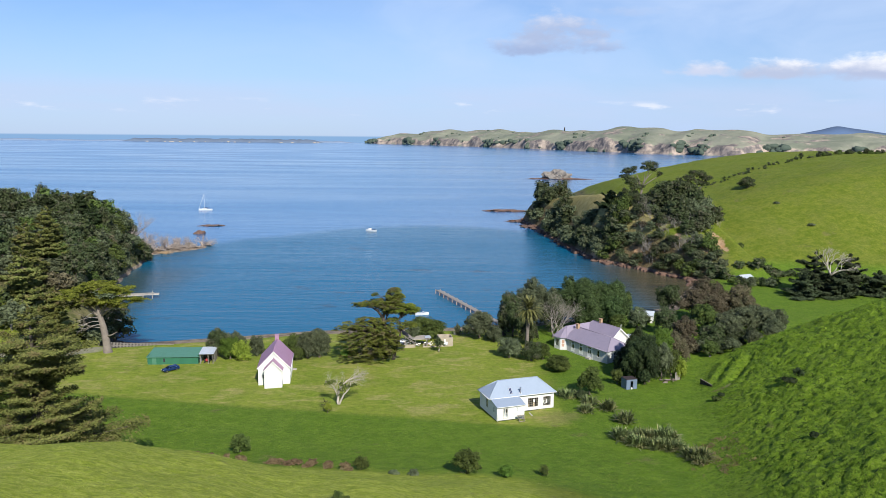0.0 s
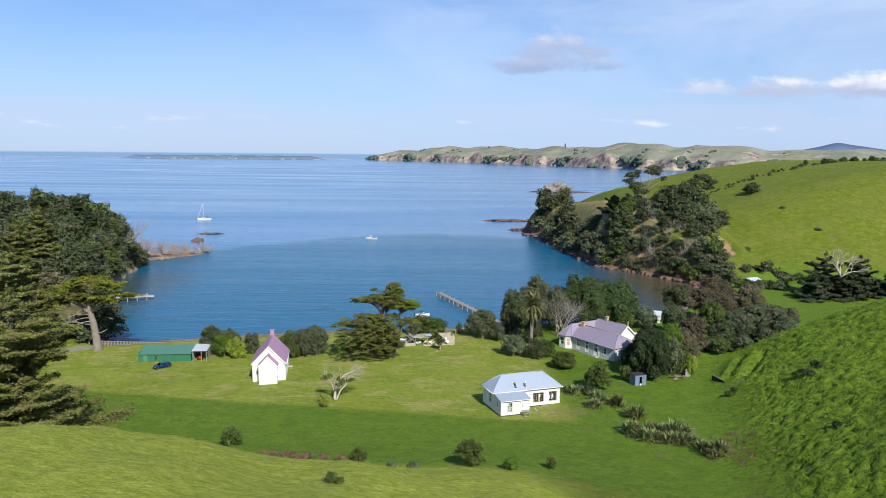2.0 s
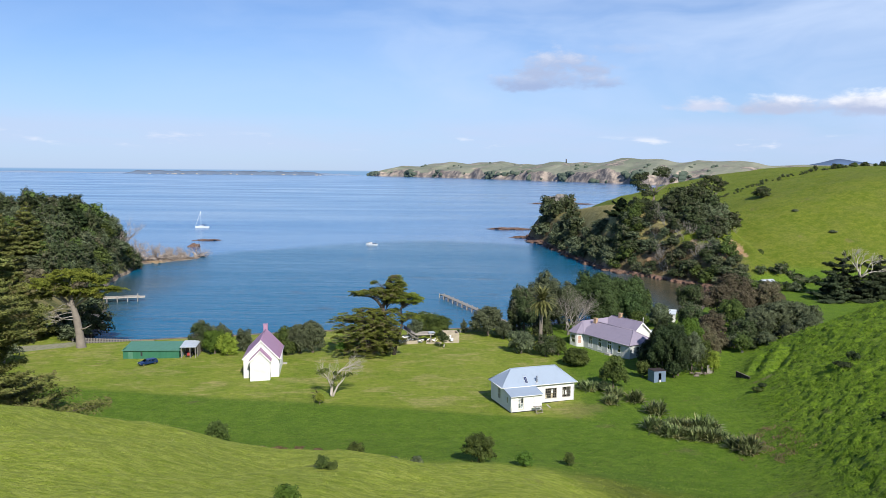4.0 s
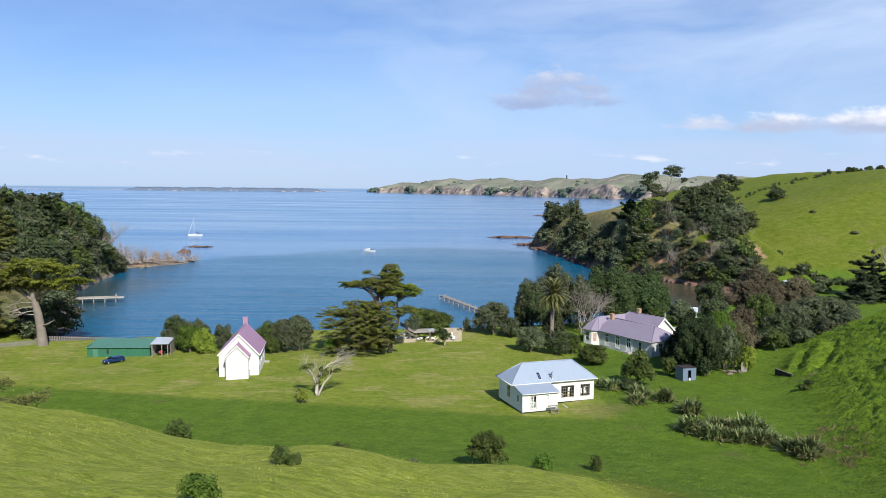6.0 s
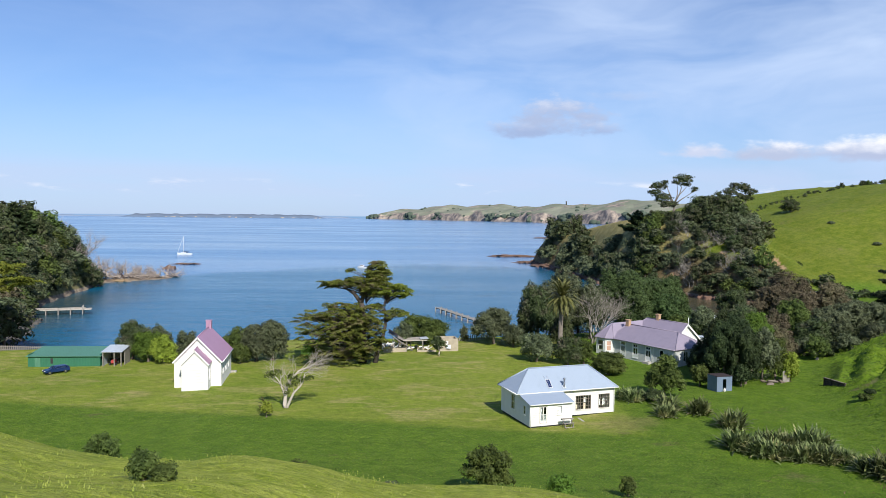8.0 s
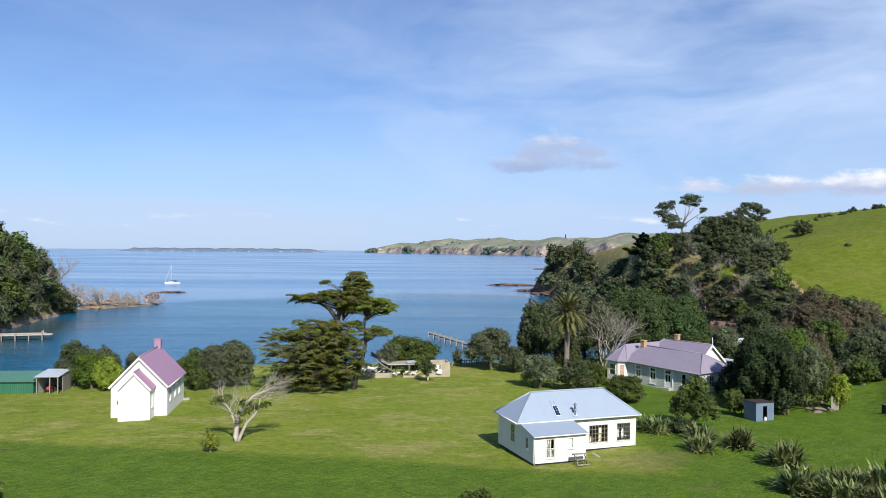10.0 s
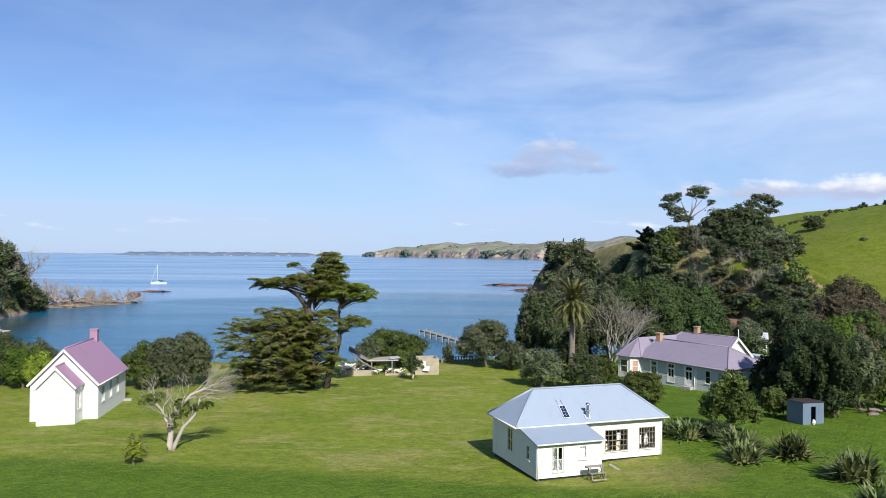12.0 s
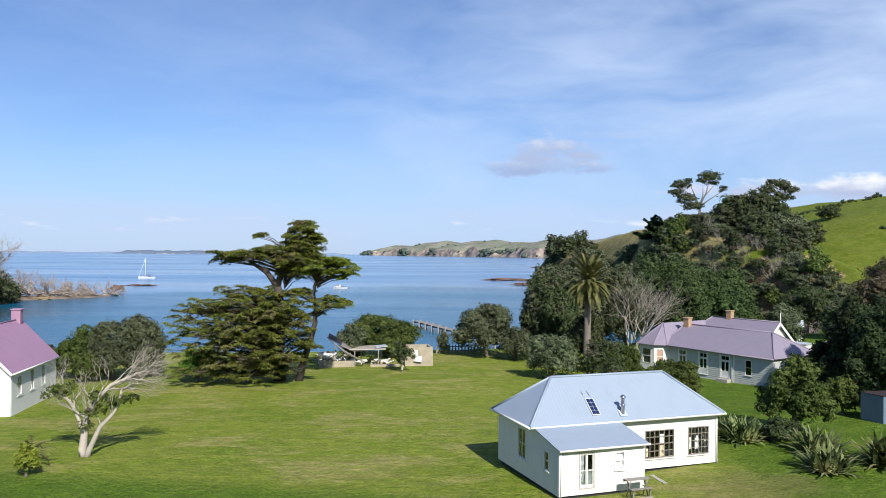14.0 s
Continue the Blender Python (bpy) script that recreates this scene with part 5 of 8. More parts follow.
def leaf_quads(p, n, size, rng, slim=0.5, droop=0.0, stray=0.42):
    """Small pointed leaves at points p facing about n."""
    k = len(p)
    n = n + rng.normal(0, stray, (k, 3))
    n /= np.linalg.norm(n, axis=1)[:, None] + 1e-9
    a = rng.normal(0, 1, (k, 3))
    a[:, 2] -= droop
    u = a - n * np.sum(a * n, 1)[:, None]
    u /= np.linalg.norm(u, axis=1)[:, None] + 1e-9
    w = np.cross(n, u)
    s = size * rng.uniform(0.5, 1.4, (k, 1))
    v = np.stack([p - u * s * 0.8 + w * s * slim * 1.25, p + u * s * 1.2 - n * s * 0.1, p - u * s * 0.8 - w * s * slim * 1.25], 1).reshape(-1, 3)
    return v, np.arange(3 * k).reshape(-1, 3)


def crown_mesh(lobes, size, density, rng, slim=0.42, flat=0.0, core=0.55, droop=0.0):
    """Heads of leaves over a set of lobes (x, y, z, rx, ry, rz): each head is a tuft, full on top and open below, some standing out of the outline."""
    vs, fs, o = [], [], 0
    L = np.array(lobes, float)
    for i, (cx, cy, cz, rx, ry, rz) in enumerate(L):
        c, r = np.array([cx, cy, cz]), np.array([rx, ry, rz])
        area = 4 * math.pi * ((rx * ry) ** 1.6 / 3 + (rx * rz) ** 1.6 / 3 + (ry * rz) ** 1.6 / 3) ** (1 / 1.6)
        mean = (rx * ry * rz) ** (1 / 3)
        cr = min(max(0.95, 2.2 * size), max(0.22, 0.27 * mean, 2.0 * size))
        k = max(10, int(area / (cr * cr * 1.8)))
        d = rng.normal(0, 1, (k, 3))
        d /= np.linalg.norm(d, axis=1)[:, None]
        d[:, 2] = np.where((d[:, 2] < -0.35) & (rng.uniform(size=k) < 0.6), -d[:, 2], d[:, 2])
        ph = rng.uniform(0, 6.28, 6)
        out = np.where(rng.uniform(size=(k, 1)) < 0.14, rng.uniform(1.02, 1.2, (k, 1)), rng.uniform(0.68, 1.02, (k, 1)))
        pc = c + d * r * out
        keep = np.ones(k, bool)
        for j, b in enumerate(L):
            if j != i:
                keep &= np.sum(((pc - b[:3]) / b[3:]) ** 2, 1) > 0.55
        pc, d = pc[keep], d[keep]
        per = max(5, int(density * 1.75 * cr * cr / (size * size * slim)))
        q = rng.normal(0, 1, (len(pc), per, 3)) + d[:, None, :] * 0.5 + np.array([0, 0, 0.55])
        q /= np.linalg.norm(q, axis=2)[:, :, None]
        squash = np.clip(r / mean, 0.4, 1.4)
        own = cr * rng.uniform(0.55, 1.35, (len(pc), 1, 1))
        p = (pc[:, None, :] + q * squash * own * rng.uniform(0.5, 1.1, (len(pc), per, 1))).reshape(-1, 3)
        n = (q * 0.75 + d[:, None, :] * 0.45 + np.array([0, 0, 0.22])).reshape(-1, 3)
        n = n * (1 - flat) + np.array([0, 0, 1.0]) * flat
        v, f = leaf_quads(p, n, size, rng, slim, droop)
        vs.append(v), fs.append(f + o)
        o += len(v)
        if core:
            v = c + BALL_V * r * core * (1 + 0.12 * np.sin(BALL_V * 7 + ph[:3]).sum(1))[:, None]
            vs.append(v), fs.append(BALL_F + o)
            o += len(v)
    return np.concatenate(vs), np.concatenate(fs)


def dome(w, d, h, low, n, rng, fill=0.42):
    """Lobes heaped into an uneven dome of that width, depth and height, its foot at low: rounded heads with gaps between them over a smaller heart."""
    out = []
    m = int(n * 1.25)
    for i in range(m):
        a, e = i * 2.39996 + rng.uniform(-0.5, 0.5), math.asin(min(1.0, (i + 0.5) / m * 1.04))
        q = math.cos(e) ** 0.55 * rng.uniform(0.70, 1.0)
        r = fill * rng.uniform(0.45, 0.85)
        z = low + (h - low) * (0.22 + (0.58 + 0.10 * rng.uniform(-1, 1)) * math.sin(e))
        out.append((math.cos(a) * q * w / 2 * 0.80, math.sin(a) * q * d / 2 * 0.80, z, w / 2 * r, d / 2 * r, (h - low) * r * rng.uniform(0.42, 0.66)))
    out.append((0, 0, low + (h - low) * 0.42, w * 0.30, d * 0.30, (h - low) * 0.40))
    return out


def limbs(bm, lobes, base, fork, r0, rng, sides=6, wob=0.05):
    """A trunk up to the fork, and limbs out to the lobes."""
    base, fork = Vector(base), Vector(fork)
    ln = (fork - base).length
    mid = [base.lerp(fork, s) + Vector((rng.uniform(-1, 1), rng.uniform(-1, 1), 0)) * ln * wob for s in (0.35, 0.7)]
    tube(bm, [base - Vector((0, 0, 0.8)), base + (fork - base) * 0.06, *mid, fork], [r0 * 1.5, r0 * 1.15, r0, r0 * 0.9, r0 * 0.75], sides + 2)
    for lb in lobes:
        c = Vector(lb[:3]) - Vector((0, 0, lb[5] * 0.4))
        d = c - fork
        m1 = fork + d * 0.45 + Vector((rng.uniform(-1, 1), rng.uniform(-1, 1), rng.uniform(-0.3, 0.8))) * d.length * 0.10
        tube(bm, [fork, m1, c], [r0 * 0.55, r0 * 0.36, r0 * 0.12], sides)


def tree(name, at, lobes, leaf, bark, label, category="tree", size=0.26, density=0.55, r0=0.35, fork=None, slim=0.42, flat=0.0, core=0.55, seed=1, group="", sink=0.1, limb_count=8, trunk_name="trunk", droop=0.0):
    """A tree as a thing: trunk with limbs, and a crown of leaves. at: x, y (on the ground), turn."""
    rng = np.random.RandomState(seed)
    x, y, turn = at
    T = thing(name, pose(x, y, ground_at(x, y) - sink, 0, 0, turn), label, category, group)
    if r0:
        bm = bmesh.new()
        low = min(l[2] - l[5] for l in lobes)
        fk = fork or (0, 0, max(0.5, low + 0.25 * (max(l[2] for l in lobes) - low)))
        limbs(bm, lobes[:limb_count], (0, 0, 0), fk, r0, rng)
        part(trunk_name, bm, bark, T)
    v, f = crown_mesh(lobes, size, density, rng, slim, flat, core, droop)
    raw("crown", v, f, leaf, T)
    return T


def bush(at, w, d, h, leaf, label, seed, size=0.115, n=7, name="bush", group="", low=0.1, bark=None, density=0.55):
    rng = np.random.RandomState(seed + 500)
    return tree(name, at, dome(w, d, h, low, n, rng), leaf, bark or BARK, label, "bush" if name == "bush" else "tree", size, density, 0.10 + 0.012 * h * h * 0.3, (0, 0, 0.35 * h), seed=seed, group=group, limb_count=5)


def branchlets(bm, p, d, ln, r, depth, rng, bias, split=2, sides=5):
    """Bare, twisting branches."""
    p, d = Vector(p), Vector(d).normalized()
    pts, rad = [p], [r]
    for i in range(3):
        d = (d + Vector((rng.uniform(-1, 1), rng.uniform(-1, 1), rng.uniform(-1, 1))) * 0.28 + Vector(bias) * 0.12).normalized()
        p = p + d * ln / 3
        pts.append(p)
        rad.append(r * (1 - 0.16 * (i + 1)))
    tube(bm, pts, rad, sides)
    if depth:
        for k in range(split + (rng.uniform() < 0.4)):
            nd = (d + Vector((rng.uniform(-1, 1), rng.uniform(-1, 1), rng.uniform(-0.6, 0.9))) * 0.75).normalized()
            branchlets(bm, pts[-1] if k < 2 else pts[2], nd, ln * rng.uniform(0.6, 0.85), r * 0.55, depth - 1, rng, bias, split, max(3, sides - 1))


def bare_tree(name, m, label, bark, seed, ln=2.0, r=0.16, depth=4, bias=(0, 0, 0.5), stems=2, split=2, category="tree", group="", kind="", spread=0.5):
    rng = np.random.RandomState(seed)
    T = thing(name, m, label, category, group, kind)
    bm = bmesh.new()
    for i in range(stems):
        d = Vector((rng.uniform(-1, 1) * spread, rng.uniform(-1, 1) * spread, 1)) + Vector(bias)
        branchlets(bm, (rng.uniform(-0.2, 0.2), rng.uniform(-0.2, 0.2), -0.3), d, ln, r, depth, rng, bias, split)
    part("branchwork", bm, bark, T)
    return T


# -- the big cypress by the beach --
def plates(forms, each, rng, lo=0.55, hi=1.35, up=0.35):
    """Flat sprays heaped over rounded forms (x, y, z, rx, ry, rz)."""
    out = []
    for cx, cy, cz, rx, ry, rz in forms:
        for _ in range(max(3, int(each * (rx * ry + rx * rz) / 6.0))):
            d = rng.normal(0, 1, 3)
            d[2] = d[2] + up
            d /= np.linalg.norm(d)
            q, w = rng.uniform(0.45, 1.12), rng.uniform(lo, hi)
            out.append((cx + d[0] * rx * q, cy + d[1] * ry * q, max(0.35, cz + d[2] * rz * q), w * rng.uniform(0.8, 1.3), w * rng.uniform(0.8, 1.2), rng.uniform(0.22, 0.55) * w))
    return out


def feathers(lobes, size, rng, cover=1.1, slim=0.24, droop=0.5):
    """Flat feathery sprays: in each plate (x, y, z, rx, ry, rz) slim leaves point outwards and hang at the rim."""
    vs, fs, o = [], [], 0
    for cx, cy, cz, rx, ry, rz in lobes:
        k = max(20, int(cover * math.pi * rx * ry / (2.5 * slim * size * size)))
        a = rng.uniform(0, 6.28) + np.round(rng.uniform(0, 6.28, k) * 2.2) / 2.2 + rng.normal(0, 0.13, k)
        q = np.sqrt(rng.uniform(0.01, 1.0, k)) * (0.82 + 0.25 * np.sin(a * 3 + cx * 7))
        tilt = rng.normal(0, 0.16, 2)
        p = np.stack([cx + np.cos(a) * q * rx, cy + np.sin(a) * q * ry, cz + rz * (0.5 - droop * q * q * 1.6) + rng.normal(0, 0.10 * rz + 0.03, k)], 1)
        p[:, 2] += tilt[0] * (p[:, 0] - cx) + tilt[1] * (p[:, 1] - cy)
        u = np.stack([np.cos(a), np.sin(a), -droop * q * 0.8], 1) + rng.normal(0, 0.35, (k, 3))
        u /= np.linalg.norm(u, axis=1)[:, None]
        n = np.stack([np.zeros(k), np.zeros(k), np.ones(k)], 1) + rng.normal(0, 0.5, (k, 3))
        w = np.cross(n, u)
        w /= np.linalg.norm(w, axis=1)[:, None] + 1e-9
        h = size * rng.uniform(0.6, 1.5, (k, 1))
        vs.append(np.stack([p - u * h * 0.8 + w * h * slim * 1.25, p + u * h * 1.2, p - u * h * 0.8 - w * h * slim * 1.25], 1).reshape(-1, 3))
        fs.append(np.arange(3 * k).reshape(-1, 3) + o)
        o += 3 * k
    return np.concatenate(vs), np.concatenate(fs)


def build_cypress():
    T = thing("cypress_tree", pose(-13.5, 177.0, ground_at(-13.5, 177) - 0.2), "old spreading cypress with flat foliage plates and dark trunks", "tree")
    rng = np.random.RandomState(11)
    low = [(-5.4, 0, 8.2, 5.0, 4.6, 1.9), (-1.8, -1, 7.6, 3.2, 3.8, 2.4), (-9.6, 0, 7.0, 3.6, 3.2, 1.3), (-7.6, -1.5, 4.6, 4.4, 3.8, 2.2), (-2.4, -2.4, 4.4, 3.6, 3.6, 2.4), (0.6, -3.6, 2.0, 2.4, 2.4, 1.6), (-5.2, -2.6, 1.8, 5.0, 3.2, 1.1), (1.6, -2.6, 3.6, 2.2, 2.4, 1.8), (0.8, -1.2, 6.4, 2.0, 2.4, 1.4), (1.4, -0.4, 8.0, 2.2, 2.4, 1.3), (1.8, -0.8, 5.2, 2.0, 2.2, 1.8), (-3.4, 0, 9.6, 3.4, 3.0, 0.9)]
    top = [(1.0, 0, 17.1, 1.5, 1.4, 0.6), (1.2, 0, 15.9, 2.5, 2.2, 0.9), (0.9, 0, 14.5, 3.0, 2.6, 1.1), (-0.4, 0.1, 13.1, 2.5, 2.3, 0.9), (-5.0, 0, 13.8, 2.8, 2.4, 0.6), (-2.6, 0, 14.4, 1.4, 1.4, 0.5), (-2.9, 0, 15.9, 0.7, 0.7, 0.25), (-6.6, 0, 13.3, 1.5, 1.4, 0.4), (1.2, 0, 13.2, 2.9, 2.5, 1.2), (0.2, 0.2, 11.9, 2.2, 2.0, 0.7), (2.6, 0, 15.4, 1.4, 1.6, 0.8)]
    right = [(3.9, 0.3, 12.7, 3.3, 2.8, 0.9), (5.6, 0.2, 11.7, 1.5, 1.6, 0.5), (1.8, 0.3, 11.9, 1.4, 1.5, 0.5)]
    under = [(5.2, 0.3, 8.4, 1.7, 1.6, 0.6), (0.6, 0.4, 9.6, 1.7, 1.8, 0.6), (3.9, 0.5, 9.0, 1.0, 1.1, 0.4)]
    bm = bmesh.new()
    tube(bm, [(-1.0, 0, -0.8), (-1.2, 0, 4), (-1.0, 0.2, 8), (-1.4, 0, 10.4)], [0.85, 0.65, 0.5, 0.44], 9)
    tube(bm, [(-1.4, 0, 10.4), (-2.6, 0, 12.0), (-4.9, 0, 13.4)], [0.38, 0.30, 0.1], 7)
    tube(bm, [(-1.4, 0, 10.4), (-0.8, 0.1, 12.6), (0.6, 0.2, 16.8)], [0.38, 0.28, 0.1], 7)
    tube(bm, [(-1.3, 0, 11.0), (0.4, 0, 13.0), (2.0, 0, 14.8)], [0.25, 0.2, 0.08], 6)
    part("trunk", bm, BARK_DARK, T)
    bm = bmesh.new()
    tube(bm, [(0.9, -0.2, -0.8), (1.5, -0.1, 2.4), (2.3, 0, 4.6), (2.75, 0.1, 6.6), (2.7, 0.2, 8.6), (2.6, 0.2, 10.4), (3.4, 0.3, 12.4)], [0.48, 0.38, 0.31, 0.27, 0.24, 0.20, 0.09], 8)
    tube(bm, [(2.8, 0.2, 10.6), (4.6, 0.2, 11.6), (6.2, 0.3, 11.6)], [0.2, 0.14, 0.06], 6)
    tube(bm, [(2.8, 0.1, 7.6), (4.2, 0.3, 8.4), (5.8, 0.4, 8.2)], [0.2, 0.14, 0.05], 6)
    part("second_trunk", bm, BARK_DARK, T)
    # long boughs from the main trunk, each carrying a chain of hanging plates
    bm = bmesh.new()
    hung = []
    for k in range(96):
        z = 0.9 + 8.4 * ((k * 0.618) % 1.0)
        a = rng.uniform(0, 6.28) if k % 3 else rng.uniform(3.3, 6.1)
        grow = np.interp(z, (0.8, 3, 5.5, 7.5, 9.3), (0.85, 0.90, 0.95, 1.0, 0.72))
        reach = (9.6 if math.cos(a) < 0 else 4.6) * abs(math.cos(a)) + 5.0 * abs(math.sin(a))
        ln = reach * grow * rng.uniform(0.55, 1.08)
        o = Vector((math.cos(a), math.sin(a), 0.0))
        root = Vector((-3.2, -0.2, max(0.8, z - 0.9)))
        mid = root + o * ln * 0.5 + Vector((0, 0, 0.9))
        tip = root + o * ln + Vector((0, 0, 0.7 + rng.uniform(-0.9, 0.4)))
        tube(bm, [root, mid, tip], [0.13, 0.08, 0.02], 5)
        for q in np.arange(0.42, 1.04, 0.95 / max(ln, 2.0)):
            c = mid.lerp(tip, (q - 0.5) * 2)
            w = (0.95 - 0.35 * q) * rng.uniform(0.6, 1.15)
            hung.append((c.x + rng.normal(0, 0.35), c.y + rng.normal(0, 0.35), max(0.25, c.z + rng.normal(0, 0.18)), w, w, 0.30 * w))
    part("branchwork", bm, BARK_DARK, T)
    v, f = feathers(hung, 0.13, rng, 1.1, 0.24, 0.6)
    raw("lower_bough", v, f, L_CYP, T)
    # the side crown takes the sunlit leaf colour, the others the darker one
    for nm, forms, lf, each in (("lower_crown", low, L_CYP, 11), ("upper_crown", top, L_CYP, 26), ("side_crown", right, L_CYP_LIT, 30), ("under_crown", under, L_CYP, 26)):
        lobes = plates(forms, each, rng, 0.45, 1.05)
        bm = bmesh.new()
        for lb in lobes:
            s = Vector((-1.2, 0, max(2.0, lb[2] - 2.0))) if nm == "lower_crown" else (Vector((-0.6, 0.1, min(15.5, lb[2] - 1.4))) if nm == "upper_crown" else Vector((2.9, 0.1, min(11, lb[2] - 1))))
            tube(bm, [s, s.lerp(Vector(lb[:3]), 0.5) + Vector((0, 0, 0.3)), Vector(lb[:3])], [0.05, 0.04, 0.02], 4)
        part("branchwork", bm, BARK_DARK, T)
        v, f = feathers(lobes, 0.12, rng, 1.25, 0.24, 0.4)
        raw(nm, v, f, lf, T)
    bm = bmesh.new()
    for x, y, z in ((-11.6, -1, 7.2), (-10.8, -1, 7.8), (-9.8, -1.5, 7.0), (-11.0, -1, 6.6), (-6.5, -4.2, 5.0), (-4.4, -5.0, 4.4), (-3.0, -5.2, 3.2), (-6.0, -4.6, 2.6), (1.8, -5.0, 2.4), (2.2, -4.8, 2.0), (-1.0, -2.4, 14.0), (1.0, -2.4, 13.2), (-3.6, -1.4, 13.2)):
        for _ in range(3):
            branchlets(bm, (x, y, z), (rng.uniform(-1, 0.6), -0.5, rng.uniform(-0.5, 0.5)), 0.6, 0.028, 3, rng, (0, 0, 0), 2, 3)
    part("dead_twig", bm, BARK_MID, T, "grey-brown dead twigs among the foliage")


# -- the leaning bleached tree on the lawn --
def build_bleached_tree():
    m = pose(-21.3, 146.0, ground_at(-21.3, 146) - 0.05, 0, 0, 0)
    T = thing("bleached_tree", m, "leaning half-dead tree with bleached bare branches on the lawn", "tree")
    rng = np.random.RandomState(5)
    bm = bmesh.new()
    tube(bm, [(0, 0, -0.4), (0.0, 0, 0.5), (0.05, 0, 1.4), (0.2, 0, 2.6), (0.6, 0.1, 3.6), (1.8, 0.1, 4.9), (3.2, 0.1, 5.5)], [0.42, 0.30, 0.24, 0.19, 0.16, 0.13, 0.07], 9)
    tube(bm, [(0.2, -0.05, -0.3), (0.45, -0.1, 0.5), (1.2, -0.1, 2.1), (2.0, -0.1, 2.9), (2.4, 0, 3.6), (2.6, 0, 4.7)], [0.26, 0.19, 0.15, 0.12, 0.09, 0.06], 7)
    tube(bm, [(0.05, 0, 1.3), (-0.3, 0.1, 2.4), (-0.8, 0.1, 3.5), (-1.6, 0.1, 4.5)], [0.17, 0.13, 0.10, 0.05], 7)
    for x, z in ((1.3, 4.4), (1.5, 4.6), (1.7, 4.8), (1.9, 5.0), (2.1, 5.0), (2.3, 5.1), (2.5, 5.2), (2.6, 5.25), (2.8, 5.3), (2.9, 5.35), (3.0, 5.4), (3.2, 5.5), (2.6, 4.6), (2.6, 4.7)):
        branchlets(bm, (x, 0.1, z), (1, rng.uniform(-0.7, 0.7), rng.uniform(0.0, 0.7)), rng.uniform(1.0, 1.3), 0.07, 5, rng, (0.8, 0, 0.16), 2, 4)
    for x, z in ((0.0, 2.0), (-0.3, 2.4), (-0.6, 3.0), (-0.8, 3.5), (-1.3, 4.2), (0.2, 2.6), (0.5, 3.4), (0.1, 1.6), (1.0, 4.0)):
        branchlets(bm, (x, 0, z), (rng.uniform(-0.8, 0.2), rng.uniform(-0.7, 0.7), 1), 0.95, 0.075, 5, rng, (0.0, 0, 0.4), 2, 4)
    for x, z in ((1.4, 2.3), (2.0, 2.9), (2.4, 3.6), (1.2, 2.1)):
        branchlets(bm, (x, 0, z), (rng.uniform(-0.2, 0.8), rng.uniform(-0.7, 0.7), 1), 0.8, 0.06, 4, rng, (0.3, 0, 0.3), 2, 4)
    part("branchwork", bm, BARK_WHITE, T)
    v, f = crown_mesh([(-2.0, 0, 4.3, 0.7, 0.7, 0.35), (-1.2, -0.3, 4.8, 0.7, 0.6, 0.3), (0.9, -0.2, 3.1, 0.6, 0.6, 0.3), (1.6, 0.1, 3.6, 0.6, 0.6, 0.3), (2.6, 0, 3.9, 0.6, 0.6, 0.22), (3.2, 0, 4.0, 0.5, 0.5, 0.2), (0.9, 0.1, 4.1, 0.6, 0.6, 0.3), (0.2, -0.2, 2.2, 0.4, 0.4, 0.25)], 0.11, 0.5, rng, 0.55, 0, 0)
    raw("foliage", v, f, L_MID, T)


def frond_set(count, length, rng, lift0, lift1, leaflets=20, leaf=0.45, sag=1.0, width=0.05):
    """Arching fronds with paired leaflets, round the origin."""
    vs, fs = [], []
    o = 0
    for i in range(count):
        az = i * 2.39996 + rng.uniform(-0.2, 0.2)
        el = lift0 + (lift1 - lift0) * (i / count) + rng.uniform(-0.08, 0.08)
        ln = length * rng.uniform(0.85, 1.1)
        p = np.zeros(3)
        out = np.array([math.cos(az), math.sin(az), 0])
        side = np.array([-math.sin(az), math.cos(az), 0])
        for k in range(leaflets + 1):
            s = k / leaflets
            a = el - s * s * sag
            d = out * math.cos(a) + np.array([0, 0, math.sin(a)])
            up = -out * math.sin(a) + np.array([0, 0, math.cos(a)])
            q = p + d * ln / leaflets
            if k > 2:
                w = leaf * math.sin(math.pi * min(1, 0.12 + 0.9 * s)) ** 0.7
                for sg in (-1, 1):
                    tip = q + (side * sg * 0.8 + d * 0.55 + up * 0.12) * w * rng.uniform(0.85, 1.1) - np.array([0, 0, 0.12 * w])
                    vs += [q - d * width, q + d * width, tip + d * width * 0.3, tip - d * width * 0.3]
                    fs.append((o, o + 1, o + 2, o + 3))
                    o += 4
            vs += [p + side * 0.03, p - side * 0.03, q - side * 0.02, q + side * 0.02]
            fs.append((o, o + 1, o + 2, o + 3))
            o += 4
            p = q
    return np.array(vs), np.array(fs)


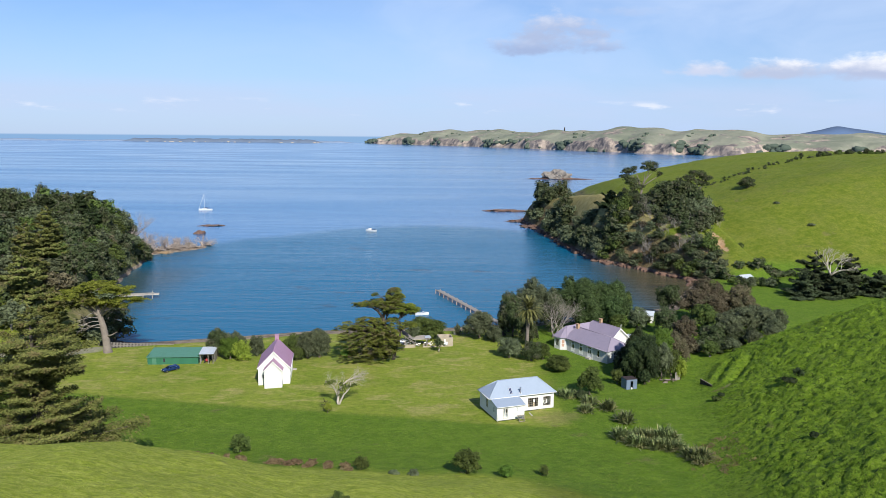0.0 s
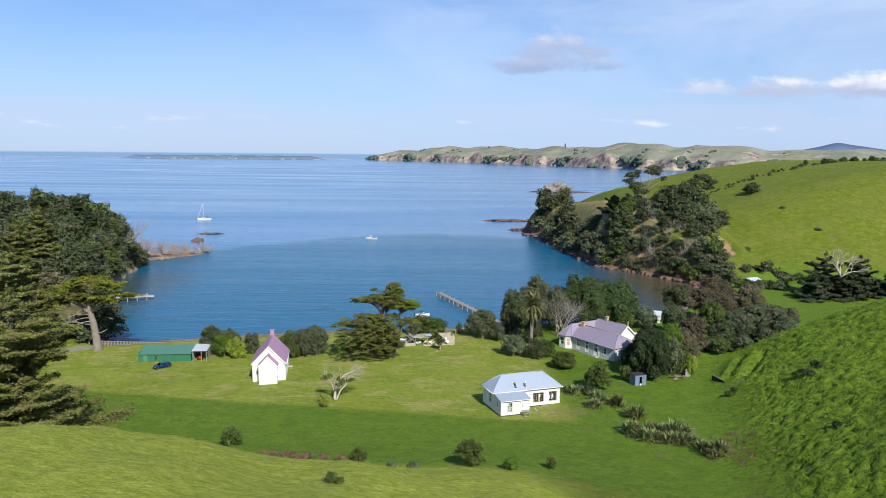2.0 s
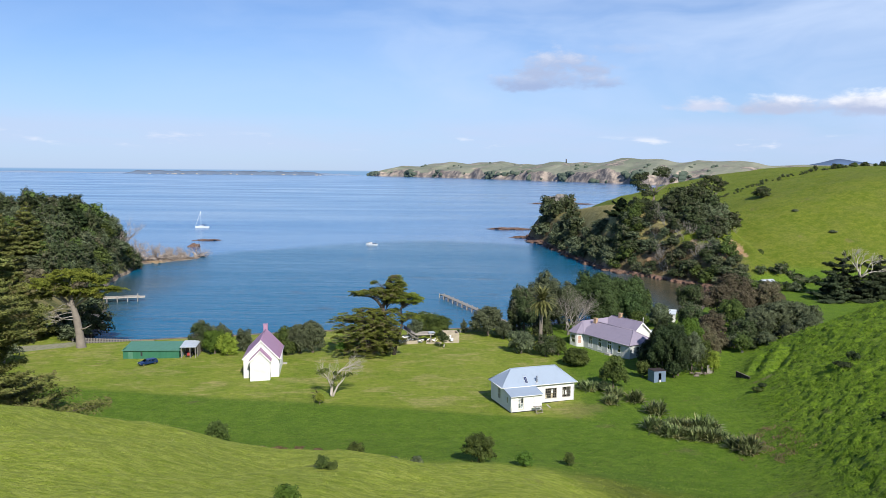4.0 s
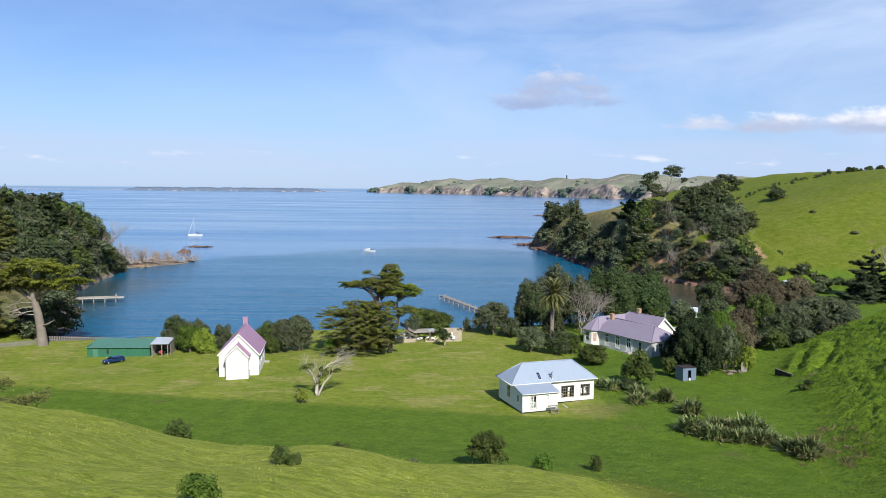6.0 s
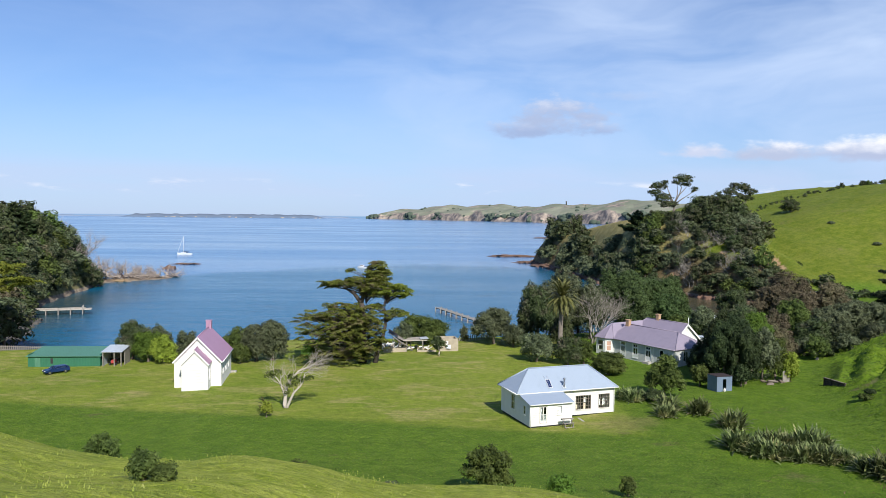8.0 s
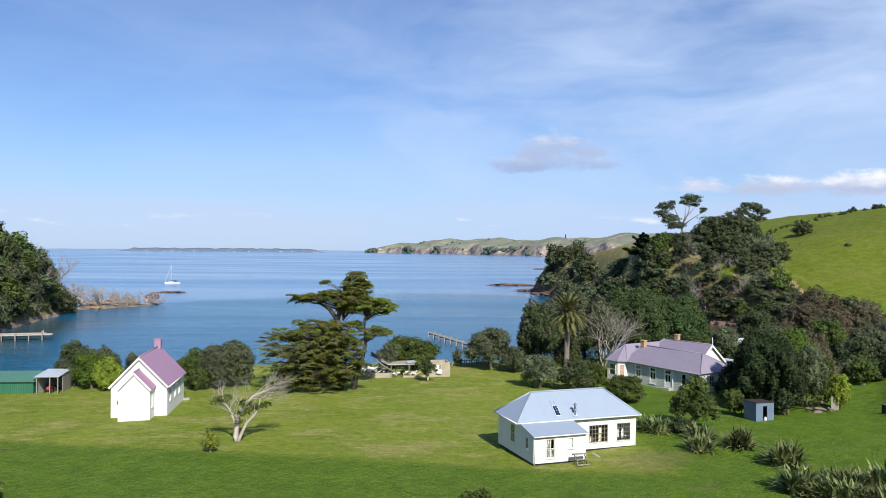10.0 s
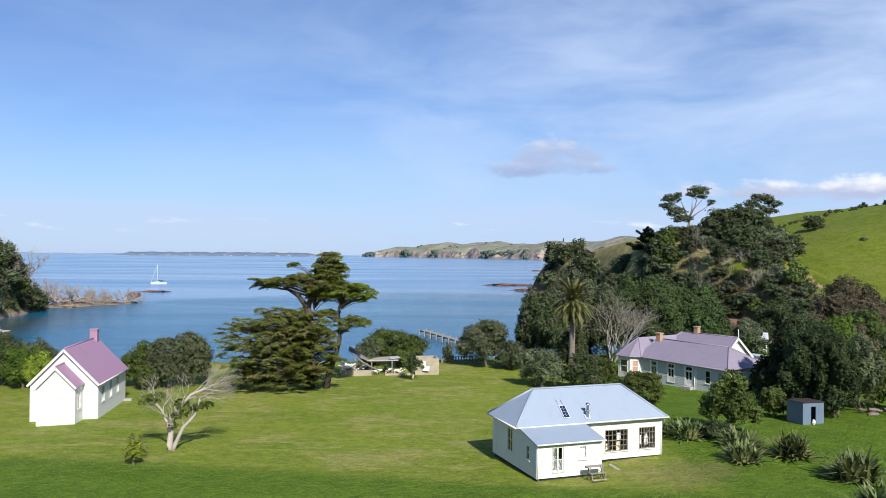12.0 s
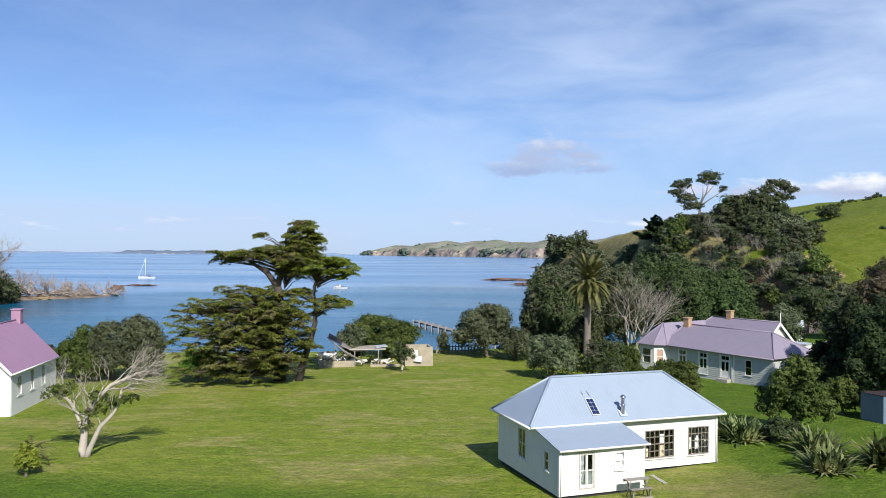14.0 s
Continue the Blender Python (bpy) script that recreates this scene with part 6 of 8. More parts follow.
def build_palm():
    x, y = 20.3, 185.0
    T = thing("palm_tree", pose(x, y, ground_at(x, y) - 0.1), "tall date palm with a rough trunk and arching fronds", "tree")
    rng = np.random.RandomState(21)
    bm = bmesh.new()
    hgt = 11.0
    pts, rad = [], []
    for i in range(45):
        s = i / 44
        pts.append((0.25 * s * s, 0, -0.6 + s * (hgt + 0.6)))
        rad.append((0.36 + 0.10 * (1 - s)) * (1.10 if i % 2 else 0.94) + (0.14 if s > 0.90 else 0))
    tube(bm, pts, rad, 12)
    part("trunk", bm, BARK_MID, T)
    v, f = frond_set(104, 4.1, rng, -0.85, 1.4, 30, 0.46, 0.95, 0.075)
    ob = raw("crown", v, f, L_PALM, T)
    ob.location = (0.25, 0, hgt)
    v, f = frond_set(34, 2.8, rng, -1.3, -0.7, 16, 0.28, 0.5, 0.08)
    ob = raw("dry_skirt", v, f, L_BROWN, T, "dry hanging brown fronds")
    ob.location = (0.25, 0, hgt - 0.1)
    for px, py, hh, sd in ((-23.4, 143.4, 0.9, 3),):
        S = thing("young_palm", pose(px, py, ground_at(px, py)), "small young palm on the lawn beside the bleached tree", "palm")
        bm = bmesh.new()
        tube(bm, [(0, 0, -0.2), (0.05, 0, hh)], [0.12, 0.09], 7)
        part("stem", bm, BARK, S)
        v, f = frond_set(16, 1.35, np.random.RandomState(sd), -0.2, 1.2, 10, 0.3, 1.2, 0.05)
        ob = raw("crown", v, f, L_PALM, S)
        ob.location = (0.05, 0, hh)


def flax_mesh(rng, blades, high, wide):
    vs, fs, o = [], [], 0
    for i in range(blades):
        az, ln = rng.uniform(0, 6.28), high * rng.uniform(0.7, 1.2)
        el = rng.uniform(0.25, 1.5)
        root = np.array([rng.uniform(-1, 1), rng.uniform(-1, 1), 0]) * wide
        out, side = np.array([math.cos(az), math.sin(az), 0]), np.array([-math.sin(az), math.cos(az), 0])
        p = root.copy()
        ring = []
        sag = rng.uniform(0.4, 1.5)
        for k in range(5):
            s = k / 4
            w = 0.115 * (0.8, 1.1, 1.0, 0.7, 0.08)[k]
            ring.append((p + side * w, p - side * w))
            a = el - s * s * sag
            p = p + (out * math.cos(a) + np.array([0, 0, math.sin(a)])) * ln / 4
        for a, b in zip(ring, ring[1:]):
            vs += [a[0], a[1], b[1], b[0]]
            fs.append((o, o + 1, o + 2, o + 3))
            o += 4
    return np.array(vs), np.array(fs)


def build_flax():
    rng = np.random.RandomState(31)
    protos = []
    spots = [(27.4, 142.0, 0.95), (28.8, 146.2, 1.0), (31.9, 143.0, 1.1), (33.6, 136.2, 1.25), (25.2, 150.2, 1.0), (26.4, 151.4, 0.8), (24.4, 151.6, 0.8)]
    for i in range(13):
        q = i / 12
        spots += [(float(np.interp(q, (0, 0.35, 1), (31.2, 33.6, 39.8))) + rng.uniform(-0.5, 0.5), float(np.interp(q, (0, 0.35, 1), (127.4, 125.0, 123.2))) + rng.uniform(-0.6, 0.6), rng.uniform(0.7, 1.05))]
        if i % 4 != 1:
            spots += [(32.6 + 6.6 * q + rng.uniform(-0.7, 0.7), 128.6 - 1.6 * q + rng.uniform(-0.8, 0.8), rng.uniform(0.75, 1.15))]
    spots += [(40.4, 119.6, 0.9), (41.6, 118.0, 1.0), (41.2, 116.6, 0.8), (42.6, 119.4, 0.8)]
    for i, (x, y, sc) in enumerate(spots):
        m = pose(x, y, ground_at(x, y) - 0.08, 0, 0, rng.uniform(0, 360)) @ Matrix.Scale(sc, 4)
        if i < 4:
            T = thing("flax_bush", m, "clump of tall grey-green flax with strap leaves in the grass", "flax", "flax clumps")
            v, f = flax_mesh(rng, 210, 1.9, 0.8)
            raw("foliage", v, f, L_FLAX, T)
            protos.append(T)
        else:
            copy_thing(protos[i % 4], m)


# -- woods on the headlands: a few trees, copied --
def build_woods():
    rng = np.random.RandomState(41)
    protos, scrub, shapes, full, distant = [], [], [], [], [[], [], [], [], []]
    own = np.random.RandomState(43)
    specs = [(L_DARK, 10.5, 9.5, BARK, "dark evergreen coastal tree with a dense uneven crown"), (L_MID, 9.5, 8.5, BARK, "mid-green coastal tree with a broad crown"), (L_GREY, 9.0, 8.0, BARK_PALE, "grey-green coastal tree on the headland"),
             (L_DARK, 8.5, 11.5, BARK, "tall dark evergreen on the headland"), (L_BROWN, 7.5, 6.5, BARK_PALE, "brownish half-dry coastal tree on the bank")]

    def plant(kind, x, y, sc, group):
        if len(protos) <= kind:
            return None
        m = pose(x, y, ground_at(x, y) - 0.3, 0, 0, rng.uniform(0, 360)) @ Matrix.Diagonal((sc * rng.uniform(0.85, 1.15), sc * rng.uniform(0.85, 1.15), sc * rng.uniform(0.6, 1.15), 1))
        if group in ("skyline scrub", "valley scrub"):
            v, f = shapes[kind]
            mm = np.array(m)
            scrub.append((v @ mm[:3, :3].T + mm[:3, 3], f))
            return None
        if y > 372 or x < -142 or (x < -100 and sc < 0.64):
            v, f = full[kind]
            mm = np.array(m)
            distant[kind].append((v @ mm[:3, :3].T + mm[:3, 3], f))
            return None
        ob = copy_thing(protos[kind], m)
        ob["group"] = group
        return ob

    seeds = [(-150, 300), (-140, 285), (-160, 310), (-135, 300), (-128, 285)]
    for i, (lf, w, h, bk, lab) in enumerate(specs):
        x, y = seeds[i]
        T = tree("coastal_tree", (x, y, 0), dome(w, w, h, h * 0.05, 8, rng, 0.43), lf, bk, lab, "tree", 0.40, 0.36, 0.3, (0, 0, h * 0.35), seed=60 + i, group="western headland trees", limb_count=7)
        protos.append(T)
        full.append(crown_mesh(dome(w, w, h, h * 0.05, 8, own, 0.43), 0.55, 0.32, own))
        shapes.append(crown_mesh(dome(w, w, h, 0.1, 3, rng, 0.5), 1.3, 0.2, rng))
    # western headland
    n = 0
    for _ in range(2200):
        if n >= 140:
            break
        x, y = rng.uniform(-200, -92), rng.uniform(178, 352)
        if n % 2:
            y = rng.uniform(232, 349)
            x = float(np.interp(y, (198, 240, 264, 298, 324, 348), (-84, -104.7, -119, -127, -131, -140))) - 1.5 - rng.exponential(14)
        z = ground_at(x, y)
        inland = float(shore(np.array([x]))[0]) - y
        if z < 0.7 or inland < 2 or (-112 < x and y < 255 and inland > 10 and inland < 40 and rng.uniform() < 0.8):
            continue
        if y > 300 and x < -165 and rng.uniform() < 0.5:
            continue
        plant(int(rng.choice(5, p=(0.26, 0.26, 0.34, 0.08, 0.06))), x, y, rng.uniform(0.65, 1.22), "western headland trees")
        n += 1
    # the ridge behind them, and undergrowth down the bank to the water
    for i in range(70):
        x, y = rng.uniform(-206, -146), rng.uniform(262, 338)
        if ground_at(x, y) > 1.5:
            plant((1, 2, 0, 2, 0)[i % 5], x, y, rng.uniform(0.7, 1.15), "western headland trees")
    for i in range(44):
        y = 246 + 58 * i / 43 + rng.uniform(-1, 1)
        x = float(np.interp(y, (240, 264, 298, 324), (-107.5, -119, -127, -131))) - rng.uniform(1.2, 7.0)
        if ground_at(x, y) > 0.4:
            plant((0, 2, 2, 1)[i % 4], x, y, rng.uniform(0.32, 0.6), "western headland trees")
    for i in range(40):
        y = 262 + 80 * i / 39 + rng.uniform(-1, 1)
        x = float(np.interp(y, (240, 264, 298, 324, 348), (-107.5, -119, -127, -131, -140))) - rng.uniform(0.6, 3.2)
        plant((2, 0, 2, 0)[i % 4], x, y, rng.uniform(0.40, 0.62), "western headland trees")
    for x, y, q in ((-133.0, 332.0, 0.75), (-135.0, 337.0, 0.7), (-131.6, 328.0, 0.7), (-136.5, 341.0, 0.55), (-134.0, 329.5, 0.9)):
        plant(0, x, y, q, "western headland trees")
    # a close row along the western waterline
    for i in range(34):
        y = 254 + 90 * i / 33 + rng.uniform(-1.5, 1.5)
        x = float(np.interp(y, (240, 264, 298, 324, 348), (-107.5, -119, -127, -131, -140))) - rng.uniform(3.5, 9.0)
        plant((0, 2, 0, 1)[i % 4], x, y, rng.uniform(0.65, 0.95), "western headland trees")
    # eastern headland, clump by clump: middle, half widths, number, kinds, size
    def clumps(rows):
        for x0, y0, sx, sy, n, kinds, size in rows:
            for i in range(n):
                a, q = i * 2.4 + rng.uniform(-0.4, 0.4), math.sqrt((i + 0.5) / n)
                x, y = x0 + sx * q * math.cos(a), y0 + sy * q * math.sin(a)
                if ground_at(x, y) > 0.5 and x < np.interp(y, (284, 297, 353, 384), (105, 108, 123, 130)):
                    plant(kinds[i % len(kinds)], x, y, size * rng.uniform(0.62, 1.3), "eastern headland trees")

    clumps(((71, 494, 9, 14, 15, (0, 2), 1.15), (59, 480, 6, 16, 11, (0, 2), 0.95), (62, 416, 6, 36, 32, (2, 0, 2, 2), 0.95), (66, 377, 7, 18, 22, (2, 2, 0, 2), 0.76), (70, 352, 7, 10, 16, (2, 0, 2), 0.88), (74, 340, 4, 5, 6, (1, 0), 0.8)))
    clumps(((87, 370, 7, 9, 12, (0, 0), 0.36), (97, 347, 6, 6, 12, (0, 3), 0.62), (101, 338, 8, 9, 17, (0, 3), 1.05), (107, 339, 7, 9, 14, (0, 2, 3), 0.95), (105, 325, 9, 7, 16, (2, 0), 1.0), (112, 330, 5, 8, 9, (2, 0), 0.62), (103, 317, 4, 4, 9, (0, 2), 0.66)))
    clumps(((89, 313, 6, 5, 11, (0, 2), 0.62), (97, 303, 9, 6, 16, (0, 1, 2), 0.70), (103, 293, 5, 6, 10, (0, 2), 0.6), (96, 328, 6, 5, 14, (2, 4, 0), 0.5), (90, 320, 5, 4, 9, (2, 4), 0.36), (87, 341, 4, 6, 12, (2, 0), 0.55), (79, 345, 3, 6, 11, (1, 2), 0.75), (84, 334, 3, 5, 8, (2, 4), 0.45), (92, 336, 4, 4, 8, (2, 0), 0.5), (83, 354, 4, 6, 8, (0, 0), 0.48), (90, 354, 5, 5, 9, (0, 0), 0.42), (86, 325, 6, 5, 14, (2, 0, 4), 0.48), (79, 333, 3, 5, 8, (0, 2), 0.5)))
    # leafless grey scrub on the banks
    G = bare_tree("bare_shrub", pose(92, 320, ground_at(92, 320) - 0.2), "leafless grey scrub on the clay bank", BARK_PALE, 61, 2.0, 0.09, 3, (0, 0, 0.2), 5, 2, "bush", "bank scrub", spread=1.2)
    for x0, y0, sx, sy, n in ((91, 322, 5, 4, 15), (100, 309, 4, 3, 8), (88, 336, 4, 5, 9), (119, 342, 2.0, 4, 5)):
        for i in range(n):
            x, y = x0 + sx * rng.normal(0, 0.75), y0 + sy * rng.normal(0, 0.75)
            copy_thing(G, pose(x, y, ground_at(x, y) - 0.2, 0, 0, rng.uniform(0, 360)) @ Matrix.Scale(rng.uniform(0.7, 1.4), 4))
    # thicket behind the western lawn
    for i in range(15):
        plant(int(rng.choice(4)), rng.uniform(-128, -88), rng.uniform(148, 204), rng.uniform(0.7, 1.15), "western thicket")
    # hedge line and scrub along the pasture's skyline
    for i in range(54):
        s = i / 53
        x, y = 214 + 78 * s + rng.uniform(-4, 4), 454 + 10 * s + rng.uniform(-8, 8)
        plant(int(rng.choice(2)), x, y, rng.uniform(0.20, 0.42), "skyline trees")
    for i in range(60):
        s = i / 59
        x, y = 120 + 104 * s + rng.uniform(-2, 2), 412 + 44 * s + rng.uniform(-3, 3)
        plant(0, x, y, rng.uniform(0.10, 0.20), "skyline scrub")
    # along the valley foot below the far pasture
    for i in range(24):
        s = i / 23
        x, y = 106 + 62 * s + rng.uniform(-4, 4), 283 + 8 * math.sin(s * 5) + rng.uniform(-5, 5)
        plant(int(rng.choice(3)), x, y, rng.uniform(0.35, 0.6), "valley scrub")
    for i, heap in enumerate(distant):
        if heap:
            starts = np.cumsum([0] + [len(v) for v, f in heap[:-1]])
            ob = raw("distant_woods", np.concatenate([v for v, f in heap]), np.concatenate([f + o for (v, f), o in zip(heap, starts)]), specs[i][0])
            tagged(ob, "wind-shaped trees crowding the far ends of the headlands", "woods", kind="stuff")
    starts = np.cumsum([0] + [len(v) for v, f in scrub[:-1]])
    ob = raw("scrub", np.concatenate([v for v, f in scrub]), np.concatenate([f + o for (v, f), o in zip(scrub, starts)]), L_DARK)
    tagged(ob, "dark scrub along the pasture's edges", "scrub", kind="stuff")
    return protos


def build_pines():
    """The tall open pine on the headland and two dark ones beside it."""
    x, y = 89.0, 352.0
    PINE = max(0.0, 28.5 - ground_at(x, y))
    lobes = [(3.8, 0, PINE + 14.2, 3.6, 3.0, 2.0), (1.6, 0, PINE + 13.2, 1.8, 1.8, 0.8), (8.4, 0, PINE + 10.4, 1.4, 1.4, 0.9), (-6.0, 0, PINE + 11.6, 3.0, 2.4, 1.5), (-7.2, 0, PINE + 9.0, 2.6, 2.0, 1.2), (-3.2, 0.4, PINE + 13.4, 1.3, 1.3, 0.6), (-3.6, 0, PINE + 7.2, 3.2, 2.4, 1.5), (-1.6, 0, PINE + 4.6, 3.2, 2.8, 1.2), (-5.4, 0.5, PINE + 6.2, 1.4, 1.4, 0.7), (5.8, 0.4, PINE + 12.4, 1.2, 1.3, 0.6)]
    tree("tall_pine", (x, y, 0), lobes, L_DARK, BARK_MID, "tall umbrella pine with bare pale trunk on the headland ridge", "tree", 0.32, 0.6, 0.55, (0.4, 0, PINE + 4.5), seed=71, core=0.5, limb_count=10)
    for i, (x, y, h, w) in enumerate(((104, 343, 11.5, 8), (99, 346, 10, 8), (109, 337, 10, 8))):
        rng = np.random.RandomState(80 + i)
        tree("ridge_pine", (x, y, 40 * i), dome(w, w, h, h * 0.3, 10, rng, 0.36), L_DARK, BARK, "dark ragged pine on the headland ridge", "tree", 0.40, 0.55, 0.32, (0, 0, h * 0.45), seed=90 + i, group="ridge pines", core=0.6)
    x, y = 111.0, 342.0
    lobes = [(-3.0, 0, 12.6, 2.6, 2.3, 1.5), (-1.2, 0.3, 15.0, 1.9, 1.8, 1.0), (1.8, 0, 14.2, 2.7, 2.4, 1.6), (4.6, -0.2, 12.4, 2.3, 2.1, 1.2), (3.4, 0.2, 10.2, 2.2, 2.0, 0.9), (-4.0, 0.2, 10.2, 1.7, 1.6, 0.9), (0.6, 0, 11.2, 1.6, 1.5, 0.8)]
    tree("open_pine", (x, y, 0), lobes, L_DARK, BARK_MID, "dark pine with heads of foliage on bare stems on the ridge", "tree", 0.30, 0.6, 0.4, (0.2, 0, 6.5), seed=97, core=0.5, limb_count=7)
    conifer("headland_conifer", (78.0, 364.0, 20), 8.0, 13.0, L_SHADE, "squat dark conifer on the headland", 98, 9, gap=1.0, size=0.42)


def conifer(name, at, h, w, leaf, label, seed, tiers=16, gap=1.0, size=0.27):
    """A layered conifer: trunk, and boughs in tiers that droop and turn up at their ends."""
    rng = np.random.RandomState(seed)
    x, y, turn = at
    T = thing(name, pose(x, y, ground_at(x, y) - 0.3, 0, 0, turn), label, "tree")
    bm = bmesh.new()
    tube(bm, [(0, 0, -0.8), (0.1, 0, h * 0.3), (0, 0.1, h * 0.65), (0, 0, h * 0.97)], [0.75, 0.55, 0.35, 0.05], 10)
    part("trunk", bm, BARK, T)
    bm = bmesh.new()
    ps, ns = [], []
    for k in range(tiers):
        s = k / (tiers - 1)
        z = h * (0.06 + 0.9 * s)
        reach = w / 2 * (1 - s) ** 0.6 * min(1.0, 0.68 + 2.4 * s) * (0.75 + 0.25 * math.sin(s * 9 + 1)) + 0.5
        nb = int(10 - 5 * s)
        for j in range(nb):
            a = j * 6.28 / nb + k * 1.1 + rng.uniform(-0.3, 0.3)
            ln = reach * rng.choice((0.5, 0.75, 0.95, 1.2)) * rng.uniform(0.85, 1.1)
            o = np.array([math.cos(a), math.sin(a), 0])
            tip = o * ln + np.array([0, 0, z - 0.06 * ln + rng.uniform(-0.6, 0.9)])
            mid = o * ln * 0.55 + np.array([0, 0, z - 0.14 * ln])
            tube(bm, [(0, 0, z), tuple(mid), tuple(tip)], [0.13 * (1 - s) + 0.04, 0.08 * (1 - s) + 0.03, 0.02], 4)
            m = int(105 * ln * gap)
            q = rng.uniform(0.22, 1.04, m) ** 0.75
            p = np.where(q[:, None] < 0.55, (q / 0.55)[:, None] * (mid - np.array([0, 0, z])) + np.array([0, 0, z]), mid + ((q - 0.55) / 0.45)[:, None] * (tip - mid))
            side = np.array([-math.sin(a), math.cos(a), 0])
            p = p + side * (rng.normal(0, 1, m) * 0.19 * ln * (1.1 - 0.6 * q))[:, None] + np.array([0, 0, 1.0]) * rng.normal(0.05, 0.16, m)[:, None]
            ps.append(p)
            ns.append(np.tile(np.array([0, 0, 1.0]), (m, 1)) + o * 0.3)
    part("branchwork", bm, BARK, T)
    v, f = leaf_quads(np.concatenate(ps), np.concatenate(ns), size, rng, 0.38, 0.4, 0.35)
    raw("crown", v, f, leaf, T)
    return T


def build_shore_tree():
    """The flat-topped old tree with a pale curved trunk by the western beach."""
    x, y = -83.5, 181.5
    T = thing("flat_topped_tree", pose(x, y, ground_at(x, y) - 0.2), "old flat-topped cypress with a thick pale trunk by the beach", "tree")
    rng = np.random.RandomState(15)
    bm = bmesh.new()
    tube(bm, [(0.9, -0.3, -0.8), (0.7, -0.3, 0.5), (0.35, 0, 3.0), (-0.2, 0, 6.5), (-0.9, 0, 9.5), (-1.6, 0, 12)], [1.4, 1.05, 0.88, 0.78, 0.58, 0.4], 12)
    for tx, ty, tz in ((-7, 0, 14), (-3.5, 1, 16), (3, 0, 15), (6, 0.5, 13.5), (-5, -1, 12)):
        tube(bm, [(-0.9, 0, 9.0), (-0.9 + (tx + 0.9) * 0.5, ty * 0.5, 9.3 + (tz - 9.5) * 0.6), (tx, ty, tz)], [0.42, 0.26, 0.08], 6)
    tube(bm, [(0.2, 0, 4.0), (2.0, -0.5, 4.6), (3.4, -0.6, 5.4)], [0.25, 0.16, 0.05], 6)
    part("trunk", bm, BARK_MID, T)
    rng2 = np.random.RandomState(16)
    bm = bmesh.new()
    for z, dx in ((7.2, -1.0), (8.0, -1.0), (8.8, -1.0), (9.4, -1.0), (6.4, -0.8)):
        branchlets(bm, (-0.6, -0.4, z), (dx, rng2.uniform(-0.5, 0.3), rng2.uniform(-0.1, 0.25)), 2.5, 0.11, 3, rng2, (-0.6, -0.1, -0.15), 2, 5)
    part("dead_limb", bm, BARK_PALE, T, "bleached bare lower limbs")
    # sunlit top: the light is put into its leaf colour
    forms = [(-6.5, 0, 14.6, 4.8, 4.4, 0.8), (-1.5, 0, 16.6, 5.4, 4.6, 0.8), (3.6, 0, 15.4, 4.4, 4.0, 0.8), (7.0, 0.5, 13.2, 2.8, 2.6, 0.7), (2.2, -1.0, 13.0, 3.6, 2.6, 0.6)]
    v, f = feathers(plates(forms, 9, rng, 0.8, 1.7), 0.30, rng, 1.2, 0.28, 0.4)
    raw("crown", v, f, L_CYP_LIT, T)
    # shaded underside: the darker leaf colour
    forms = [(-3.5, -1.5, 13.4, 4.4, 3.2, 0.7), (-8.6, 0, 11.6, 2.6, 2.6, 0.8), (-2.0, 1, 12.0, 3.4, 2.4, 0.8), (4.0, 0.5, 11.8, 2.6, 2.2, 0.6)]
    v, f = feathers(plates(forms, 9, rng, 0.8, 1.6), 0.30, rng, 1.2, 0.28, 0.5)
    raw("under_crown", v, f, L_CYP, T)


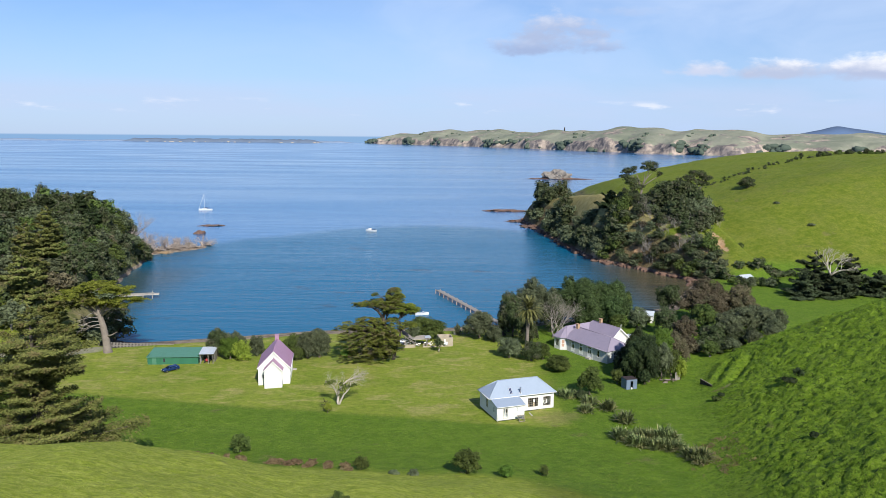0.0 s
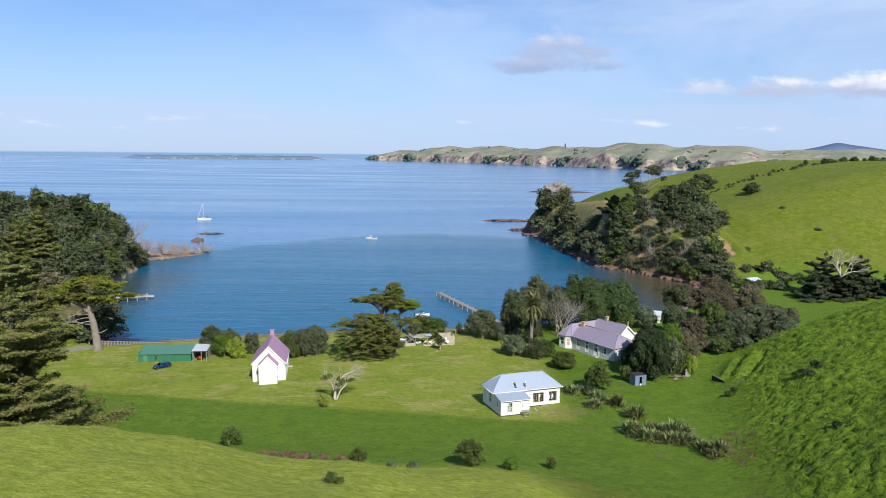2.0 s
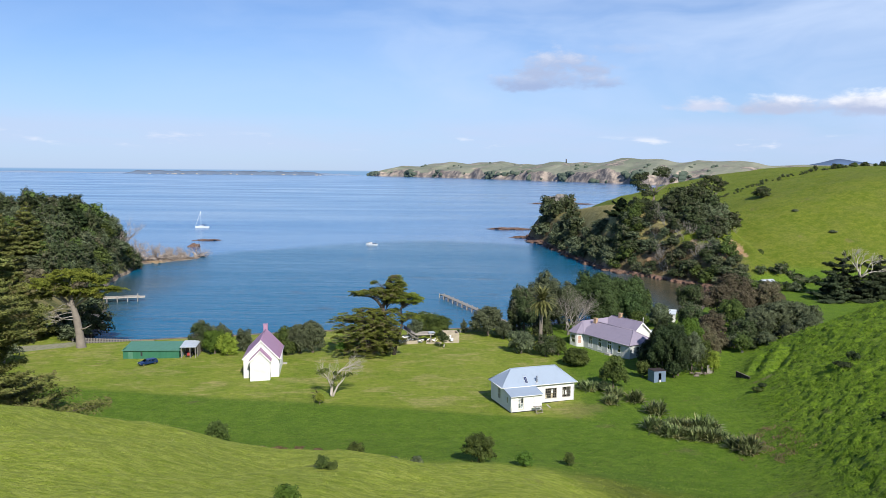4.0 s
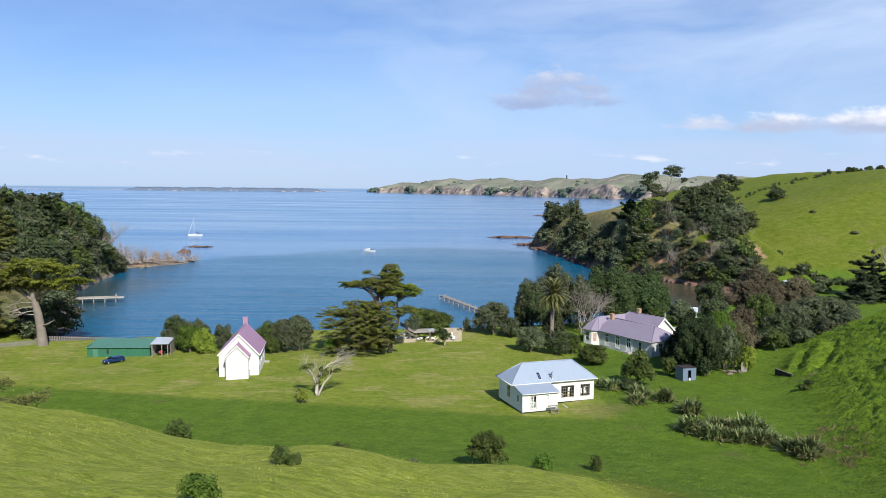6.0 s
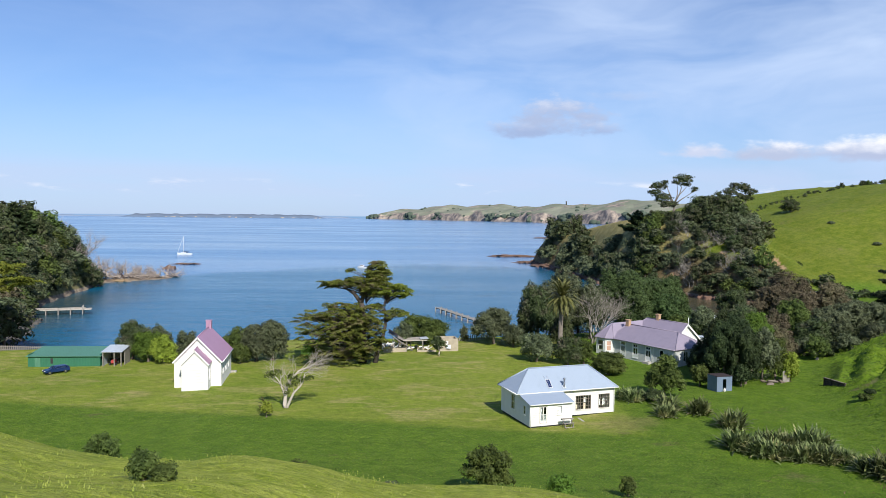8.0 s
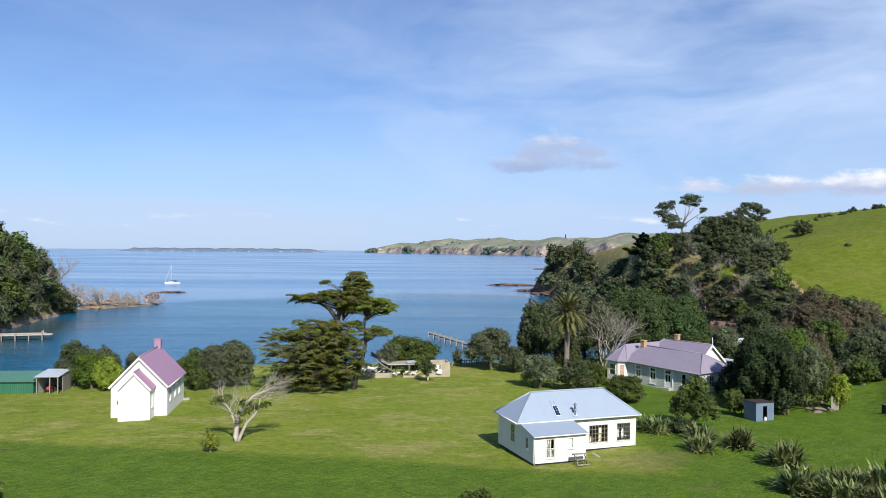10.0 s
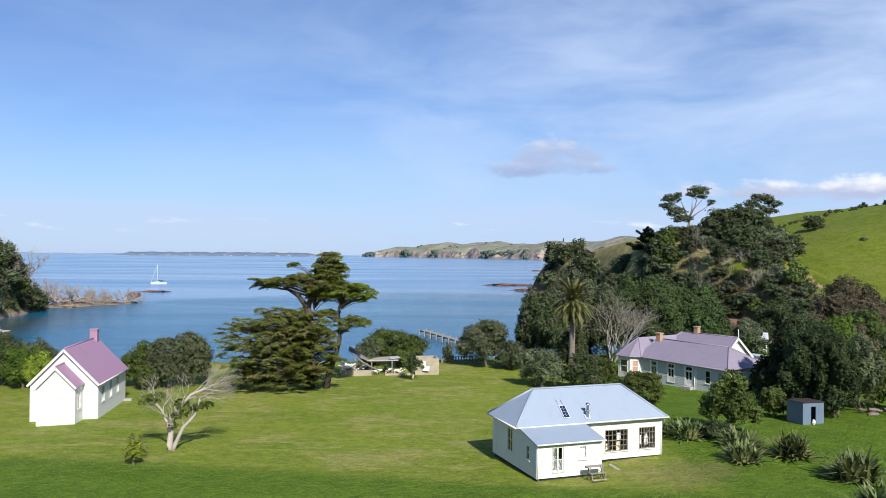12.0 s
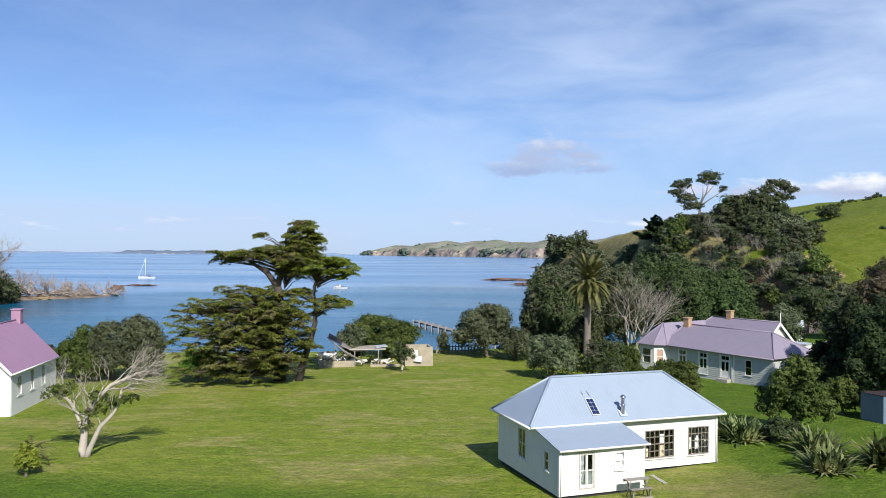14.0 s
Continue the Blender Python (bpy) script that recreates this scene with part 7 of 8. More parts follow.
def build_gardens():
    """Trees and bushes round the lawn."""
    # by the tractor shelter
    bush((-51.6, 177.4, 0), 5.6, 5.0, 5.6, L_BRIGHT, "rounded bright green bush beside the shelter", 1, n=12)
    bush((-48.4, 176.2, 0), 5.2, 4.6, 4.8, L_YELLOW, "yellow-green bush at the lawn's edge", 2, n=11)
    bush((-55.2, 179.6, 0), 6.6, 5.5, 7.0, L_DARK, "dark green bush beside the shelter", 3, n=12)
    bush((-51.0, 180.2, 0), 6.0, 5.5, 6.8, L_GREY, "grey-green tree behind the shelter", 4, n=11)
    bush((-46.0, 180.0, 0), 5.0, 4.0, 5.2, L_GREY, "grey-green shrub between lawn and beach", 5, n=8)
    bush((-41.5, 181.0, 0), 4.0, 3.4, 3.6, L_GREY, "grey-green shrub behind the chapel", 6)
    # between chapel and cypress
    bush((-36.6, 178.6, 0), 6.4, 5.4, 6.2, L_MID, "large green bush behind the chapel", 7, n=13)
    bush((-33.2, 178.0, 0), 6.4, 5.6, 7.2, L_GREY, "large grey-green bush beside the lawn", 8, n=14)
    bush((-30.4, 178.6, 0), 5.6, 5.2, 7.4, L_GREY, "tall grey-green shrub tree beside the cypress", 9, n=13, low=0.2)
    bush((-35.4, 176.2, 0), 3.6, 3.0, 3.6, L_MID, "low leafy bush at the lawn's edge", 25, n=9)
    bush((-23.0, 175.6, 0), 4.4, 3.6, 4.2, L_BRIGHT, "leafy bright green bush under the cypress", 10, n=8)
    # behind the ruin
    bush((-4.5, 196.5, 0), 10.5, 7.0, 6.2, L_MID, "wide wind-shaped green bush behind the ruin", 12, n=14, size=0.13)
    bush((-8.5, 191.5, 0), 4.2, 3.8, 5.4, L_GREY, "grey-green bush beside the ruin", 13)
    bush((-1.6, 183.8, 0), 3.2, 2.6, 3.6, L_DARK, "small dark round-headed tree in front of the ruin", 14, name="small_tree", low=1.3, bark=BARK_WHITE)
    bush((3.2, 199.5, 0), 1.8, 1.8, 3.6, L_GREY, "narrow shrub at the beach edge", 15)
    # lawn's eastern edge
    bush((9.0, 197.0, 0), 10.0, 8.4, 7.6, L_GREY, "big rounded grey-green bush at the lawn's edge", 16, n=15, size=0.13)
    bush((12.6, 193.5, 0), 5.2, 5.0, 5.0, L_GREY, "grey-green bush at the lawn's edge", 17)
    bush((15.5, 179.6, 0), 6.8, 6.0, 5.6, L_GREY, "big rounded grey-green bush below the palm", 18, n=12)
    bush((20.6, 177.4, 0), 6.0, 5.2, 5.0, L_DARK, "leafy green bush below the palm", 19, n=9)
    bush((23.6, 179.0, 0), 4.6, 4.0, 4.6, L_MID, "green bush beside the villa's lawn", 20)
    bush((25.9, 169.6, 0), 6.0, 5.2, 3.9, L_MID, "clipped round green bush beside the cottage", 21, n=26, size=0.11, density=0.7)
    # trees behind the palm
    for i, (x, y, w, h, lf, lab) in enumerate((
        (17.2, 204.0, 6.0, 12.0, L_DARK, "dark ragged tree behind the palm"), (24.0, 205.5, 12.5, 15.0, L_GREY, "grey half-bare tree behind the palm"), (21.5, 191.0, 6.0, 7.0, L_DARK, "dark shrubby tree below the palm"),
        (37.0, 212.0, 17.0, 14.0, L_POHU, "broad dark evergreen tree behind the villa"), (47.0, 215.0, 14.0, 12.4, L_POHU, "broad green tree behind the villa"), (30.0, 222.0, 10.0, 11.0, L_DARK, "dark evergreen tree near the beach"),
        (15.6, 200.0, 4.0, 8.0, L_DARK, "ragged dark tree at the beach edge"), (18.0, 199.0, 8.0, 12.5, L_DARK, "dark leafy tree behind the palm"), (29.0, 203.0, 8.0, 13.0, L_GREY, "grey half-bare tree beside the palm"), (38.5, 207.0, 10.0, 11.5, L_POHU, "dense evergreen tree behind the villa"), (46.5, 211.0, 9.0, 10.0, L_POHU, "dense dark tree behind the villa"), (51.5, 222.0, 9.0, 9.0, L_MID, "rounded green tree by the inlet"), (47.0, 203.0, 6.0, 5.5, L_MID, "green garden tree behind the villa"), (53.0, 206.0, 7.0, 6.5, L_GREY, "grey-green garden tree behind the villa"))):
        rng = np.random.RandomState(100 + i)
        tree("garden_tree", (x, y, 50 * i), dome(w, w * 0.9, h, h * 0.03, 26 if w > 13 else 16, rng, 0.36), lf, BARK, lab, "tree", 0.17, 0.48, 0.32, (0, 0, h * 0.35), seed=120 + i)
    bare_tree("bare_tree", pose(28.5, 197.5, ground_at(28.5, 197.5)), "bare grey branching tree beside the palm", BARK_PALE, 7, 3.5, 0.2, 6, (0.10, 0, 0.2), 4, 2)
    bare_tree("bare_tree", pose(30.5, 199.5, ground_at(30.5, 199.5)), "bare grey branching tree beside the palm", BARK_PALE, 8, 3.4, 0.18, 6, (0.15, 0, 0.2), 4, 2)
    # the dark clump in front of the villa
    for i, (x, y, w, h, lf, lab) in enumerate((
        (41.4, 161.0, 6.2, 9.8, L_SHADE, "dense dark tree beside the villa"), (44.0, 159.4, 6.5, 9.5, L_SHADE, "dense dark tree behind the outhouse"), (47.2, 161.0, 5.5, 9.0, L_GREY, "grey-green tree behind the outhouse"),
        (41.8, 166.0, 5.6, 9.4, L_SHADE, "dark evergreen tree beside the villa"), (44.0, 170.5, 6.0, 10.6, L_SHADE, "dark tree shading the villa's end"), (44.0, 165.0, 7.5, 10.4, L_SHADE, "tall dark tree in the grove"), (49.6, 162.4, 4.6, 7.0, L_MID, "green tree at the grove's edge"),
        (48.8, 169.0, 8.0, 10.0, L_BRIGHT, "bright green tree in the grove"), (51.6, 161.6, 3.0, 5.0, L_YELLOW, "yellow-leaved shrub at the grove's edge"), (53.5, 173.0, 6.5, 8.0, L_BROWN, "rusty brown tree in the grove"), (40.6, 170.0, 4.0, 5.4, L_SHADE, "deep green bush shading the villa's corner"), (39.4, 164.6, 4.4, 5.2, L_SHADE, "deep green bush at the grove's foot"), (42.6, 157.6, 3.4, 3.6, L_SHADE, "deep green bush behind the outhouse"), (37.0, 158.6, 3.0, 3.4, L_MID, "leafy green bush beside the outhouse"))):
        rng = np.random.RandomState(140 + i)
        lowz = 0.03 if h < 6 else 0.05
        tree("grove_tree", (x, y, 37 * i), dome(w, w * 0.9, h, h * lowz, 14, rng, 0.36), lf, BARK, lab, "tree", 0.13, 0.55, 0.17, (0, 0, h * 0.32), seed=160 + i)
    bush((29.8, 151.6, 0), 5.6, 5.2, 5.6, L_MID, "rounded grey-green shrub tree beside the cottage", 22, n=16, size=0.13, name="shrub_tree", low=0.7)
    bush((27.8, 149.6, 0), 3.2, 2.8, 1.9, L_DARK, "low dark bush beside the cottage", 23)
    bush((-22.6, 141.2, 0), 1.5, 1.4, 2.0, L_YELLOW, "small upright yellow-green shrub on the lawn", 24, size=0.09, n=9, low=0.35)
    # the valley by the inlet
    for i, (x, y, w, h, lf, lab) in enumerate((
        (73.5, 214.0, 16.0, 13.0, L_BROWN, "big brownish tree by the inlet"), (85.0, 217.0, 12.0, 10.5, L_BROWN, "brown dry-leaved tree by the inlet"), (61.0, 190.0, 7.0, 7.5, L_BROWN, "rusty brown shrub tree in the valley"), (66.5, 186.0, 8.0, 7.0, L_DARK, "dark shrub tree in the valley"), (69.0, 232.0, 10.0, 9.0, L_DARK, "dark tree at the inlet's edge"),
        (73.0, 193.0, 9.0, 8.0, L_GREY, "grey-green tree in the valley"), (81.0, 198.0, 14.0, 9.0, L_GREY, "grey-green tree in the valley"), (63.5, 178.0, 5.0, 4.5, L_MID, "green bush at the valley's mouth"), (70.0, 202.0, 9.0, 8.5, L_MID, "green tree in the valley"),
        (90.0, 204.0, 8.0, 6.5, L_GREY, "grey-green bush in the valley"), (59.0, 200.0, 8.0, 8.0, L_DARK, "dark tree behind the villa's garden"), (88.0, 226.0, 9.0, 7.0, L_DARK, "dark bush beside the inlet"), (60.0, 183.0, 4.0, 4.0, L_BROWN, "rusty shrub in the valley"))):
        rng = np.random.RandomState(180 + i)
        tree("valley_tree", (x, y, 61 * i), dome(w, w * 0.9, h, h * 0.08, 13, rng, 0.38), lf, BARK_PALE, lab, "tree", 0.18, 0.55, 0.26, (0, 0, h * 0.3), seed=200 + i)
    bush((55.6, 211.6, 0), 5.0, 4.2, 3.4, L_DARK, "dark bush in front of the white cabin", 290, size=0.16, n=10)
    # undergrowth along the foot of the valley's trees
    for i, (x, y, w, h, lf) in enumerate(((57.4, 183.6, 4.0, 3.2, L_DARK), (60.8, 181.4, 3.6, 2.6, L_BROWN), (63.8, 183.4, 4.6, 3.2, L_GREY), (66.6, 181.0, 4.4, 3.2, L_DARK), (69.0, 178.4, 4.4, 3.4, L_GREY), (71.6, 184.6, 5.4, 4.4, L_DARK), (74.6, 180.4, 5.0, 3.6, L_GREY), (77.0, 188.0, 6.0, 4.6, L_DARK), (80.6, 184.0, 5.0, 3.8, L_GREY), (84.0, 191.0, 6.0, 4.6, L_GREY), (67.6, 189.0, 5.4, 4.6, L_DARK), (55.2, 178.6, 3.0, 2.2, L_MID))):
        bush((x, y, 40 * i), w, w * 0.9, h, lf, "low scrubby bush at the foot of the valley trees", 260 + i, size=0.15, n=9, group="valley undergrowth")
    # dark cypresses with bleached branches under the far hill
    for i, (x, y, w, h) in enumerate(((128, 262, 22, 15), (141, 264, 20, 14), (121, 254, 14, 8.5), (134, 255, 16, 9), (148, 258, 14, 9))):
        conifer("valley_cypress", (x, y, 50 * i), h, w, L_BLACK, "dark old spreading cypress in the valley", 240 + i, 9, gap=0.8, size=0.42)
    bare_tree("dead_branches", pose(131, 257, ground_at(131, 257) + 7.5), "bleached dead limbs rising from dark cypresses", BARK_WHITE, 9, 3.6, 0.3, 4, (0.5, -0.1, 0.1), 5, 2, spread=1.0)
    for i in range(7):
        bush((105 + 2.4 * i, 274 - 1.1 * (i % 3), 0), 4.5, 4, 3.2, (L_MID, L_DARK, L_GREY)[i % 3], "low bush in front of the far hut", 90 + i, size=0.3, group="valley bushes")
    # bushes scattered on the pasture
    for i, (x, y, w, h, lf) in enumerate(((152, 388, 9.0, 6.0, L_DARK), (121.5, 313, 2.6, 2.2, L_MID), (158, 330, 2.4, 0.8, L_GREY), (64.6, 135.2, 2.4, 1.5, L_SHADE), (62.6, 134.2, 3.0, 0.9, L_SHADE), (55.0, 108.2, 1.6, 1.0, L_SHADE), (53.0, 143.6, 1.6, 0.8, L_MID), (54.4, 145.0, 1.3, 0.7, L_SHADE), (152, 352, 1.6, 0.6, L_GREY))):
        bush((x, y, 0), w, w, h, lf, "lone round bush on the pasture slope", 30 + i, size=0.3 if y > 300 else 0.14, group="pasture bushes")
    # bushes below the knoll
    for i, (x, y, w, h, lf, lab) in enumerate((
        (3.4, 110.2, 4.5, 4.3, L_MID, "dense rounded green bush below the knoll"), (9.3, 109.0, 2.7, 2.2, L_BRIGHT, "small yellow-green shrub below the knoll"), (15.3, 110.8, 1.4, 1.9, L_MID, "small upright dark shrub in the grass"),
        (-12.7, 110.6, 2.5, 2.2, L_MID, "small dark green bush below the knoll"), (-34.2, 121.6, 3.8, 3.4, L_MID, "rounded green bush below the knoll"), (-10.9, 73.9, 1.0, 1.1, L_MID, "small green shrub on the knoll"), (-10.1, 73.6, 0.7, 0.6, L_MID, "low green shrub on the knoll"), (-10.1, 56.9, 1.3, 1.0, L_BRIGHT, "small yellow-green bush on the knoll"), (-4.6, 108.0, 1.6, 1.0, L_GREY, "low grey shrub below the knoll"), (-7.5, 107.6, 1.4, 0.7, L_GREY, "low scrub below the knoll"))):
        bush((x, y, 0), w, w * 0.9, h, lf, lab, 50 + i, size=0.065 if y < 90 else (0.09 if h < 2.5 else 0.11), n=14 if h > 3 else 9)
    for i in range(11):
        s = i / 10
        if 0.42 < s < 0.52:
            continue
        x, y = -44 + 29 * s, 119.0 - 8.4 * s
        bush((x, y, 30 * i), 3.4, 1.8, 1.0, L_HEDGE, "low red-brown scrub in a broken hedge line", 70 + i, size=0.11, n=8, name="bush", group="hedge scrub")


def tufts(name, xs, ys, label, mat, blades, size, seed, spread=0.25):
    """Grass tussocks over the ground as one mesh."""
    rng = np.random.RandomState(seed)
    zs = height(xs, ys)
    k = len(xs) * blades
    base = np.repeat(np.stack([xs, ys, zs - 0.03], 1), blades, 0) + np.stack([rng.normal(0, spread, k), rng.normal(0, spread, k), np.zeros(k)], 1)
    az = rng.uniform(0, 6.28, k)
    ln = size * rng.uniform(0.5, 1.3, k)
    lean = rng.uniform(0.1, 0.8, k)
    tip = base + np.stack([np.cos(az) * lean * ln, np.sin(az) * lean * ln, ln * (1 - 0.3 * lean)], 1)
    side = np.stack([-np.sin(az), np.cos(az), np.zeros(k)], 1) * (size * 0.17)
    v = np.stack([base - side, base + side, tip], 1).reshape(-1, 3)
    ob = raw(name, v, np.arange(3 * k).reshape(-1, 3), mat)
    return tagged(ob, label, "grass", kind="stuff")


def build_grass():
    rng = np.random.RandomState(77)
    x, y = rng.uniform(42, 112, 42000), rng.uniform(84, 190, 42000)
    foot = np.interp(y, (60, 95, 118, 140, 158, 175, 210), (38, 40, 45, 51, 57, 64, 95))
    n = wave2(x, y, 5.0, 12) + 0.6 * wave2(x, y, 2.2, 13)
    keep = (x > foot + 1) & (n > 0.05) & (rng.uniform(size=len(x)) < np.clip((150 - x) / 80, 0.25, 1))
    tufts("tussocks", x[keep], y[keep], "rough green tussock grass on the steep slope", L_TUSSOCK, 9, 0.22, 5, 0.34)
    x, y = rng.uniform(26, 62, 16000), rng.uniform(98, 172, 16000)
    foot = np.interp(y, (60, 95, 118, 140, 158, 175, 210), (38, 40, 45, 51, 57, 64, 95))
    n = wave2(x, y, 6.0, 21) + 0.8 * wave2(x, y, 2.0, 22)
    keep = (x < foot + 3) & (n > 0.25) & (x > foot - 20 + 0.2 * (y - 130))
    tufts("meadow_grass", x[keep], y[keep], "uncut green grass at the slope's foot", L_TUSSOCK, 6, 0.16, 8, 0.3)
    # leafy weeds in the uncut strip below the cottage
    x, y = rng.uniform(-14, 28, 5000), rng.uniform(109, 132, 5000)
    keep = wave2(x, y, 7.0, 24) + 0.7 * wave2(x, y, 2.0, 25) > 0.55
    tufts("weeds", x[keep], y[keep], "low leafy weeds in the uncut grass", L_MID, 6, 0.15, 10, 0.22)
    # dry brown stalks past the flax
    x, y = rng.normal(44.8, 2.2, 900), rng.uniform(110, 126, 900)
    x = x + (y - 118) * 0.16
    keep = wave2(x, y, 3.0, 23) > 0.2
    tufts("dry_stalks", x[keep], y[keep], "dry brown weed stalks at the slope's foot", L_HEDGE, 7, 0.30, 9, 0.3)
    x, y = rng.uniform(-62, 34, 15000), rng.uniform(62, 112, 15000)
    n = wave2(x, y, 7.0, 14) + 0.7 * wave2(x, y, 2.5, 15)
    keep = n > 0.6
    tufts("long_grass", x[keep], y[keep], "long pale grass tufts on the knoll", L_PALE_GRASS, 7, 0.13, 6, 0.3)


build_cypress()
build_bleached_tree()
build_palm()
build_flax()
build_woods()
build_pines()
build_shore_tree()
conifer("large_conifer", (-60.5, 108.0, 0), 24.5, 29.0, L_CON, "huge dark conifer with drooping layered boughs", 17, 25, 1.05, 0.21)
conifer("conifer", (-72.0, 128.0, 40), 17.0, 12.0, L_CON, "dark layered conifer beside the track", 18, 17, 1.0, 0.22)
conifer("conifer", (-98.0, 186.0, 10), 15.0, 13.0, L_CON, "olive layered conifer near the beach", 19, 14, 1.1, 0.26)
for x, y, h, w, lf, lab in ((-112, 198, 19, 19, L_CON, "broad olive conifer behind the beach"), (-124, 222, 18, 17, L_CON, "broad olive conifer on the western slope"), (-133, 252, 17, 15, L_CON, "olive conifer on the western slope"), (-138, 296, 12, 11, L_SHADE, "dark conifer among the western headland trees"), (-147, 305, 12, 11, L_SHADE, "dark conifer among the western headland trees"), (-152, 288, 12, 11, L_SHADE, "dark conifer among the western headland trees")):
    conifer("conifer", (x, y, x * 3), h, w, lf, lab, int(-x), 13, 0.75, 0.36)
build_gardens()
build_grass()


# ---- ruin, fences, small buildings ----
def build_ruin():
    """The collapsed boathouse: low block walls, a sagging roof, posts and rubble, and a roofless block room."""
    g = ground_at(-3, 190)
    R = thing("ruined_boathouse", pose(-9.3, 187.2, g, 0, 0, 10), "collapsed boathouse with block walls, sagging iron roof and rubble", "ruin")
    bm = bmesh.new()
    wall(bm, 7.9, 11.4, -0.6, 2.3, 0, 0.2, [(9.0, 9.8, 1.2, 1.9)])
    part("block_wall", bm, BLOCK, R)
    for x in (7.9, 11.2):
        bm = bmesh.new()
        wall(bm, 0.2, 3.8, -0.6, 2.2, x, x + 0.2, [(1.0, 2.0, 1.1, 1.8)], across=True)
        part("block_wall", bm, BLOCK, R)
    bm = bmesh.new()
    wall(bm, 8.1, 11.2, -0.6, 2.2, 3.6, 3.8)
    part("block_wall", bm, BLOCK, R)
    part("white_board", bx(9.05, 9.5, -0.03, 0.0, 1.2, 1.9), CURTAIN, R)
    bm = bmesh.new()
    slab(bm, [(9.0, -0.35, 0.6), (9.9, -0.35, 0.5), (10.0, -0.06, 1.15), (9.2, -0.06, 1.2)], 0.04)
    part("fallen_sheet", bm, TIN, R)
    bm = bmesh.new()
    wall(bm, -2.6, 1.6, -0.6, 0.75, 0, 0.2)
    part("low_wall", bm, BLOCK, R)
    bm = bmesh.new()
    wall(bm, 3.6, 7.2, -0.6, 0.25, -0.2, 0.1)
    part("low_wall", bm, BLOCK, R)
    for pts, m in (([(-1.5, 0.6, 3.5), (0.1, 0.5, 2.7), (0.4, 3.8, 2.8), (-1.3, 3.8, 3.8)], DARK), ([(0.0, 0.3, 2.6), (1.6, 0.2, 1.9), (1.8, 3.6, 2.0), (0.3, 3.6, 2.7)], WOOD_GREY), ([(1.5, 0.1, 1.95), (4.7, 0.0, 2.05), (4.7, 3.6, 2.2), (1.6, 3.6, 2.1)], BARK_PALE), ([(4.3, 0.3, 2.3), (5.8, 0.2, 2.45), (5.7, 2.6, 2.4), (4.4, 2.6, 2.3)], TIN)):
        bm = bmesh.new()
        slab(bm, pts, 0.06)
        part("roof_sheet", bm, m, R)
    for i in range(5):
        bm = bmesh.new()
        tube(bm, [(-1.7 + 0.35 * i, 0.1 + 0.1 * i, 3.7 - 0.35 * i), (0.9 + 0.5 * i, -0.1, 1.4 - 0.2 * i)], [0.06, 0.05], 5)
        part("rafter", bm, WOOD_GREY, R)
    for x, y, z in ((1.7, 0.1, 2.1), (4.6, 0.0, 2.2), (2.6, 1.6, 2.1), (-0.6, 1.2, 2.6), (5.2, 2.6, 2.3)):
        part("post", bx(x - 0.07, x + 0.07, y - 0.07, y + 0.07, -0.4, z), WOOD_GREY, R)
    part("beam", bx(1.0, 5.5, -0.08, 0.06, 2.05, 2.2), BARK_WHITE, R)
    rng = np.random.RandomState(3)
    for i in range(84):
        x, y = (rng.uniform(-2.8, 1.8) if i % 3 else rng.uniform(1.5, 7.0)), rng.uniform(0.3, 3.5)
        w, d, h = rng.uniform(0.25, 1.3), rng.uniform(0.08, 0.4), rng.uniform(0.05, 0.25)
        bm = bmesh.new()
        box(bm, -w / 2, w / 2, -d / 2, d / 2, -h / 2, h / 2)
        ob = part("rubble", bm, (HULL, WOOD_GREY, BEIGE, TRIM)[i % 4], R)
        ob.matrix_basis = pose(x, y, rng.uniform(0.2, 1.5) if x < 1.5 else rng.uniform(0.1, 0.5), rng.uniform(-35, 35), rng.uniform(-40, 40), rng.uniform(0, 180))
    for x, y, w, h in ((-2.3, 1.6, 0.9, 1.5), (-0.9, 2.4, 1.1, 1.4)):
        ob = part("leaning_panel", bx(-w / 2, w / 2, -0.03, 0.03, 0, h), HULL, R)
        ob.matrix_basis = pose(x, y, 0.2, -18, 8, 15)


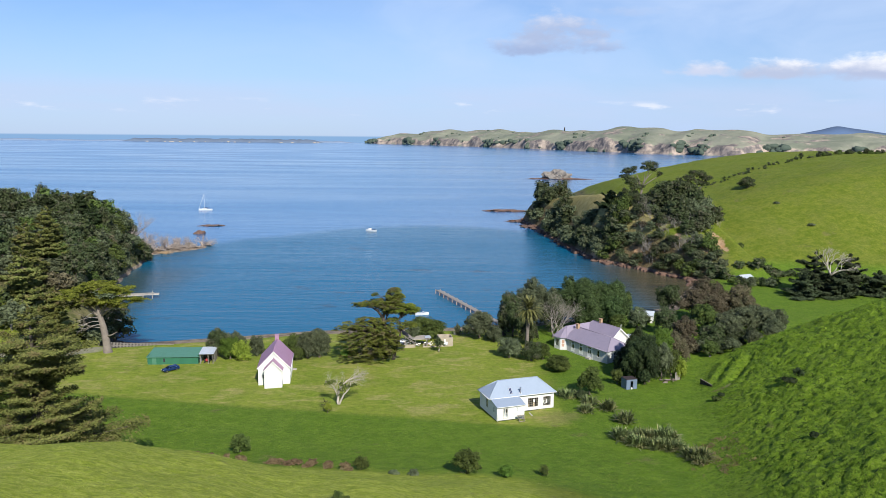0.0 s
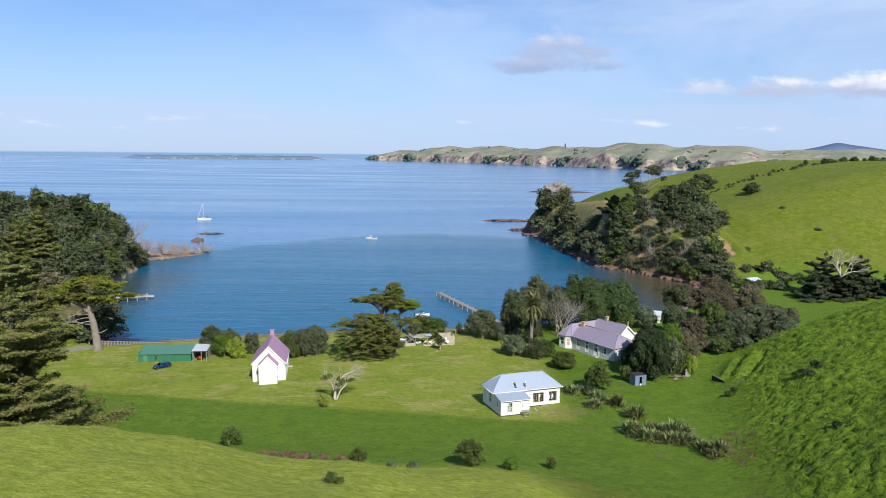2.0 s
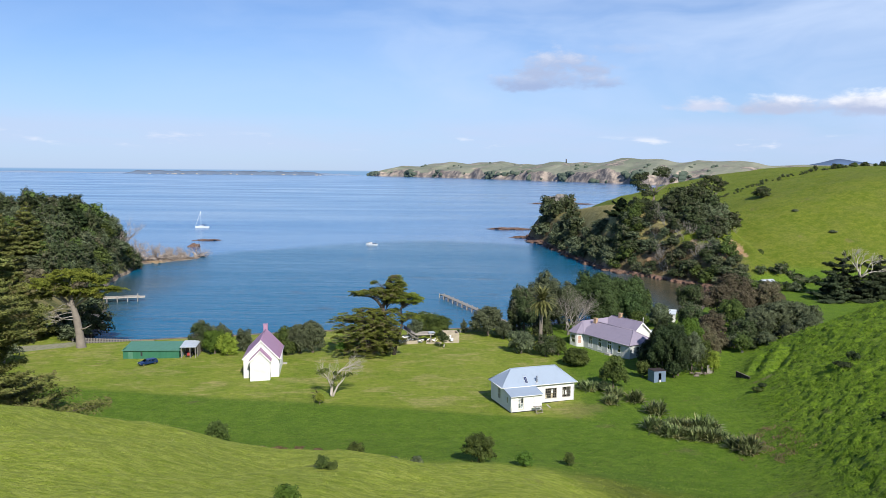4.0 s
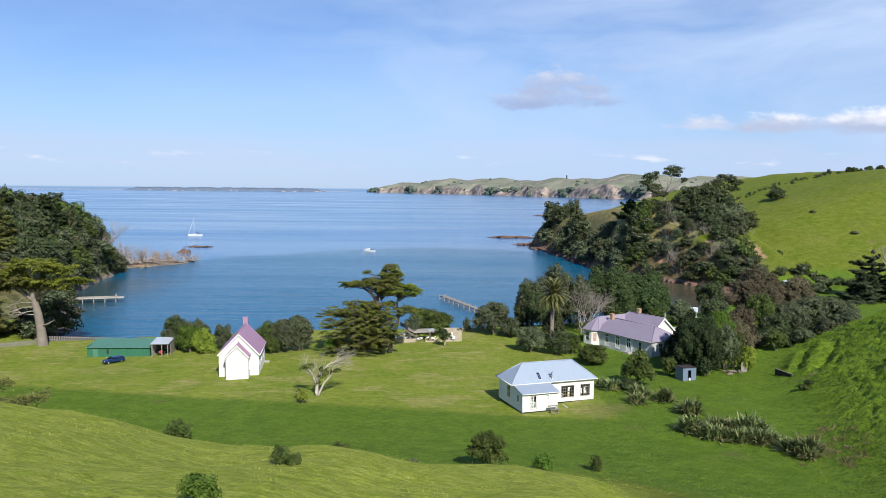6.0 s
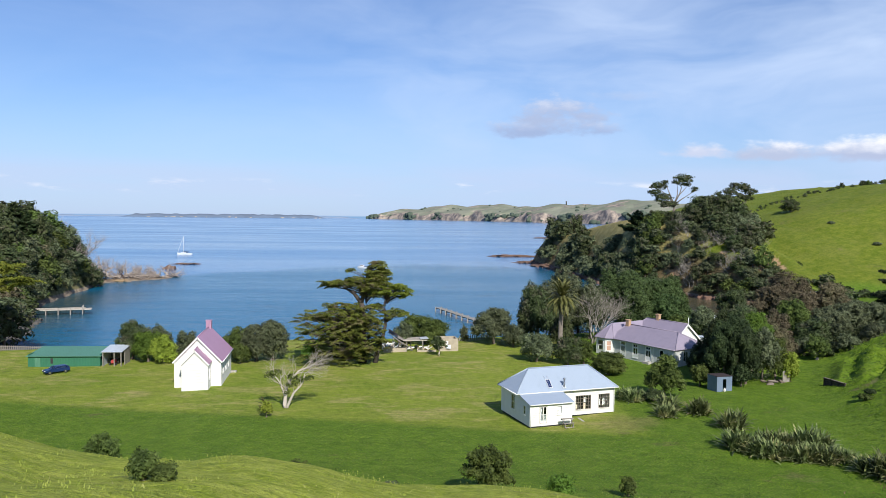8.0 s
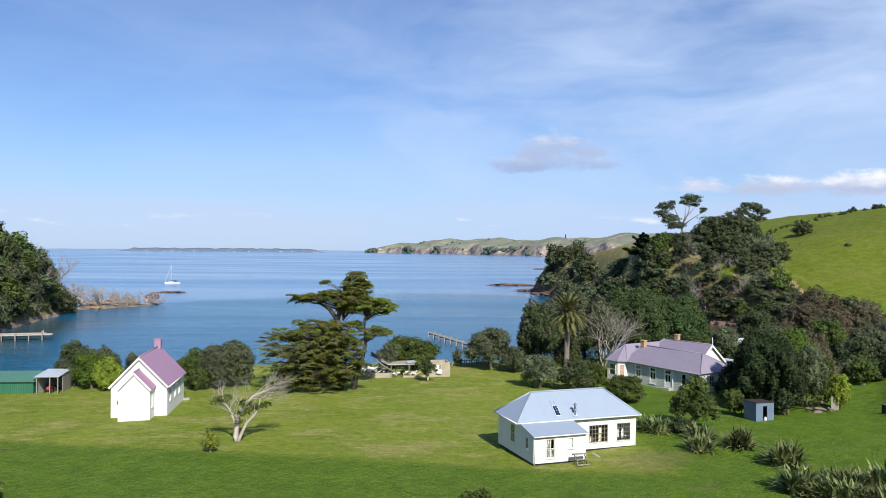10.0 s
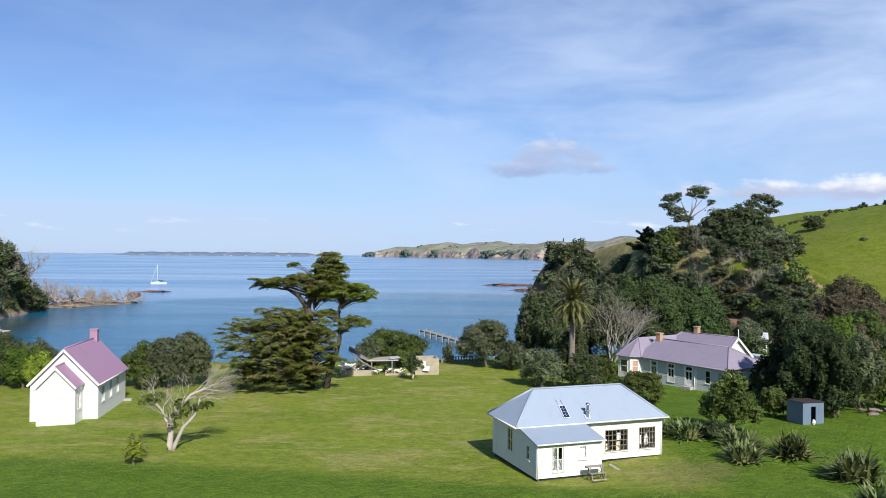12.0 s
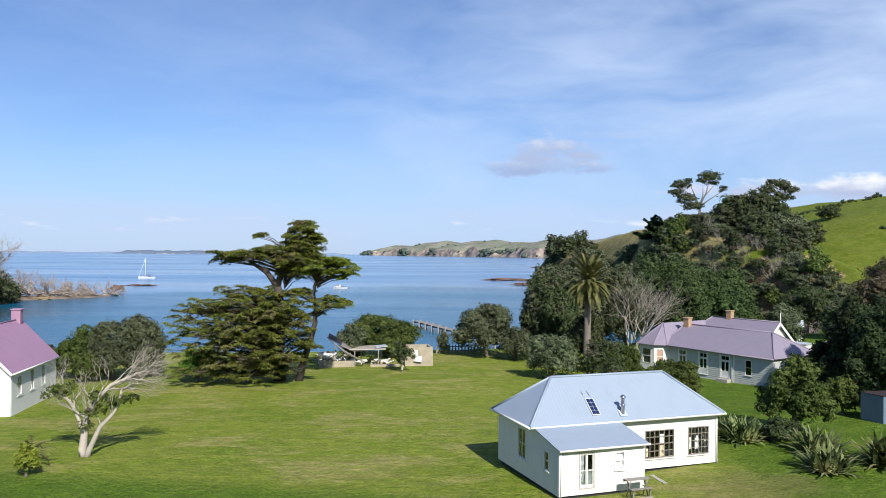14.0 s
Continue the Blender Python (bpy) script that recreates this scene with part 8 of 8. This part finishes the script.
def build_fences():
    for lab, pts, n in (("short timber paling fence at the beach edge", ((-86.0, 189.0), (-69.0, 188.0)), 46), ("low timber fence behind the beach beside the ruin", ((2.2, 199.8), (9.0, 202.0)), 16)):
        (x0, y0), (x1, y1) = pts
        ang = math.degrees(math.atan2(y1 - y0, x1 - x0))
        F = thing("fence", pose(x0, y0, ground_at((x0 + x1) / 2, (y0 + y1) / 2) - 0.2, 0, 0, ang), lab, "fence", "beach fences")
        ln = math.hypot(x1 - x0, y1 - y0)
        for z in (0.45, 1.05):
            part("rail", bx(0, ln, 0.0, 0.05, z, z + 0.1), WOOD_GREY, F)
        me = None
        for i in range(n):
            if me is None:
                ob = part("paling", bx(-0.09, 0.09, -0.03, -0.002, 0, 1.3), WOOD_GREY, F)
                me = ob.data
            else:
                ob = new("paling", me)
                ob.parent = F
            ob.location = (0.1 + i * (ln - 0.2) / (n - 1), 0, 0)
    # odds and ends by the slope
    x, y = 54.9, 155.0
    T = thing("retaining_wall", pose(x, y, ground_at(x, y), 0, 0, -76), "old dark timber retaining wall at the end of a grassy bank", "wall")
    for i in range(4):
        part("board", bx(-2.1, 2.1, -0.04, 0.04, -0.45 + 0.30 * i, -0.165 + 0.30 * i, 0.012), BARK_DARK, T)
    for i in range(4):
        part("post", bx(-2.0 + 1.33 * i, -1.86 + 1.33 * i, -0.19, -0.045, -0.6, 0.80 + 0.04 * (i % 2), 0.015), BARK_DARK, T)
    part("capping", bx(-2.18, 2.18, -0.17, 0.10, 0.745, 0.79, 0.012), BARK_MID, T)
    rng = np.random.RandomState(8)
    x, y = 50.0, 160.6
    S = thing("log_pile", pose(x, y, ground_at(x, y), 0, 0, 20), "heap of cut logs and old boards under the trees", "logs")
    for i in range(9):
        bm = bmesh.new()
        tube(bm, [(0, -0.5, 0), (0, 0.6, 0)], [0.16, 0.15], 7)
        ob = part("log", bm, (BARK, BARK_MID)[i % 2], S)
        ob.matrix_basis = pose(-3.4 + i * 0.42 + rng.uniform(-0.2, 0.2), rng.uniform(-0.9, 0.4), 0.15 + 0.25 * (i % 3 == 0), rng.uniform(-20, 20), 0, rng.uniform(0, 180))
    part("old_gate", bx(0.2, 1.5, 0.2, 0.26, -0.1, 1.7, 0.01), WOOD_GREY, S)
    x, y = 16.6, 141.3
    P = thing("paving_slab", pose(x, y, ground_at(x, y) + 0.03, 0, 0, -77), "narrow concrete path slab in the worn lawn", "slab")
    part("slab", bx(-0.9, 0.9, -0.14, 0.14, -0.15, 0.0, 0.01), CONCRETE, P)


def build_small_houses():
    x, y = 57.5, 215.0
    C = thing("white_cabin", pose(x, y, ground_at(x, y) - 0.1, 0, 0, -20), "small white cabin half hidden among trees", "cabin")
    bm = bmesh.new()
    wall(bm, -2.2, 2.2, -0.5, 2.4, -1.6, -1.5, [(-1.2, -0.4, 0.9, 1.9), (0.6, 1.4, 0.0, 2.0)])
    part("wall", bm, WHITE, C)
    part("side_wall", bx(-2.2, -2.1, -1.5, 1.6, -0.5, 2.4), WHITE, C)
    part("side_wall", bx(2.1, 2.2, -1.5, 1.6, -0.5, 2.4), WHITE, C)
    part("back_wall", bx(-2.1, 2.1, 1.5, 1.6, -0.5, 2.4), WHITE, C)
    hip_roof(C, -2.2, 2.2, -1.6, 1.6, 2.4, 3.3, (None, None), (TIN, TIN), 0.25)
    x, y = 47.3, 189.3
    S = thing("wash_house", pose(x, y, ground_at(x, y), 0, 0, -50), "small white lean-to shed behind the villa", "shed")
    part("body", bx(-1.5, 1.5, -0.9, 0.9, -0.3, 2.3, 0.02), WHITE, S)
    part("roof", bx(-1.65, 1.65, -1.05, 1.05, 2.305, 2.4), TIN, S)
    # dark panel on the solid body, painted as the shade of an opening
    part("doorway", bx(-0.35, 0.35, -0.93, -0.902, 0, 2.0), DARK, S)
    T = thing("water_tank", pose(49.8, 185.6, ground_at(49.8, 185.6)), "grey timber tank stand with a water tank behind the villa", "tank")
    bm = bmesh.new()
    tube(bm, [(0, 0, 0.9), (0, 0, 2.8)], [1.1, 1.1], 20)
    part("tank", bm, WOOD_GREY, T)
    bm = bmesh.new()
    tube(bm, [(0, 0, 2.805), (0, 0, 2.87), (0, 0, 3.1)], [1.18, 1.18, 0.12], 20)
    part("lid", bm, WOOD_GREY, T)
    for sx in (-0.8, 0.8):
        for sy in (-0.8, 0.8):
            part("leg", bx(sx - 0.1, sx + 0.1, sy - 0.1, sy + 0.1, -0.3, 0.9), WOOD_GREY, T)
    x, y = 110.5, 279.0
    B = thing("barn", pose(x, y, ground_at(x, y), 0, 0, 25), "small grey-roofed hut at the foot of the pasture", "hut")
    part("body", bx(-2.6, 2.6, -1.8, 1.8, -0.4, 2.2, 0.02), TIN, B)
    hip_roof(B, -2.6, 2.6, -1.8, 1.8, 2.2, 3.1, (None, None), (TIN, TIN), 0.25)


# ---- boats ----
def hull(bm, length, beam, depth, free, flare=0.8):
    """A boat's shell along x, bow at +x, with a flat transom and a deck."""
    n = 14
    rows = []
    for i in range(n + 1):
        s = i / n
        x = -length / 2 + length * s
        w = beam / 2 * (0.86 + 0.14 * math.sin(min(1, s * 2) * math.pi / 2)) * (1 - max(0, (s - 0.45) / 0.55) ** 2.2)
        z = free * (1 + 0.28 * s * s)
        k = -depth * (1 - 0.75 * s ** 3)
        rows.append([bm.verts.new((x, yy * w, zz)) for yy, zz in ((0, k), (flare * 0.85, k * 0.35), (1, z), (0, z + 0.06), (-1, z), (-flare * 0.85, k * 0.35))])
    for a, b in zip(rows, rows[1:]):
        for j in range(6):
            bm.faces.new((a[j], a[(j + 1) % 6], b[(j + 1) % 6], b[j]))
    bm.faces.new(rows[0])
    bm.faces.new(rows[-1][::-1])
    bmesh.ops.remove_doubles(bm, verts=bm.verts, dist=0.01)
    bmesh.ops.recalc_face_normals(bm, faces=bm.faces)


def build_boats():
    Y = thing("yacht", pose(-176.0, 555.0, 0, 0, 0, -172) @ Matrix.Scale(0.9, 4), "white sailing yacht at anchor with a bare mast and furled jib", "yacht")
    bm = bmesh.new()
    hull(bm, 10.8, 3.3, 0.5, 1.05)
    part("hull", bm, HULL, Y)
    part("cabin", bx(-1.2, 2.6, -0.9, 0.9, 1.12, 1.62, 0.1), HULL, Y)
    part("cabin_window", bx(-0.8, 2.2, -0.92, 0.92, 1.26, 1.46), DARK, Y)
    bm = bmesh.new()
    tube(bm, [(0.9, 0, 1.2), (0.9, 0, 13.4)], [0.13, 0.09], 8)
    part("mast", bm, HULL, Y)
    bm = bmesh.new()
    tube(bm, [(0.8, 0, 2.3), (-3.4, 0, 2.4)], [0.2, 0.15], 8)
    part("boom", bm, CANVAS, Y, "boom with navy sail cover")
    bm = bmesh.new()
    tube(bm, [(5.1, 0, 1.4), (1.0, 0, 12.9)], [0.14, 0.05], 7)
    part("furled_jib", bm, HULL, Y)
    bm = bmesh.new()
    tube(bm, [(-5.1, 0, 1.2), (0.9, 0, 13.2)], [0.02, 0.02], 4)
    part("backstay", bm, METAL, Y)
    part("spray_hood", bx(-2.1, -1.1, -0.95, 0.95, 1.2, 1.85, 0.15), CANVAS, Y)
    M = thing("motor_launch", pose(-44.0, 442.0, 0, 0, 0, 165), "small white motor launch moored in the bay", "boat")
    bm = bmesh.new()
    hull(bm, 6.6, 2.4, 0.4, 0.85)
    part("hull", bm, HULL, M)
    part("cabin", bx(-0.2, 1.7, -0.85, 0.85, 0.9, 1.75, 0.12), HULL, M)
    part("window", bx(-0.1, 1.62, -0.87, 0.87, 1.25, 1.58), DARK, M)
    part("cockpit_cover", bx(-2.8, -0.4, -0.9, 0.9, 0.92, 1.02, 0.03), CANVAS, M)
    D = thing("runabout", pose(-7.5, 234.0, 0, 0, 0, 10) @ Matrix.Scale(0.85, 4), "small white runabout with a canopy near the beach", "boat")
    bm = bmesh.new()
    hull(bm, 5.2, 2.0, 0.3, 0.75)
    part("hull", bm, HULL, D)
    part("windscreen", bx(0.2, 0.9, -0.75, 0.75, 0.8, 1.25, 0.08), GLASS, D)
    part("canopy", bx(-1.1, 0.3, -0.8, 0.8, 1.7, 1.76, 0.02), CANVAS, D)
    for sx in (-1.0, 0.2):
        for sy in (-0.7, 0.7):
            part("canopy_post", bx(sx - 0.025, sx + 0.025, sy - 0.025, sy + 0.025, 0.78, 1.7), METAL, D)
    part("outboard", bx(-2.95, -2.6, -0.2, 0.2, 0.2, 1.2, 0.06), DARK, D)


# ---- rocks and dead wood ----
def rock(name, x, y, w, d, h, mat, label, seed, z=-0.4, sub=3, group="", kind=""):
    bm = bmesh.new()
    bmesh.ops.create_icosphere(bm, subdivisions=sub, radius=1.0)
    off = Vector((seed * 3.1, seed * 1.7, 0))
    for v in bm.verts:
        q = v.co.copy()
        k = 1 + 0.40 * noise.noise(q * 1.7 + off) + 0.30 * noise.noise(q * 4.1 + off) + 0.16 * noise.noise(q * 9 + off)
        v.co = Vector((q.x * w / 2 * k, q.y * d / 2 * k, max(-0.5, q.z) * h * k))
    ob = part(name, bm, mat)
    ob.location = (x, y, z)
    return tagged(ob, label, "rock", group, kind)


def build_rocks():
    rock("islet", 144, 1010, 34, 24, 12.5, ROCK_GREY, "small steep rocky islet off the headland", 1, -0.6, 4)
    rock("reef", 146, 1006, 78, 22, 1.6, ROCK_RED, "low brown reef round the islet", 2, -0.3, 4)
    rock("reef", 44, 569, 34, 10, 1.5, ROCK_RED, "low red-brown reef awash off the headland", 3, -0.4, 4)
    rock("reef", 52, 501, 26, 14, 1.6, ROCK_RED, "red-brown rock shelf at the headland's tip", 4, -0.4, 4)
    rock("reef", 53, 470, 14, 30, 1.4, ROCK_RED, "brown rock shelf under the headland", 5, -0.5, 4)
    rock("reef", -143, 461, 16, 8, 0.9, ROCK_RED, "dark flat reef off the western point", 6, -0.3, 4)
    rock("rock", -138, 424, 6.5, 5, 2.4, ROCK_RED, "red-brown rounded rock off the western point", 7, -0.5)
    rock("reef", -133, 352, 11, 5, 1.0, ROCK_TAN, "tan rock and sand spit at the western point", 9, -0.3, 4)
    rng = np.random.RandomState(5)
    vs, fs, o = [], [], 0
    def boulder(x, y, z, s):
        nonlocal o
        v = BALL_V * s * np.array([rng.uniform(0.7, 1.4), rng.uniform(0.7, 1.4), rng.uniform(0.5, 0.9)]) * (1 + 0.3 * np.sin(BALL_V * rng.uniform(3, 6, 3) + rng.uniform(0, 6, 3)).sum(1)[:, None] * 0.5)
        vs.append(v + np.array([x, y, z]))
        fs.append(BALL_F + o)
        o += len(v)
    for _ in range(420):
        s = rng.uniform()
        x, y = -92 - 16 * s + rng.normal(0, 1.0), 203 + 40 * s + rng.normal(0, 0.9)
        boulder(x, y, max(-0.2, ground_at(x, y)) + rng.uniform(-0.1, 0.3), rng.uniform(0.3, 0.85))
    tagged(raw("riprap", np.concatenate(vs), np.concatenate(fs), ROCK, smooth=True), "grey boulder bank along the western beach", "rocks", kind="stuff")
    vs, fs, o = [], [], 0
    for _ in range(520):
        y = rng.uniform(286, 506)
        line = np.arange(40, 118, 1.5)
        x = line[np.argmax(height(line, np.full(len(line), y)) > -0.3)] + rng.normal(0, 1.3)
        boulder(x, y, rng.uniform(-0.3, 0.5), rng.uniform(0.4, 1.7))
    tagged(raw("shore_boulders", np.concatenate(vs), np.concatenate(fs), ROCK_RED, smooth=True), "brown tumbled boulders along the headland's foot", "rocks", kind="stuff")
    # driftwood and dead trees on the western point
    for i in range(36):
        s = (i / 35) ** 1.2
        x, y = -139 + 19 * s + rng.normal(0, 1.3), 349 + 29 * s + rng.normal(0, 1.6)
        bare_tree("dead_tree", pose(x, y, 0.5 + 2.4 * (1 - s) ** 2, rng.uniform(45, 95), rng.uniform(-50, 50), rng.uniform(0, 360)), "tangled silver dead tree fallen on the point", DRIFT, 300 + i, 2.0 + 1.5 * (1 - s) ** 2, 0.28, 4, (0.1, 0, 0.05), 4, 2, "dead tree", "fallen dead trees", spread=1.2)
    for i in range(16):
        s = rng.uniform(0, 1)
        x, y = -138 + 19 * s + rng.normal(0, 1.0), 350 + 28 * s + rng.normal(0, 1.2)
        W = thing("driftwood_log", pose(x, y, 0.7 + 1.2 * (1 - s), rng.uniform(-8, 8), rng.uniform(-14, 14), rng.uniform(-60, 90)), "bleached fallen trunk lying on the point", "log", "driftwood logs")
        bm = bmesh.new()
        ln = rng.uniform(2.5, 5.0)
        tube(bm, [(-ln, 0, 0), (-ln * 0.3, rng.uniform(-0.4, 0.4), 0.2), (ln * 0.4, rng.uniform(-0.4, 0.4), 0.1), (ln, 0, 0.3)], [0.38, 0.32, 0.24, 0.1], 7)
        tube(bm, [(0, 0, 0.1), (ln * 0.3, 0.8, 0.9), (ln * 0.5, 1.0, 1.6)], [0.16, 0.1, 0.03], 5)
        part("stem", bm, DRIFT, W)
    for i, (x, y, h) in enumerate(((-143, 338, 3.6), (-136, 331, 4.4), (-134, 334, 3.8), (-146, 330, 3.2), (-140, 322, 3.6), (-148, 318, 3.4), (-133, 316, 3.0), (-152, 302, 3.4), (-141, 344, 3.0))):
        bare_tree("dead_tree", pose(x, y, ground_at(x, y) - 0.3), "standing bare grey tree on the western headland", DRIFT, 320 + i, h, 0.28, 4, (0.2, 0, 0.5), 2, 2, "dead tree", "standing dead trees")
    x, y = -138.0, 331.5
    bare_tree("dead_tree", pose(x, y, ground_at(x, y) - 0.3), "tall bare grey tree standing over the western point", DRIFT, 331, 5.0, 0.34, 5, (0.15, 0, 0.55), 3, 2, "dead tree", "standing dead trees")



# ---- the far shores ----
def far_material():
    m, t, b = material("haze_paled_pasture_and_cliffs", 0.9, 0.0, 0.1)
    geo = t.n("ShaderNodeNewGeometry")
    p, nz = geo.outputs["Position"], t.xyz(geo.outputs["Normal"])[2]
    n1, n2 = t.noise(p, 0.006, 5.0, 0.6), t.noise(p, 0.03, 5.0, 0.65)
    # pasture colours greyed and lightened to carry the distance haze
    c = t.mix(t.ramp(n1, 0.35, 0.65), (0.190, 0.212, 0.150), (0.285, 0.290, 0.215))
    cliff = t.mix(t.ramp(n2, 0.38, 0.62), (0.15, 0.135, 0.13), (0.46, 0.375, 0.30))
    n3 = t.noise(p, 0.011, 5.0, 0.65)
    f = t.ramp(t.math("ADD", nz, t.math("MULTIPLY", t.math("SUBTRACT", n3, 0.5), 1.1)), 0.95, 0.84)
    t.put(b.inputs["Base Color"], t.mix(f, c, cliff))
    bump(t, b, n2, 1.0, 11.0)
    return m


def build_far_headland():
    k = np.linspace(0, 1, 240)
    bx_ = np.interp(k, (0, 0.08, 0.3, 0.5, 0.66, 0.8, 1.0), (-510, -420, 60, 390, 640, 860, 1500))
    by_ = np.interp(k, (0, 0.08, 0.3, 0.5, 0.66, 0.8, 1.0), (4830, 4700, 3950, 3260, 2640, 2350, 2250))
    by_ = by_ + 26 * np.sin(k * 61) + 16 * np.sin(k * 137 + 1)
    across = np.array([-15, 0, 12, 28, 50, 90, 150, 240, 360, 520, 700], float)
    shape = np.array([-4, 0, 0.22, 0.40, 0.47, 0.55, 0.66, 0.82, 1.0, 0.9, 0.0])
    tall = np.interp(k, (0, 0.02, 0.07, 0.2, 0.3, 0.42, 0.5, 0.62, 0.72, 0.85, 1.0), (4, 38, 62, 84, 86, 76, 80, 92, 84, 72, 66))
    tall = tall * (1 + 0.06 * np.sin(k * 43) + 0.04 * np.sin(k * 97))
    verts = []
    for i in range(len(k)):
        for a, s in zip(across, shape):
            w = 0.35 + 0.65 * min(1.0, k[i] * 9)
            jig = 6 * math.sin(k[i] * 210 + a * 0.05) if 5 < a < 100 else 0
            z = s * tall[i] if s > 0 else s
            if 5 < a < 60:
                z *= 1 + 0.30 * math.sin(k[i] * 85) * math.sin(k[i] * 31 + 1)
            verts.append((bx_[i] + 0.45 * a * w, by_[i] + 0.9 * a * w + jig, z))
    w = len(across)
    faces = [(i * w + j, (i + 1) * w + j, (i + 1) * w + j + 1, i * w + j + 1) for i in range(len(k) - 1) for j in range(w - 1)]
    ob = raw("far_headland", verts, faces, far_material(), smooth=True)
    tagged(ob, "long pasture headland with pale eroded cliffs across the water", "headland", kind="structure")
    # dark tree patches on it
    rng = np.random.RandomState(9)
    vs, fs, o = [], [], 0
    for _ in range(230):
        i = int(rng.uniform(0, len(k) - 1)) if rng.uniform() < 0.16 else int(np.clip(rng.normal(rng.choice((2, 5, 8, 40, 58, 92, 131, 158, 176, 182, 201)), 1.3), 0, 238))
        low = rng.uniform() < 0.75
        a = rng.uniform(0, 30) if low else rng.uniform(60, 330)
        z = float(np.interp(a, across, shape)) * tall[i]
        s = rng.uniform(5, 15) if low else rng.uniform(3, 8)
        v = BALL_V * np.array([s * rng.uniform(0.8, 1.6), s, s * 0.75]) * (1 + 0.25 * np.sin(BALL_V * 5 + rng.uniform(0, 6, 3)).sum(1)[:, None] * 0.4)
        vs.append(v + np.array([bx_[i] + 0.45 * a, by_[i] + 0.9 * a, z + s * 0.3]))
        fs.append(BALL_F + o)
        o += len(v)
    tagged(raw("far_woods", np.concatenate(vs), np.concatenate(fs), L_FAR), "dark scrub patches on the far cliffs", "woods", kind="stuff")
    i = 118
    D = thing("beacon", pose(bx_[i] + 160, by_[i] + 320, tall[i] * 0.95), "slim dark beacon tower on the far hilltop", "tower")
    bm = bmesh.new()
    tube(bm, [(0, 0, -5), (0, 0, 16), (0, 0, 17), (0, 0, 21)], [3.5, 2.5, 3.4, 1.0], 8)
    part("tower", bm, ROCK, D)


def ridge_strip(name, x0, x1, y, profile, mat, label, base=-6.0):
    """A long low land form on the horizon, with some depth."""
    n = 160
    xs = np.linspace(x0, x1, n)
    s = np.linspace(0, 1, n)
    tops = profile(s)
    rows = [np.stack([xs, np.full(n, y), np.full(n, base)], 1), np.stack([xs, np.full(n, y + 15), tops * 0.55], 1), np.stack([xs, np.full(n, y + 60), tops], 1), np.stack([xs, np.full(n, y + 120), np.full(n, base)], 1)]
    v = np.concatenate(rows)
    f = [(r * n + i, r * n + i + 1, (r + 1) * n + i + 1, (r + 1) * n + i) for r in range(3) for i in range(n - 1)]
    return tagged(raw(name, v, f, mat, smooth=True), label, "land", kind="structure")


def build_far_land():
    # sea haze is put into these base colours, bluer and paler than land
    low = plain("haze_tinted_far_land", (0.135, 0.18, 0.25), 0.95, vary=0.45, scale=0.01, grain=0.04, relief=0.1)
    hill = plain("haze_tinted_mountain", (0.085, 0.14, 0.245), 0.95, vary=0.2, scale=0.004, grain=0.02, relief=0.1)
    pale = plain("haze_tinted_far_shore", (0.21, 0.28, 0.39), 0.95, vary=0.15, scale=0.004, grain=0.02, relief=0.1)
    rng = np.random.RandomState(2)
    def heaps(seed, count, low, high):
        """An uneven low skyline that tapers at both ends."""
        r = np.random.RandomState(seed)
        c, w, h = r.uniform(0.03, 0.97, count), r.uniform(0.004, 0.03, count), r.uniform(0.2, 1.0, count)
        return lambda s: (low + (high - low) * np.max(h[:, None] * np.exp(-((s[None, :] - c[:, None]) / w[:, None]) ** 2), axis=0)) * np.clip(np.minimum(s, 1 - s) * 14, 0, 1) - 2

    ridge_strip("far_island", -2060, -760, 4780, heaps(4, 90, 19, 25), low, "low island with pale cliffs along the horizon, haze put into its colour")
    ridge_strip("far_shore", -3300, -500, 4850, heaps(5, 30, 8, 15), pale, "shore on the horizon, its colour paled for haze")
    ridge_strip("far_mountain", 1440, 2900, 4150, lambda s: 58 + 52 * np.exp(-((s - 0.47) / 0.16) ** 2) + 10 * np.exp(-((s - 0.46) / 0.04) ** 2) + 14 * np.exp(-((s - 0.68) / 0.16) ** 2), hill, "volcanic mountain beyond the far headland, haze blue put into its colour")
    for i in range(20):
        s = rng.uniform()
        x = -2030 + 1250 * s
        H = thing("far_house", pose(x, 4788, rng.uniform(0, 6)), "tiny pale house on the far island's shore", "house", "far houses")
        w, h = rng.uniform(2, 9), rng.uniform(0.5, 2.0)
        part("body", bx(-w, w, -3, 3, -4, h), BEIGE, H)


build_ruin()
build_fences()
build_small_houses()
build_boats()
build_rocks()
build_far_headland()
build_far_land()
